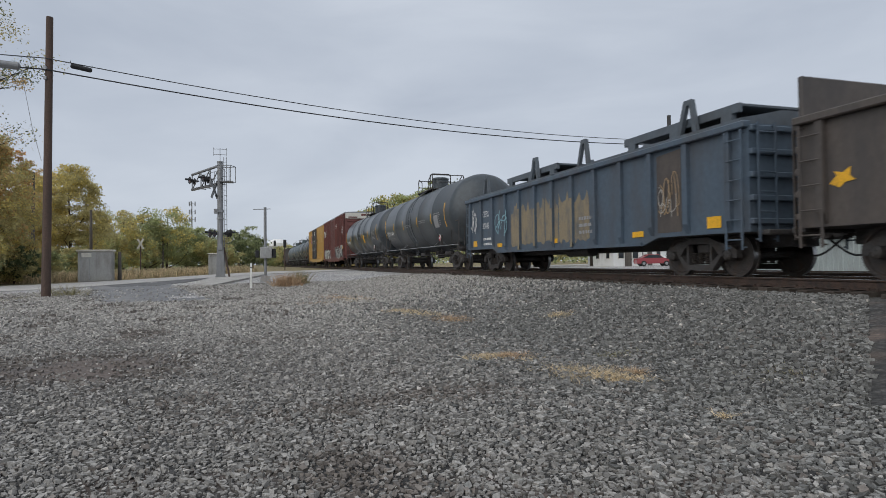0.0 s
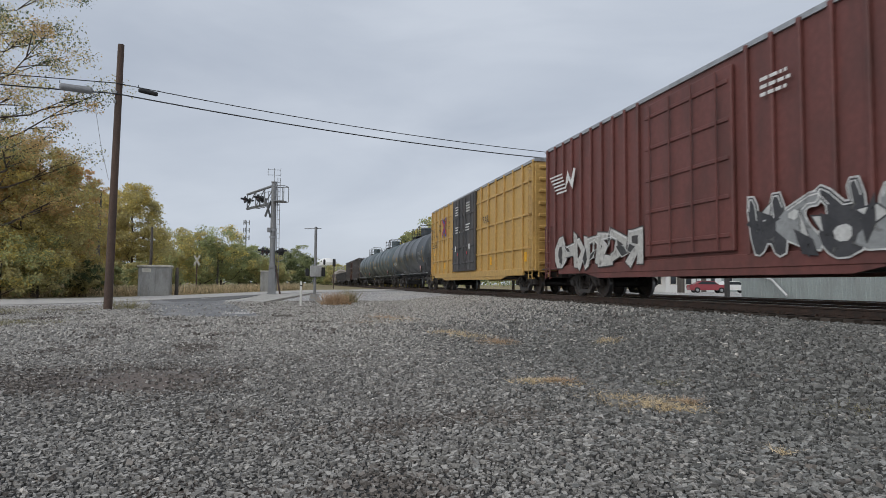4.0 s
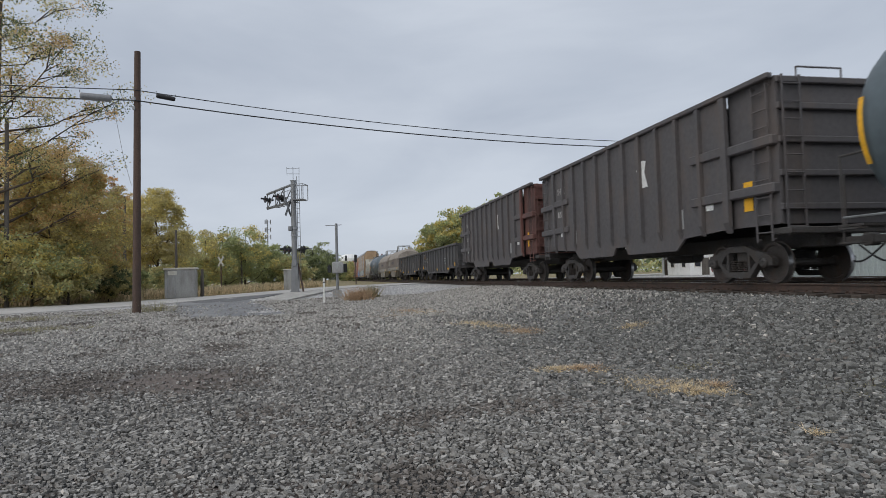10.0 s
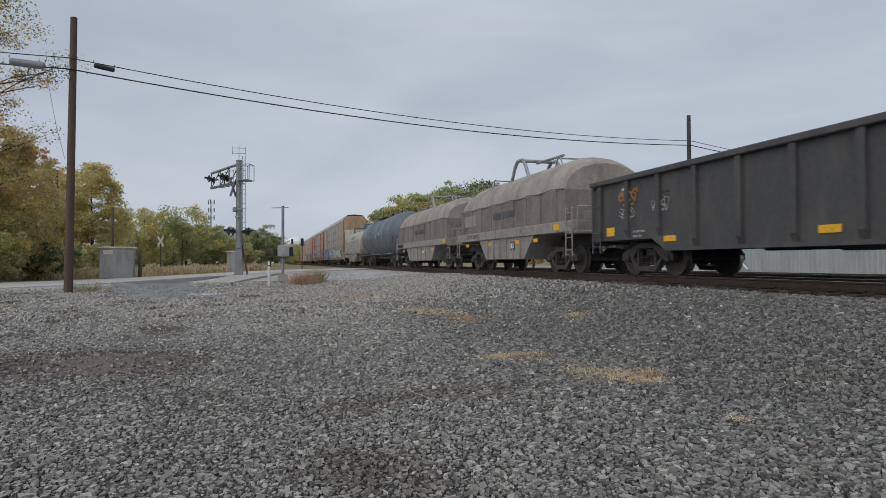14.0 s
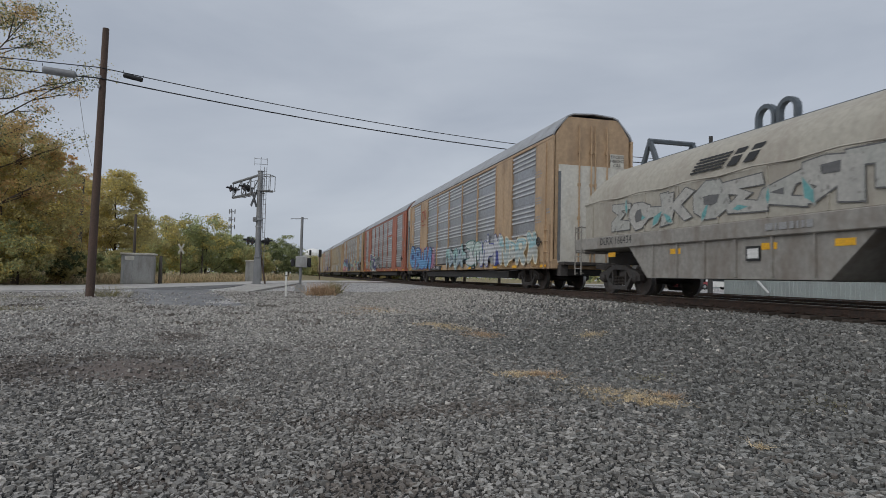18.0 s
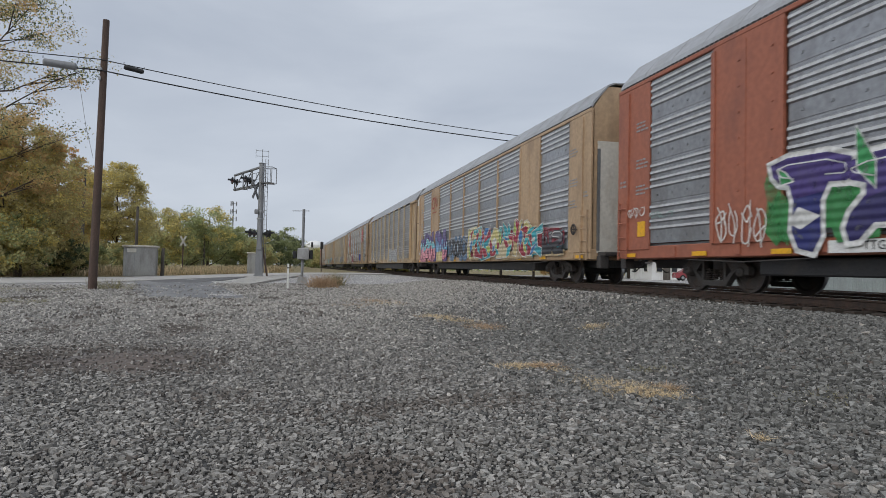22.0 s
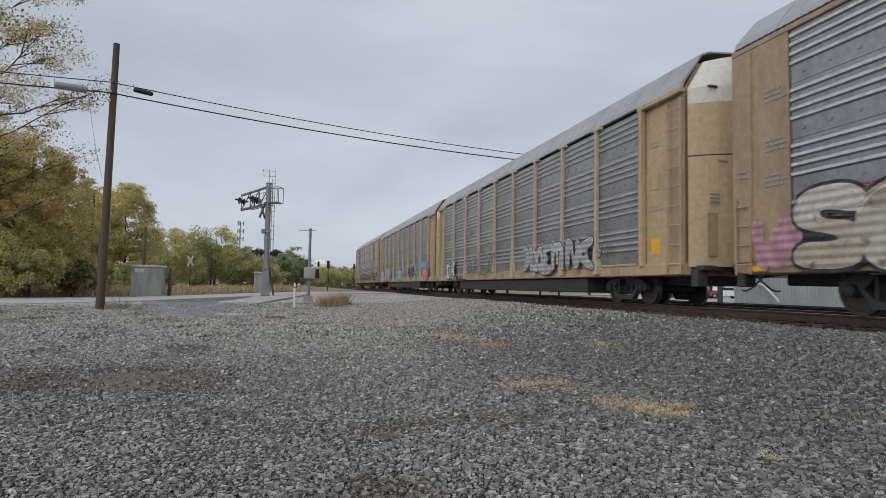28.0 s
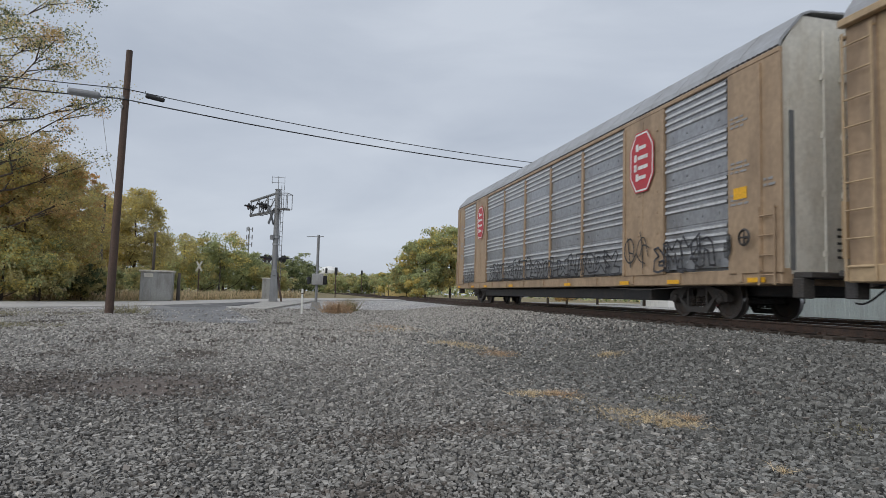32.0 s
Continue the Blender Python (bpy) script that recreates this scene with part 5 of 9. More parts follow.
def tank_text(car, text, y, angle, size, material, radius, mid_z):
    me = letters(text, size, 1.72, 0.008)
    me.materials.append(material)
    a = radians(angle)
    for v in me.vertices:
        b = a + v.co.z / radius
        v.co = (-(radius + 0.014) * math.cos(b), v.co.y + y, mid_z + (radius + 0.014) * math.sin(b))
    ob = new("lettering", me)
    ob.parent = car
    return ob


def tank_lines(car, y, angle, width, rows, material, radius, mid_z, seed):
    rnd = random.Random(seed)
    s = Shape()
    for r in range(rows):
        left = y + width / 2
        a = angle - r * 3.2
        while left > y - width / 2 + 0.05:
            w = rnd.uniform(0.06, 0.2)
            t = tank_patch(radius, mid_z, left - w, left, a, a + 1.5, 1, 0.014)
            s.add(t.v, t.f)
            left -= w + 0.05
    part("lettering", s, material, car, kind="stuff")


def gondola(u0, u1, top, bottom, belly, paint, label, posts, seed=0, covers=None, name="gondola_wagon", marks=True):
    car, length = car_base(name, u0, u1, label, "freight car")
    h, half = length / 2, 1.5
    dip = h - 3.4
    for side in (-1, 1):
        x = side * half
        poly = [(-h, bottom), (-dip - 0.6, bottom), (-dip, belly), (dip, belly), (dip + 0.6, bottom), (h, bottom), (h, top), (-h, top)]
        part("side_wall", Shape().prism(poly, x - side * 0.06, x, "x"), paint, car)
        part("top_chord", Shape().box((x + side * 0.03, 0, top - 0.02), (0.2, length, 0.14), 0.02), paint, car)
        for i in range(posts):
            y = -h + 0.5 + i * (length - 1.0) / (posts - 1)
            lo = belly if abs(y) < dip else bottom
            part("side_post", Shape().prism([(x, lo + 0.04), (x, top - 0.09), (x + side * 0.09, top - 0.09), (x + side * 0.09, lo + 0.25)], y - 0.075, y + 0.075), paint, car)
        part("bottom_flange", Shape().box((x + side * 0.015, 0, belly + 0.04), (0.08, 2 * dip, 0.08)), paint, car)
        for e in (-1, 1):
            ladder(car, x + side * 0.0, e * (h - 0.32), bottom - 0.35, top - 0.1, 0.42, paint)
            a, b = sorted((e * (h - 0.75), e * (h - 1.15)))
            if marks:
                plate_on(car, "reflective_mark", x + side * 0.004, a, b, bottom + 0.12, bottom + 0.36, M_YELLOWMARK, "yellow reflective patch")
        for k in range(3 if marks else 0):
            y = -h * 0.55 + k * h * 0.55
            plate_on(car, "reflective_mark", x + side * 0.004, y - 0.25, y + 0.2, belly + 0.22, belly + 0.36, M_YELLOWMARK, "yellow reflective patch")
    for e in (-1, 1):
        part("end_wall", Shape().box((0, e * (h - 0.03), (top + bottom) / 2), (2 * half, 0.06, top - bottom)), paint, car)
        for k in range(5):
            part("end_rib", Shape().box((0, e * (h + 0.03), bottom + 0.2 + k * (top - bottom - 0.3) / 4), (2 * half, 0.1, 0.12), 0.02), paint, car)
        ladder(car, -half + 0.3, e * (h + 0.06), bottom - 0.2, top, 0.42, paint, along="x")
        part("end_ledge", Shape().box((0, e * (h + 0.15), bottom - 0.02), (2.7, 0.3, 0.1), 0.02), M_BLACKSTEEL, car)
    part("floor", Shape().box((0, 0, bottom + 0.05), (2 * half - 0.1, length - 0.1, 0.12)), M_BLACKSTEEL, car)
    part("underframe", Shape().box((0, 0, bottom - 0.12), (0.7, length - 0.2, 0.34), 0.02).rod((-0.7, -1, bottom - 0.2), (-0.7, 0.4, bottom - 0.2), 0.2, 12), M_BLACKSTEEL, car)
    running_gear(car, length, length - 3.9)
    return car, h, half


def lid(car, y0, y1, half, z, rise, paint, label):
    """A removable roof section over a gondola, with lifting brackets and a stacking frame."""
    prof = [(-half, z), (-half, z + 0.12), (-half * 0.55, z + rise * 0.75), (-half * 0.3, z + rise), (half * 0.3, z + rise), (half * 0.55, z + rise * 0.75), (half, z + 0.12), (half, z)]
    cover = part("cover", Shape().prism(prof, y0, y1), paint, car, label)
    for y in (y0 + 1.9, y1 - 1.2):
        for x in (-1.1, 1.1):
            poly = [(y - 0.26, z + 0.2), (y - 0.12, z + 0.2), (y - 0.02, z + 0.86), (y + 0.08, z + 0.86), (y + 0.3, z + 0.2), (y + 0.42, z + 0.2), (y + 0.16, z + 0.98), (y - 0.1, z + 0.98)]
            part("lifting_bracket", Shape().prism(poly, x - 0.05, x + 0.05, "x"), paint, cover)
    if rise < 0.6:
        m = y0 + 2.6
        s = Shape().box((0, m, z + rise + 0.22), (2.0, 4.1, 0.06), 0.01)
        for x in (-0.95, 0.95):
            s.box((x, m, z + rise + 0.16), (0.1, 4.1, 0.2), 0.01)
            for y in (m - 1.7, m, m + 1.7):
                s.box((x, y, z + rise - 0.02), (0.12, 0.3, 0.4))
        part("stacking_tray", s, paint, cover, "long raised stacking tray")
    return cover


def hopper(u0, u1, paint, end_paint, label, seed=0):
    """A high-sided coal gondola with tub bottoms."""
    car, length = car_base("coal_wagon", u0, u1, label, "freight car")
    h, half = length / 2, 1.52
    top, bottom, belly = 4.33, 1.25, 0.85
    dip = h - 3.3
    inset = 1.5
    ends = {-1: end_paint, 1: paint}
    for side in (-1, 1):
        x = side * half
        poly = [(-h + inset, bottom), (-dip, belly + 0.3), (-dip + 0.4, belly), (-0.5, belly), (-0.3, belly + 0.25), (0.3, belly + 0.25), (0.5, belly), (dip - 0.4, belly), (dip, belly + 0.3), (h - inset, bottom), (h - inset, top), (-h + inset, top)]
        part("side_wall", Shape().prism(poly, x - side * 0.06, x, "x"), paint, car)
        part("top_chord", Shape().box((x + side * 0.02, 0, top), (0.16, length, 0.12), 0.02), paint, car)
        n = 12
        for i in range(n):
            y = -h + inset + i * (length - 2 * inset) / (n - 1)
            wide = 0.2 if i in (0, n - 1) else 0.12
            part("side_post", Shape().prism([(x, bottom - 0.1), (x, top - 0.06), (x + side * 0.1, top - 0.06), (x + side * 0.1, bottom + 0.15)], y - wide / 2, y + wide / 2), end_paint if i == 0 else paint, car)
        for e in (-1, 1):
            a, b = sorted((e * h, e * (h - inset)))
            part("end_panel", Shape().prism([(a, bottom), (b, bottom), (b, top), (a, top)], x - side * 0.16, x - side * 0.10, "x"), ends[e], car)
            for z in (2.0, 3.0):
                part("end_belt", Shape().box((x - side * 0.04, (a + b) / 2, z), (0.2, b - a, 0.22), 0.03), ends[e], car)
            a2, b2 = sorted((e * (h - inset), e * (h - inset - 1.35)))
            for z in (2.0, 3.05):
                part("side_belt", Shape().box((x + side * 0.03, (a2 + b2) / 2, z), (0.1, b2 - a2, 0.22), 0.02), paint, car)
            ladder(car, x - side * 0.1, e * (h - 0.4), 0.9, top - 0.1, 0.45, ends[e])
            yy = e * (h - 0.95)
            if e < 0:
                plate_on(car, "reflective_mark", x - side * 0.095, yy - 0.14, yy + 0.14, 1.6, 2.25, M_YELLOWMARK, "yellow reflective patch")
            plate_on(car, "white_mark", x + side * 0.004, e * (h - 2.2) - 0.14, e * (h - 2.2) + 0.14, 1.75, 1.95, M_WHITE, "small white square")
            plate_on(car, "reflective_mark", x + side * 0.004, e * (h - 3.4) - 0.1, e * (h - 3.4) + 0.1, 1.4, 1.9, M_GREYMARK, "worn pale stencil")
    for e in (-1, 1):
        part("end_wall", Shape().box((0, e * (h - 0.1), (top + bottom) / 2), (2 * half - 0.25, 0.06, top - bottom)), ends[e], car)
        for z in (1.6, 2.3, 3.0, 3.7, 4.25):
            part("end_rib", Shape().box((0, e * (h - 0.02), z), (2 * half - 0.2, 0.14, 0.14), 0.02), ends[e], car)
        ladder(car, -half + 0.4, e * h, 1.0, top, 0.42, ends[e], along="x")
        rail = Shape().pipe([(-0.9, e * h, top), (-0.9, e * h, top + 0.2), (0.2, e * h, top + 0.2), (0.2, e * h, top)], 0.02)
        part("hand_rail", rail, ends[e], car)
        part("end_ledge", Shape().box((0, e * (h - 0.05), 1.1), (2.8, 0.5, 0.14), 0.02), M_BLACKSTEEL, car)
    load = Shape()
    nx, ny = 8, 30
    rnd = random.Random(seed)
    pts = [(-1.4 + 2.8 * i / nx, -h + 0.3 + (length - 0.6) * j / ny, 3.9 + rnd.uniform(0, 0.22)) for j in range(ny + 1) for i in range(nx + 1)]
    load.add(pts, [(j * (nx + 1) + i, j * (nx + 1) + i + 1, (j + 1) * (nx + 1) + i + 1, (j + 1) * (nx + 1) + i) for j in range(ny) for i in range(nx)])
    part("load", load, M_BLACKSTEEL, car)
    part("underframe", Shape().box((0, 0, 0.95), (0.7, length - 0.2, 0.36), 0.02).rod((0.5, -1, 0.75), (0.5, 0.4, 0.75), 0.2, 12), M_BLACKSTEEL, car)
    running_gear(car, length, length - 3.8)
    return car, h, half


def boxcar(u0, u1, paint, label, top=5.6, ribs=None, rails=()):
    car, length = car_base("box_wagon", u0, u1, label, "freight car")
    h, half = length / 2, 1.5
    part("body", Shape().box((0, 0, (top + 0.95) / 2), (2 * half, length, top - 0.95), 0.02), paint, car)
    prof = [(-half - 0.05, top - 0.12), (-half, top + 0.02), (-half * 0.5, top + 0.06), (0, top + 0.08), (half * 0.5, top + 0.06), (half, top + 0.02), (half + 0.05, top - 0.12)]
    part("roof", Shape().prism(prof, -h - 0.04, h + 0.04), M_GALV, car)
    for side in (-1, 1):
        x = side * half
        for y in ribs:
            part("side_post", Shape().box((x + side * 0.045, y, (top + 1.0) / 2), (0.09, 0.10, top - 1.1), 0.015), paint, car)
        for z in rails:
            part("side_rail", Shape().box((x + side * 0.03, 0, z), (0.06, length - 0.1, 0.09), 0.012), paint, car)
        part("side_sill", Shape().box((x + side * 0.02, 0, 0.92), (0.1, length - 2.5, 0.3), 0.015).prism([(-h + 3.2, 0.8), (h - 3.2, 0.8), (h - 4.2, 0.62), (-h + 4.2, 0.62)], x - side * 0.02, x + side * 0.05, "x"), paint, car)
        for e in (-1, 1):
            ladder(car, x, e * (h - 0.3), 0.6, 2.6 if e > 0 else 5.3, 0.42, paint)
    for e in (-1, 1):
        s = Shape()
        for k in range(9):
            z = 1.25 + k * (top - 1.6) / 8
            s.box((0, e * (h + 0.03), z), (2 * half - 0.3, 0.1, 0.16), 0.04)
        part("end_wall", s, paint, car, "ribbed steel end")
        ladder(car, -half + 0.3, e * (h + 0.08), 0.7, 2.7, 0.42, paint, along="x")
        part("end_ledge", Shape().box((0, e * (h + 0.2), 1.0), (2.4, 0.4, 0.06), 0.01), M_BLACKSTEEL, car)
    part("underframe", Shape().box((0, 0, 0.85), (0.7, length, 0.34), 0.02).box((0, 0, 0.78), (2.6, length - 7, 0.14)), M_BLACKSTEEL, car)
    running_gear(car, length + 0.6, length - 4.6)
    return car, h, half


def coil_wagon(u0, u1, hood_paint, side_paint, sill_paint, label, seed=0, ridge=False):
    car, length = car_base("coil_wagon", u0, u1, label, "freight car")
    h, half = length / 2, 1.55
    hood_h = h - 0.75
    prof = [(-half + 0.05, 2.70)]
    for k in range(11):
        a = math.pi - k * math.pi / 10
        prof.append(((half - 0.08) * math.cos(a), 2.72 + 1.22 * math.sin(a) ** 0.9 if math.sin(a) > 0 else 2.72))
    prof.append((half - 0.05, 2.70))
    hood = Shape()
    n = len(prof)
    rows = [(-hood_h, 0.72), (-hood_h + 0.35, 0.9), (-hood_h + 0.9, 1.0), (hood_h - 0.9, 1.0), (hood_h - 0.35, 0.9), (hood_h, 0.72)]
    pts = [(x, y, 2.70 + (zz - 2.70) * k) for y, k in rows for x, zz in prof]
    hood.add(pts, [(j * n + i, j * n + i + 1, (j + 1) * n + i + 1, (j + 1) * n + i) for j in range(5) for i in range(n - 1)] + [tuple(range(n)), tuple(range(5 * n, 6 * n))[::-1]])
    part("hood", hood, hood_paint, car, "arched steel hood", smooth=True)
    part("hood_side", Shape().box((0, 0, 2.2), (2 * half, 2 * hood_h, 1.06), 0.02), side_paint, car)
    s = Shape()
    for side in (-1, 1):
        s.pipe([(side * (half + 0.02), y, 2.72 + (0.05 if k % 2 else 0.0)) for k, y in enumerate(np.linspace(-hood_h, hood_h, 13))], 0.022, 5)
        for y in np.linspace(-hood_h + 0.5, hood_h - 0.5, 9):
            s.box((side * (half + 0.01), float(y), 2.2), (0.03, 0.04, 1.0))
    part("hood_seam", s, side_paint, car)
    part("side_sill", Shape().box((0, 0, 1.5), (2 * half + 0.06, length - 0.2, 0.36), 0.02), sill_paint, car, "pale side sill with lettering")
    dip = h - 4.1
    part("well", Shape().prism([(-dip - 0.9, 1.33), (dip + 0.9, 1.33), (dip, 0.48), (-dip, 0.48)], -half + 0.05, half - 0.05, "x"), sill_paint, car, "sloped well between the trucks")
    s = Shape()
    for k in range(6):
        y = -dip + 0.3 + k * (2 * dip - 0.6) / 5
        for side in (-1, 1):
            s.box((side * (half - 0.03), y, 0.92), (0.06, 0.05, 0.8))
    part("well_rib", s, sill_paint, car, kind="stuff")
    for e in (-1, 1):
        plat = Shape().box((0, e * (h - 0.35), 1.3), (2 * half, 0.7, 0.1), 0.02)
        part("end_platform", plat, sill_paint, car)
        for x in (-half + 0.05, half - 0.05):
            ladder(car, x, e * (h - 0.35), 0.55, 2.1, 0.42, sill_paint)
        r = Shape().pipe([(-half + 0.1, e * (h - 0.05), 1.3), (-half + 0.1, e * (h - 0.05), 2.1), (half - 0.1, e * (h - 0.05), 2.1), (half - 0.1, e * (h - 0.05), 1.3)], 0.025)
        r.box((0, e * (h - 0.12), 1.85), (2.4, 0.03, 0.25))
        part("end_rail", r, sill_paint, car)
        y = e * (hood_h - 2.2)
        s = Shape()
        if ridge:
            s.rod((-0.75, y, 4.4), (0.75, y, 4.4), 0.07, 6)
            for x in (-0.7, 0.7):
                s.prism([(y - 0.06, 4.4), (y + 0.06, 4.4), (y + 0.5, 3.6), (y + 0.36, 3.55)], x - 0.05, x + 0.05, "x").prism([(y - 0.06, 4.4), (y + 0.06, 4.4), (y - 0.36, 3.55), (y - 0.5, 3.6)], x - 0.05, x + 0.05, "x")
        else:
            top, thick = (4.35, 0.045) if ridge else (4.12, 0.028)
            for x in (-0.6, 0.6):
                s.pipe([(x, y - 0.4, 3.65), (x, y - 0.08, top), (x, y + 0.08, top), (x, y + 0.4, 3.65)], thick, 6)
            s.rod((-0.6, y, top - 0.03), (0.6, y, top - 0.03), thick, 6)
        part("stacking_frame", s, M_COVER if ridge else M_GALV, car)
    if ridge:
        part("ridge_bar", Shape().box((0, 0, 3.98), (0.16, 2 * hood_h - 1.6, 0.12), 0.02), M_COVER, car, "dark ridge bar")
        for y in (-0.32, 0.32):
            arc = [(y + 0.3 * math.cos(a * math.pi / 8), 4.25 + 0.3 * math.sin(a * math.pi / 8)) for a in range(9)]
            inner = [(y + 0.2 * math.cos(a * math.pi / 8), 4.25 + 0.2 * math.sin(a * math.pi / 8)) for a in range(8, -1, -1)]
            part("lifting_loop", Shape().prism([(y + 0.3, 3.95)] + arc + [(y - 0.3, 3.95), (y - 0.2, 3.95)] + inner + [(y + 0.2, 3.95)], -0.07, 0.07, "x"), M_COVER, car, "dark lifting loop")
    else:
        s = Shape()
        for x in (-0.75, 0.75):
            s.pipe([(x, -0.9, 3.7), (x, -0.5, 4.3), (x, -0.25, 4.5), (x, 0.25, 4.5), (x, 0.5, 4.3), (x, 0.9, 3.7)], 0.07, 8)
        s.rod((-0.75, 0, 4.5), (0.75, 0, 4.5), 0.07, 8).rod((0, 0, 4.42), (0, -2.4, 4.36), 0.05, 6)
        part("lifting_arch", s, M_GALV, car, "grey lifting arch")
    part("underframe", Shape().box((0, 0, 1.1), (0.7, length - 0.1, 0.4), 0.02), M_BLACKSTEEL, car)
    running_gear(car, length, length - 3.9)
    return car, h, half


# ---- the train, from its head to its tail ----
PINK, CYAN, WHITEP, CREAMP, TEAL, NAVY, BLACKP = (0.75, 0.22, 0.36), (0.10, 0.50, 0.62), (0.66, 0.66, 0.64), (0.62, 0.52, 0.30), (0.16, 0.45, 0.42), (0.03, 0.035, 0.16), (0.02, 0.02, 0.022)
REDP, PURPLE, SKYB, LIME, SILVER, ORANGEP = (0.42, 0.03, 0.07), (0.12, 0.05, 0.27), (0.06, 0.24, 0.52), (0.42, 0.52, 0.10), (0.42, 0.43, 0.44), (0.62, 0.25, 0.06)


def build_train():
    # brown covered gondola
    car, h, half = gondola(-8.2, 8.4, 2.77, 0.9, 0.7, M_BROWN, "brown weathered gondola wagon with a tall end bulkhead", 11, marks=False)
    for e in (-1, 1):
        part("end_bulkhead", Shape().box((0, e * (h - 0.06), 3.16), (2.96, 0.1, 0.8), 0.02), M_BROWN, car, "raised brown end bulkhead")
    part("scrap_load", Shape().box((0, 0, 2.3), (2.7, 2 * h - 0.8, 0.3), 0.1), M_SPRING, car)
    part("reflective_mark", Shape().prism([(h - 0.62, 1.6), (h - 0.75, 1.72), (h - 0.7, 1.8), (h - 0.86, 1.76), (h - 1.0, 1.84), (h - 0.98, 1.7), (h - 1.08, 1.62), (h - 0.9, 1.6), (h - 0.8, 1.52)], -half - 0.012, -half - 0.004, "x"), M_YELLOWMARK, car, "torn yellow patch")
    # blue gondola with lids
    car, h, half = gondola(9.5, 25.5, 3.0, 0.9, 0.72, M_BLUE, "dirty blue gondola wagon with grey covers and peeling tan patches", 13)
    lid(car, -h + 0.2, -0.1, half, 3.02, 0.34, M_COVER, "grey-blue steel cover")
    lid(car, 0.1, h - 0.2, half, 3.02, 0.34, M_COVER, "grey-blue steel cover")
    tan = surface("peeled_tan", (0.26, 0.21, 0.135), 0.8, 0, (0.10, 0.11, 0.12), 2.2, 0.48, 0.72, 2)
    rnd = random.Random(31)
    for k in range(6):
        y = -2.15 + k * 0.92
        top_edge = [(y + 0.86 - 0.86 * j / 8, 2.15 + rnd.uniform(-0.08, 0.35)) for j in range(9)]
        low_edge = [(y + 0.86 * j / 8, 0.9 + rnd.uniform(0, 0.15)) for j in range(9)]
        part("peeled_field", Shape().prism(low_edge + top_edge, -half - 0.006, -half, "x"), tan, car, "peeling tan paint field")
    for i in range(13):
        y = -h + 0.5 + i * (2 * h - 1.0) / 12
        if -2.2 < y < 3.4:
            part("peeled_field", Shape().box((-half - 0.092, y, 1.52), (0.004, 0.13, 1.05 + 0.2 * (i % 3))), tan, car, "peeling tan paint on a post")
    part("peeled_field", Shape().prism([(-6.05, 1.0), (-5.2, 1.0), (-5.2, 2.8), (-6.05, 2.85)], -half - 0.006, -half, "x"), M_BROWN, car, "brown unpainted panel")
    write_on(car, "CEFX", -half - 0.02, h - 2.2, 2.3, 0.34, M_WHITE, "white reporting letters", 0.7)
    write_on(car, "30185", -half - 0.02, h - 2.2, 1.82, 0.34, M_WHITE, "white car number", 0.7)
    bars_on(car, -half - 0.02, h - 2.4, 1.3, 0.9, 2, M_WHITE, 0.2, 3)
    bars_on(car, -half - 0.02, -2.0, 1.6, 0.8, 3, M_GREYMARK, 0.2, 4)
    scrawl(car, -half - 0.12, h - 1.5, h - 0.7, 1.5, 2.6, 2, 12, WHITEP, "white spray-painted tag")
    scrawl(car, -half - 0.12, h - 4.6, h - 3.4, 1.3, 2.4, 2, 13, (0.25, 0.45, 0.5), "pale spray-painted tag")
    scrawl(car, -half - 0.012, -6.0, -5.2, 1.2, 2.4, 3, 15, (0.36, 0.25, 0.14), "ochre spray-painted scrawl", 0.014)
    scrawl(car, -half - 0.03, -5.95, -5.25, 1.3, 2.2, 2, 16, (0.46, 0.44, 0.40), "white spray-painted scrawl", 0.01)
    # tank wagons
    pale = surface("faded_white", (0.5, 0.48, 0.42), 0.7, bump=0)
    specs = [(26.3, 42.3, M_TANK, "black tank wagon, dusty, with white lettering", "TILX 311444", M_WHITE, None),
             (43.0, 60.1, M_TANKGLOSS, "glossy black tank wagon with yellow stripes", "TILX 192357", M_WHITE, None)]
    for i, (a, b, shell, label, text, ink, st) in enumerate(specs):
        car, h, r, z = tank_wagon(a, b, shell, label, 1.78, stripe=st, seed=i, mid_z=2.80)
        tank_text(car, text, h - 2.15, -17, 0.36, ink, r, z)
        tank_lines(car, h - 2.4, -28, 1.4, 2, M_GREYMARK, r, z, i)
        tank_lines(car, -h + 2.9, 0, 1.1, 7, M_GREYMARK, r, z, i + 5)
        tank_lines(car, 0.9, -8, 1.6, 2, M_GREYMARK, r, z, i + 9)
        tank_lines(car, -2.2, -6, 1.2, 2, M_GREYMARK, r, z, i + 12)
        hazard(car, -h + 2.4, 1.58, r, 0.18)
        if i == 1:
            part("yellow_notice", tank_patch(r, z, -1.8, -1.3, -24, -4), M_YELLOWMARK, car, "yellow notice patch")
        else:
            part("notice_plate", tank_patch(r, z, -h + 2.7, -h + 3.4, -22, -2), M_GREYMARK, car, "pale data panel")
    # oxide-red box wagon
    ribs = [y for y in np.linspace(-8.6, 8.6, 25) if abs(y) > 1.9]
    car, h, half = boxcar(62.0, 79.6, M_BOXRED, "oxide-red box wagon with graffiti and a pale end band", 5.55, [float(y) for y in ribs])
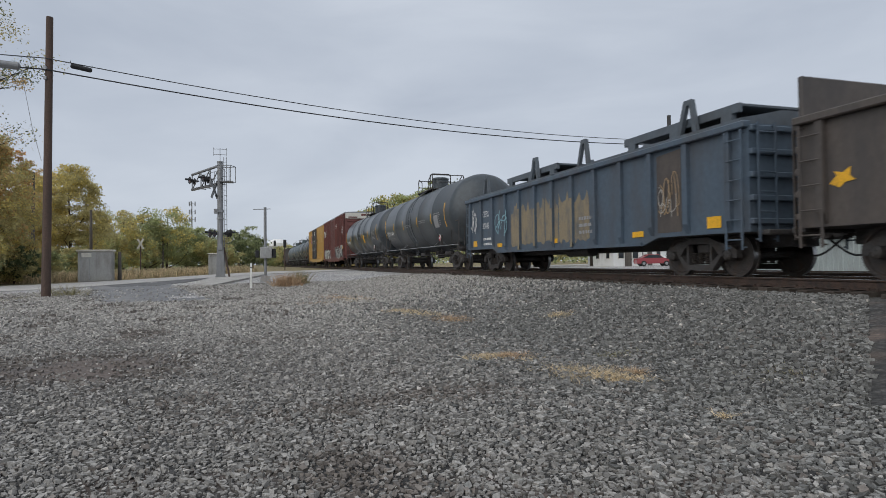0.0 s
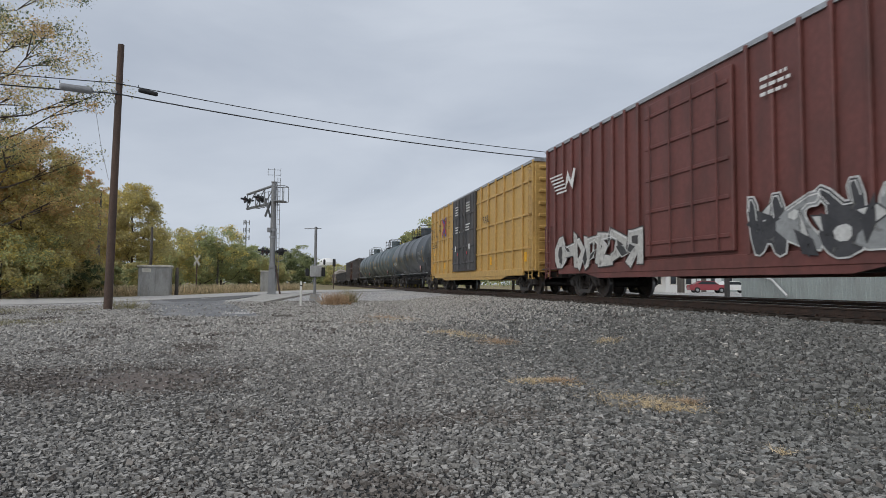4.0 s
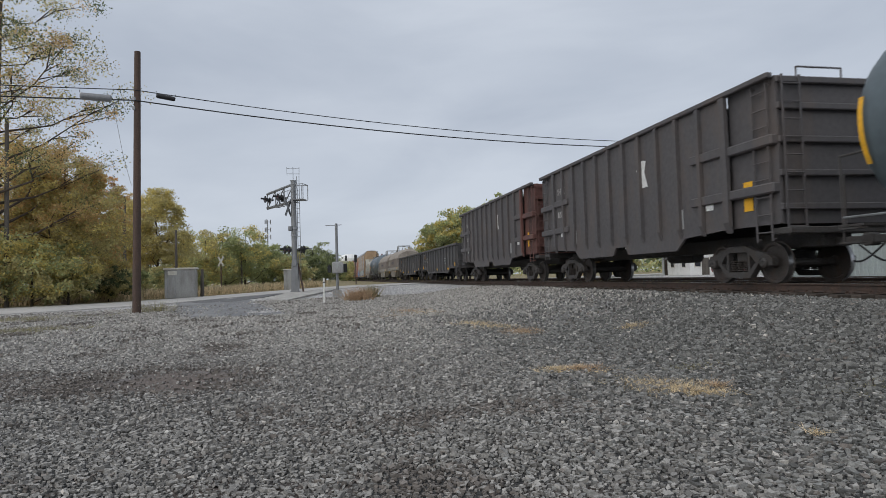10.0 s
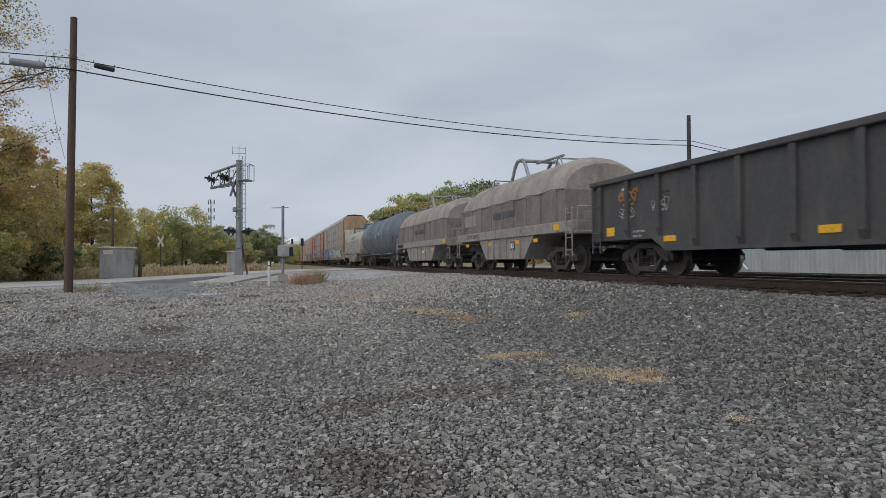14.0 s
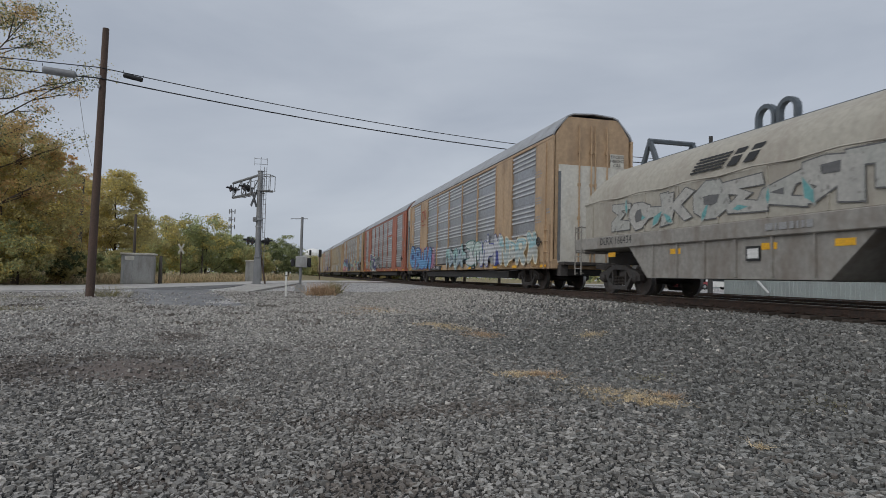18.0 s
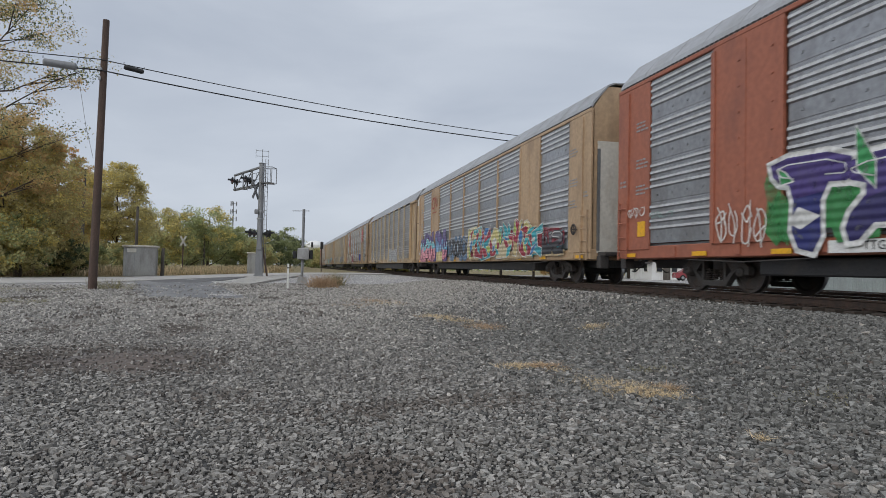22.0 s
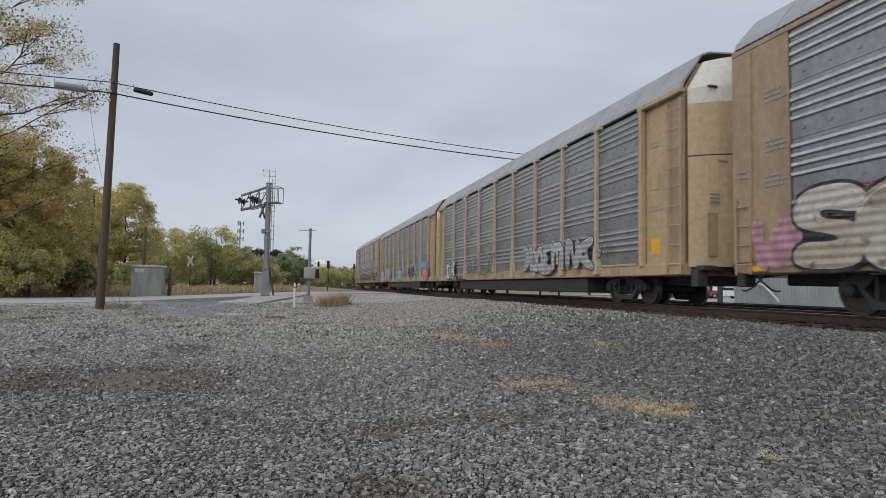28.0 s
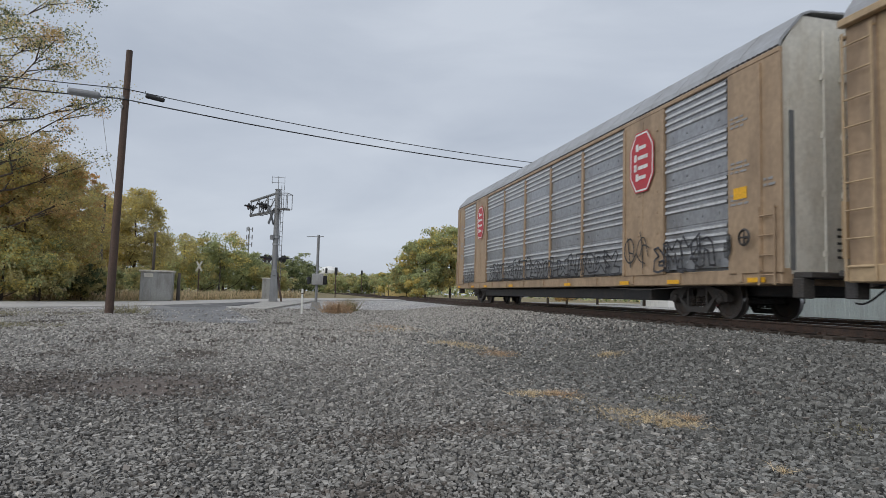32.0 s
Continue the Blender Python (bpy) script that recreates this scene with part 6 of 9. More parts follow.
    for side in (-1, 1):
        x = side * half
        d = Shape().box((x + side * 0.06, 0, 3.2), (0.10, 3.5, 4.1), 0.02)
        for k in range(5):
            d.box((x + side * 0.12, 0, 1.5 + k * 0.85), (0.05, 3.3, 0.1), 0.015)
        for y in (-1.3, -0.4, 0.5, 1.4):
            d.rod((x + side * 0.17, y, 1.2), (x + side * 0.17, y, 5.2), 0.025, 6)
        part("door", d, M_BOXRED, car, "sliding steel door with locking bars")
    part("end_band", Shape().box((0, -h - 0.09, 5.2), (2.9, 0.03, 0.55)), M_ENDWHITE, car, "white band along the top of the end")
    part("end_band", Shape().box((0.4, -h - 0.11, 5.3), (0.5, 0.01, 0.2)).box((0.95, -h - 0.11, 5.3), (0.45, 0.01, 0.2)).box((-0.7, -h - 0.11, 5.05), (0.9, 0.01, 0.12)), M_BOXRED, car, "dark lettering bars")
    lg = Shape()
    for k in range(6):
        lg.box((-half - 0.1, h - 1.1 - 0.1 * k, 4.35 - 0.13 * k), (0.006, 1.1 - 0.05 * k, 0.06))
    lg.prism([(h - 1.9, 3.75), (h - 2.1, 4.4), (h - 2.4, 4.0), (h - 2.6, 4.4), (h - 2.75, 4.35), (h - 2.5, 3.7), (h - 2.2, 4.05)], -half - 0.104, -half - 0.098, "x")
    part("emblem", lg, M_WHITE, car, "white striped emblem")
    bars_on(car, -half - 0.1, -3.0, 4.6, 0.8, 3, M_WHITE, 0.16, 2)
    lettered(car, -half - 0.1, -7.6, -2.2, 0.95, 2.35, 6, 21, [(0.05, 0.05, 0.055), (0.30, 0.31, 0.31)], (0.62, 0.62, 0.60), "black graffiti letters with white outlines", 0.035, 1, ribbed=False, shards=2, marks=[(0.55, 0.55, 0.53), (0.04, 0.04, 0.045)])
    lettered(car, -half - 0.1, 1.9, 7.6, 0.95, 2.1, 7, 22, [(0.52, 0.51, 0.48), (0.46, 0.45, 0.42)], (0.05, 0.045, 0.045), "cream-white graffiti letters with black outlines", 0.035, 0, ribbed=False, shards=1, marks=[(0.04, 0.04, 0.04), (0.5, 0.5, 0.48)])
    scrawl(car, -half - 0.12, -8.3, -7.3, 3.3, 4.4, 2, 23, WHITEP, "white tag")
    plate_on(car, "reflective_mark", -half - 0.1, -8.2, -7.8, 1.9, 2.15, M_YELLOWMARK, "yellow patch")
    # yellow box wagon with black doors
    ribs = [float(y) for y in np.linspace(-9.75, 9.75, 17)]
    ribs = [y for y in ribs if not -1.7 < y < 3.5]
    car, h, half = boxcar(80.8, 100.5, M_BOXYEL, "bright yellow box wagon with black plug doors", 5.5, ribs, (1.92, 3.3, 4.67))
    for side in (-1, 1):
        for k in (-1, 1):
            x = side * half
            d = Shape().box((x + side * 0.09, 0.87 + k * 1.21, 3.25), (0.12, 2.38, 4.25), 0.02)
            for z in (1.6, 2.5, 3.4, 4.3):
                d.box((x + side * 0.16, 0.87 + k * 1.21, z), (0.06, 2.2, 0.1), 0.015)
            for y in (0.15, 0.85, 1.55, 2.2):
                d.box((x + side * 0.16, 0.87 + k * y, 3.25), (0.05, 0.08, 4.1), 0.01)
            d.rod((x + side * 0.22, 0.87 + k * 0.7, 1.15), (x + side * 0.22, 0.87 + k * 0.7, 5.3), 0.03, 6)
            door = part("door", d, M_BLACKCAR, car, "black plug door with locking bars")
            if side < 0:
                bars_on(door, x - 0.19, 0.87 + k * 1.2, 4.9, 0.8, 4, M_WHITE, 0.15, 30 + k)
                bars_on(door, x - 0.19, 0.87 + k * 1.1, 3.7, 0.9, 3, M_WHITE, 0.15, 34 + k)
                plate_on(door, "notice", x - 0.19, 0.87 + k * 1.5 - 0.1, 0.87 + k * 1.5 + 0.1, 2.3, 2.6, M_WHITE, "small white notice")
                plate_on(door, "notice", x - 0.19, 0.87 + k * 1.0 - 0.08, 0.87 + k * 1.0 + 0.08, 2.05, 2.2, M_REDMARK, "small red notice")
    ex, ey, ez = -half - 0.1, 5.77, 4.05
    for sy, sz in ((-1, 1), (1, 1), (-1, -1), (1, -1)):
        for mt, (a0, a1, b0, b1), wide in ((M_BLUEMARK, (0.03, 0.20, 0.46, 0.62), 0.11), (M_REDMARK, (0.16, 0.09, 0.58, 0.47), 0.13)):
            d = Vector((b0 - a0, b1 - a1)).normalized() * wide * 0.5
            band = [(a0 - d.y, a1 + d.x), (a0 + d.y, a1 - d.x), (b0 + d.y, b1 - d.x), (b0 - d.y, b1 + d.x)]
            s = Shape().prism([(ey + sy * u, ez + sz * v) for u, v in band], ex - 0.006, ex, "x")
            part("emblem_arm", s, mt, car, "arm of the cross-shaped emblem")
    part("emblem_heart", Shape().box((ex - 0.003, ey, ez), (0.006, 0.15, 0.3)), M_BLUEMARK, car, "blue middle of the emblem")
    write_on(car, "next\nload", ex, 7.02, 4.1, 0.33, M_BLACKMARK, "black slogan letters")
    write_on(car, "any\nroad", ex, 4.4, 4.12, 0.33, M_BLACKMARK, "black slogan letters")
    for i, (txt, y, z) in enumerate((("TB", 9.45, 4.02), ("OX", 8.75, 4.04), ("63", 9.45, 3.6), ("34", 8.75, 3.6), ("46", 7.92, 3.62))):
        write_on(car, txt, ex, y, z, 0.42, M_BLACKMARK, "black reporting characters")
    write_on(car, "RAIL", ex, -3.4, 3.64, 0.5, M_BLACKMARK, "large black letters")
    for y in (9.0, 8.2):
        bars_on(car, ex, y, 3.0, 0.5, 2, M_BLACKMARK, 0.14, int(y * 10))
    plate_on(car, "reflective_mark", -half - 0.01, 8.8, 9.2, 2.35, 2.5, M_YELLOWMARK, "yellow notice")
    for y in (9.2, 5.9, -4.0, -8.8):
        plate_on(car, "reflective_mark", -half - 0.005, y - 0.12, y + 0.12, 1.35, 1.75, M_YELLOWMARK, "yellow reflective patch")
    # three tank wagons
    trio = [(101.4, 118.9, M_TANK, "black tank wagon with yellow stripes and white number", "SHQX 70757", M_WHITE),
            (119.7, 135.5, M_TANKGREEN, "dark green-black tank wagon with white number", "TILX 285093", M_WHITE),
            (136.3, 153.6, M_TANKGREEN, "dark tank wagon with yellow stripes and orange patch", "TILX 285125", M_WHITE)]
    for i, (a, b, shell, label, text, ink) in enumerate(trio):
        car, h, r, z = tank_wagon(a, b, shell, label, seed=10 + i)
        if i < 3:
            tank_text(car, text, h - 2.15, -17, 0.36, ink, r, z)
        tank_lines(car, h - 2.4, -28, 1.4, 2, M_GREYMARK, r, z, 20 + i)
        tank_lines(car, -h + 2.7, 1, 1.2, 7, M_GREYMARK, r, z, 25 + i)
        tank_lines(car, -1.2, -28, 1.1, 4, M_GREYMARK, r, z, 29 + i)
        tank_lines(car, 2.0, -18, 0.7, 3, M_GREYMARK, r, z, 33 + i)
        tank_lines(car, -4.3, -24, 1.0, 4, M_GREYMARK, r, z, 37 + i)
        hazard(car, -h + 2.25, 1.6, r, 0.21)
        if i == 2:
            part("orange_notice", tank_patch(r, z, 1.5, 2.1, -42, -30), M_OCHREMARK, car, "worn orange notice")
    # coal wagons
    for i, (a, b, end) in enumerate(((155.0, 168.6, M_HOPPER), (169.7, 184.1, M_HOPRED))):
        car, h, half = hopper(a, b, M_HOPPER, end, "black high-sided coal wagon with dust and rust" if not i else "black coal wagon with rust-red ends", i)
        ink = surface("worn_white_lettering", (0.42, 0.41, 0.39), 0.8, 0, (0.12, 0.11, 0.105), 9, 0.44, 0.62, bump=0)
        write_on(car, "SHNX", -half - 0.012, h - 2.18, 3.5, 0.34, ink, "worn white reporting letters", 0.74, 0.01)
        bars_on(car, -half - 0.012, h - 2.18, 2.62, 0.74, 1, ink, 0.5, 50 + i)
        s = Shape().prism([(-1.4, 2.75), (-1.2, 3.3), (-1.45, 3.55), (-1.75, 3.5), (-1.65, 3.2), (-1.8, 2.75)], -half - 0.01, -half - 0.004, "x")
        part("white_patch", s, M_WHITE, car, "white torn patch")
    # low gondolas
    for i, (a, b) in enumerate(((185.3, 200.9), (202.0, 217.7))):
        car, h, half = gondola(a, b, 2.6, 0.95, 0.63, M_BLACKCAR, "black low gondola wagon, dusty, with yellow patches", 14 - 2 * i, i)
        scrawl(car, -half - 0.02, 5.6, 6.5, 1.45, 1.85, 2, 70 + i, (0.36, 0.35, 0.33), "chalky white tag", 0.014)
        scrawl(car, -half - 0.02, 4.2, 5.0, 1.6, 2.0, 2, 270 + i, (0.36, 0.35, 0.33), "chalky white tag", 0.014)
        scrawl(car, -half - 0.02, 5.5, 6.5, 1.95, 2.3, 3, 280 + i, (0.30, 0.15, 0.06), "rusty orange tag", 0.03)
        for k, (yy, zz, m) in enumerate(((6.1, 2.3, M_WHITE), (6.05, 2.0, M_OCHREMARK), (4.6, 2.05, M_SPRING), (4.6, 1.75, M_GREYMARK), (5.6, 1.15, M_GREYMARK))):
            bars_on(car, -half - 0.008, yy, zz, 0.45, 2, m, 0.12, 71 + 5 * i + k)
        stencil = plate_on(car, "stencil", -half - 0.004, -3.5, -3.1, 1.33, 1.73, M_WHITE, "white outlined stencil", 0.004)
        plate_on(stencil, "stencil_field", -half - 0.008, -3.46, -3.14, 1.37, 1.69, M_BLACKMARK, "", 0.004)
        plate_on(stencil, "stencil_bar", -half - 0.012, -3.4, -3.2, 1.5, 1.55, M_WHITE, "", 0.004)
        part("scrap_load", Shape().box((0, 0, 2.2), (2.7, 2 * h - 0.8, 0.3), 0.1), M_SPRING, car)
    # coil wagons and the slate tank
    for i, (a, b, hood, sidep, sill, lab) in enumerate(((218.7, 231.0, M_HOOD, M_HOODSIDE, M_SILLGREY, "dusty brown-grey coil wagon with an arched hood"), (232.1, 246.0, M_HOOD, M_HOODSIDE, M_SILLGREY, "dusty brown-grey coil wagon, stained"), (263.8, 277.6, M_CREAM, M_CREAM, M_SILLGREY, "cream coil wagon with graffiti on its hood"))):
        car, h, half = coil_wagon(a, b, hood, sidep, sill, lab, i, i == 2)
        if i == 1:
            bars_on(car, -half - 0.045, h - 1.6, 1.5, 1.6, 1, M_BLACKMARK, 0.5, 80 + i)
        else:
            write_on(car, "DLRX 166402" if i == 0 else "DLRX 166434", -half - 0.036, h - 2.6, 1.52, 0.3, M_BLACKMARK, "black reporting characters")
        bars_on(car, -half - 0.045, -2.0, 1.5, 1.2, 1, M_GREYMARK, 0.3, 84 + i)
        for yy in (4.6, 1.6, -1.4, -3.1):
            plate_on(car, "reflective_mark", -half + 0.048, yy - 0.2, yy + 0.2, 1.07, 1.2, M_YELLOWMARK, "worn yellow patch", 0.006)
        plate_on(car, "stencil", -half + 0.03, -1.2, -0.8, 0.85, 1.15, M_BLACKMARK, "black stencil")
        plate_on(car, "stencil", -half + 0.03, -1.15, -0.85, 0.9, 1.1, M_WHITE, "white stencil", 0.018)
        plate_on(car, "reflective_mark", -half - 0.035, -h + 1.0, -h + 1.4, 1.4, 1.6, M_YELLOWMARK, "yellow reflective patch")
        if i == 0:
            plate_on(car, "faded_field", -half - 0.005, h - 2.9, h - 1.3, 2.0, 2.5, M_SILLGREY, "pale faded field")
        if i < 2:
            bars_on(car, -half - 0.012, -0.2, 2.25, 2.4, 1, surface("faded_blue", (0.10, 0.10, 0.115), 0.8, bump=0), 0.6, 90 + i)
        if i == 2:
            lettered(car, -half - 0.02, 0.9, 4.5, 1.78, 2.68, 4, 95, [(0.40, 0.40, 0.37), (0.43, 0.42, 0.39)], (0.13, 0.13, 0.13), "pale graffiti letters with dark outlines", 0.028, 0, ribbed=False, shards=1, marks=[(0.14, 0.36, 0.36), (0.40, 0.40, 0.37)], shine=None)
            lettered(car, -half - 0.02, -4.4, 0.7, 1.78, 2.68, 5, 96, [(0.40, 0.40, 0.37), (0.43, 0.42, 0.39)], (0.13, 0.13, 0.13), "pale graffiti letters with dark outlines", 0.028, 0, ribbed=False, shards=1, marks=[(0.14, 0.36, 0.36), (0.40, 0.40, 0.37)], shine=None)
            def skin(zz):
                sn = max(0.0, (zz - 2.72) / 1.22) ** (1 / 0.9)
                return -(half - 0.08) * math.sqrt(1 - sn * sn) - 0.014
            lg = Shape()
            for k in range(5):
                z0 = 2.92 + 0.075 * k
                y0, y1 = 0.02 - 0.06 * k, 1.1 - 0.05 * k
                lg.add([(skin(z0), y1, z0), (skin(z0), y0, z0), (skin(z0 + 0.045), y0 - 0.03, z0 + 0.045), (skin(z0 + 0.045), y1, z0 + 0.045)], [(0, 1, 2, 3)])
            for y0 in (-0.12, -0.62):
                lg.add([(skin(2.92), y0, 2.92), (skin(2.92), y0 - 0.32, 2.92), (skin(3.28), y0 - 0.56, 3.28), (skin(3.28), y0 - 0.24, 3.28)], [(0, 1, 2, 3)])
            part("emblem", lg, M_BLACKMARK, car, "black striped emblem")
    car, h, r, z = tank_wagon(247.1, 263.3, M_TANKBLUE, "slate-blue tank wagon with rust stains and orange number", 1.70, seed=20, mid_z=2.64, dome=False, ladder_at=1.5, rail_z=1.05)
    tank_text(car, "UTLX 650643", h - 2.4, -10, 0.40, M_OCHREMARK, r, z)
    tank_lines(car, h - 2.7, -4, 1.4, 3, surface("ochre_dim", (0.2, 0.13, 0.05), 0.8, bump=0), r, z, 44)
    tank_lines(car, -2.5, 8, 0.8, 3, M_WHITE, r, z, 45)
    build_carriers()


def hazard(car, y, z, r, k=0.29):
    """A diamond placard in a frame hung on the side of a tank wagon."""
    x = -r + 0.03
    q = k - 0.04
    s = Shape().prism([(y, z - k), (y + k, z), (y, z + k), (y - k, z)], x - 0.012, x, "x")
    d = part("placard", s, M_WHITE, car, "white and red diamond placard")
    part("placard_mark", Shape().prism([(y, z - q), (y + q, z), (y, z + q), (y - q, z)], x - 0.02, x - 0.013, "x"), M_REDMARK, d)
    part("placard_bar", Shape().box((x - 0.022, y, z), (0.006, k * 0.9, k * 0.34)), M_WHITE, d)
    part("placard_bracket", Shape().box((x + 0.08, y, z - 0.1), (0.14, 0.06, 0.5)), M_BLACKSTEEL, d)


PITCH, FIRST = 27.44, 279.3


def ring_emblem(car, x, y, z, s):
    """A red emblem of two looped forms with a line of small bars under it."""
    sh = Shape()
    stroke(sh, [(y + 0.05 * s, z + 0.42 * s), (y + 0.75 * s, z + 0.42 * s), (y + 0.85 * s, z + 0.25 * s), (y + 0.85 * s, z - 0.25 * s), (y + 0.75 * s, z - 0.42 * s), (y + 0.15 * s, z - 0.42 * s), (y + 0.05 * s, z - 0.3 * s), (y, z + 0.3 * s), (y - 0.15 * s, z + 0.42 * s), (y - 0.3 * s, z + 0.2 * s), (y - 0.6 * s, z - 0.35 * s), (y - 0.78 * s, z - 0.2 * s), (y - 0.82 * s, z + 0.5 * s)], 0.085 * s, x)
    part("emblem", sh, M_FADEDRED, car, "faded red looped emblem")
    bars_on(car, x, y, z - 0.8 * s, 1.5 * s, 1, M_FADEDRED, 0.2 * s, 5)


def octagon_emblem(car, x, y, z, s):
    o = [(y + s * 0.72 * c, z + s * d) for c, d in ((1, 0.5), (0.5, 1), (-0.5, 1), (-1, 0.5), (-1, -0.5), (-0.5, -1), (0.5, -1), (1, -0.5))]
    part("emblem", Shape().prism([(y + (p - y) * 1.0, z + (q - z) * 1.0) for p, q in o], x - 0.006, x, "x"), M_REDMARK, car, "red eight-sided emblem")
    inner = Shape()
    for p, q in zip(o, o[1:] + o[:1]):
        stroke(inner, [(y + (p[0] - y) * 0.9, z + (p[1] - z) * 0.93), (y + (q[0] - y) * 0.9, z + (q[1] - z) * 0.93)], 0.025, x - 0.008)
    rnd = random.Random(7)
    for k in range(4):
        zz = z + s * (0.5 - 0.33 * k)
        w = s * (0.85 if k in (1, 2) else 0.6)
        inner.box((x - 0.012, y + w * 0.42, zz), (0.004, 0.16 * s, 0.24 * s))
        inner.box((x - 0.012, y - w * 0.1, zz - 0.02), (0.004, w * 0.7, 0.12 * s))
    part("emblem_bars", inner, M_WHITE, car, "white lines and bars on the emblem")


def number_board(car, x, y, seed=0, label="black number board", text="", width=1.9, pale=False, tall=0.22):
    b = plate_on(car, "number_board", x, y - width / 2, y + width / 2, 0.91 - tall / 2, 0.91 + tall / 2, M_WHITE if pale else M_BLACKMARK, label if not pale else "pale number board")
    write_on(b, text, x - 0.02, y, 0.91, tall * 0.95, M_BLACKMARK if pale else M_WHITE, "reporting characters")


def build_carriers():
    plain_pos = lambda h: (h - 1.55 - 2.45 - 1.02)
    # first: ochre
    car, h, half = autorack_plain(FIRST, M_YEL, "ochre car carrier with grey corrugated sides and graffiti", M_ENDWHITE)
    x = -half - 0.085
    ring_emblem(car, x, plain_pos(h), 4.45, 0.75)
    number_board(car, x + 0.045, 4.2, text="TTGX   695841", seed=1, width=2.6, tall=0.28)
    number_board(car, x + 0.045, -3.6, text="TTX", seed=1, width=0.6)
    haze(car, x, 4.3, 12.0, 0.82, 2.3, (0.50, 0.24, 0.36), 16, 100, "pink spray haze", cover=0.55)
    lettered(car, x, 5.4, 11.9, 0.82, 2.45, 4, 105, [(0.10, 0.27, 0.50)], NAVY, "blue bubble graffiti", 0.07, 2, tops=[(0.09, 0.24, 0.46)], shine=(0.55, 0.62, 0.45))
    haze(car, x, 5.8, 11.5, 0.82, 1.1, (0.22, 0.36, 0.42), 7, 106, "pale blue spray haze", cover=0.6)
    lettered(car, x, -2.5, 1.5, 0.82, 2.2, 5, 102, [(0.34, 0.42, 0.42), (0.30, 0.37, 0.42)], (0.02, 0.06, 0.10), "pale grey graffiti letters with dark teal outlines", 0.03, 1, tops=[(0.30, 0.48, 0.46), (0.36, 0.42, 0.44)], shine=None)
    haze(car, x, -7.6, -2.6, 0.82, 2.2, (0.45, 0.47, 0.48), 12, 108, "silver spray field", cover=0.75)
    lettered(car, x, -5.2, -2.7, 0.9, 2.4, 2, 103, [(0.52, 0.54, 0.54)], (0.03, 0.16, 0.14), "silver graffiti letters with green outlines", 0.045, 2, tops=[(0.46, 0.56, 0.52)])
    lettered(car, x, -7.7, -5.0, 0.9, 2.4, 3, 104, [(0.50, 0.51, 0.54)], (0.035, 0.05, 0.25), "silver graffiti letters with blue outlines", 0.045, 2)
    haze(car, x, -11.9, -7.7, 0.82, 2.1, (0.45, 0.28, 0.10), 10, 109, "orange spray haze", cover=0.5)
    lettered(car, x, -11.6, -7.7, 0.95, 2.2, 4, 107, [(0.36, 0.42, 0.42), (0.42, 0.44, 0.42)], (0.62, 0.59, 0.48), "grey graffiti letters with cream outlines", 0.07, 2, tops=[(0.28, 0.46, 0.50)], shine=(0.66, 0.66, 0.62))
    scrawl(car, x, 11.7, 12.5, 2.2, 3.1, 2, 110, BLACKP, "black tag", 0.014)
    # second: orange-red
    car, h, half = autorack_plain(FIRST + PITCH, M_RED, "orange-red car carrier with grey corrugated sides", M_ENDWHITE)
    x = -half - 0.085
    haze(car, x, 2.4, 7.3, 0.95, 2.5, (0.05, 0.27, 0.08), 12, 111, "green spray field", cover=0.9, sharp=True)
    lettered(car, x, 2.6, 6.9, 0.9, 2.6, 3, 114, [NAVY, (0.035, 0.03, 0.12)], (0.66, 0.66, 0.64), "navy graffiti letters with thick white outlines", 0.1, 1, tops=[(0.07, 0.045, 0.19)], shards=2, marks=[(0.05, 0.30, 0.10), (0.64, 0.64, 0.62)], shine=(0.6, 0.6, 0.6))
    lettered(car, x, 0.2, 2.3, 0.95, 2.3, 2, 118, [(0.05, 0.05, 0.06)], (0.6, 0.6, 0.6), "black and white graffiti letters", 0.03, 1, shine=None)
    number_board(car, x + 0.045, 4.9, text="TTGX", seed=2, pale=True)
    lettered(car, x, -6.2, 1.6, 0.98, 2.35, 7, 112, [WHITEP], (0.50, 0.49, 0.47), "white outlined graffiti letters", 0.022, 2, hollow=True)
    scrawl(car, x, 7.2, 8.7, 0.95, 1.9, 4, 113, (0.68, 0.66, 0.62), "white spray-painted loops", 0.017)
    scrawl(car, x, 11.4, 12.3, 1.85, 2.15, 3, 115, (0.68, 0.66, 0.62), "small white tag", 0.014)
    scrawl(car, x, 10.2, 11.2, 1.75, 1.95, 4, 116, (0.30, 0.40, 0.38), "small pale green tag", 0.012)
    plate_on(car, "mended_rib", -half - 0.05, -6.5, -4.1, 3.86, 4.02, M_RED, "red repaired rib", 0.035)
    plate_on(car, "yellow_notice", -half - 0.04, 11.5, 11.85, 1.35, 1.75, M_YELLOWMARK, "worn yellow notice")
    # third: ochre, richly painted
    car, h, half = autorack_plain(FIRST + 2 * PITCH, M_YEL, "ochre car carrier with a large many-coloured graffiti mural", M_ENDWHITE)
    x = -half - 0.085
    ring_emblem(car, x, plain_pos(h), 4.55, 0.75)
    haze(car, x, 4.4, 12.0, 0.82, 2.75, (0.16, 0.12, 0.29), 22, 120, "purple spray field", cover=0.95)
    haze(car, x - 0.005, 7.6, 12.0, 0.82, 1.5, (0.62, 0.27, 0.31), 14, 125, "rose spray field", cover=0.95)
    haze(car, x - 0.010, 4.6, 7.4, 0.82, 1.7, (0.66, 0.55, 0.28), 9, 126, "yellow spray field", cover=0.95)
    haze(car, x - 0.014, 5.4, 7.3, 1.4, 2.4, (0.24, 0.44, 0.66), 7, 127, "sky-blue spray field", cover=0.95)
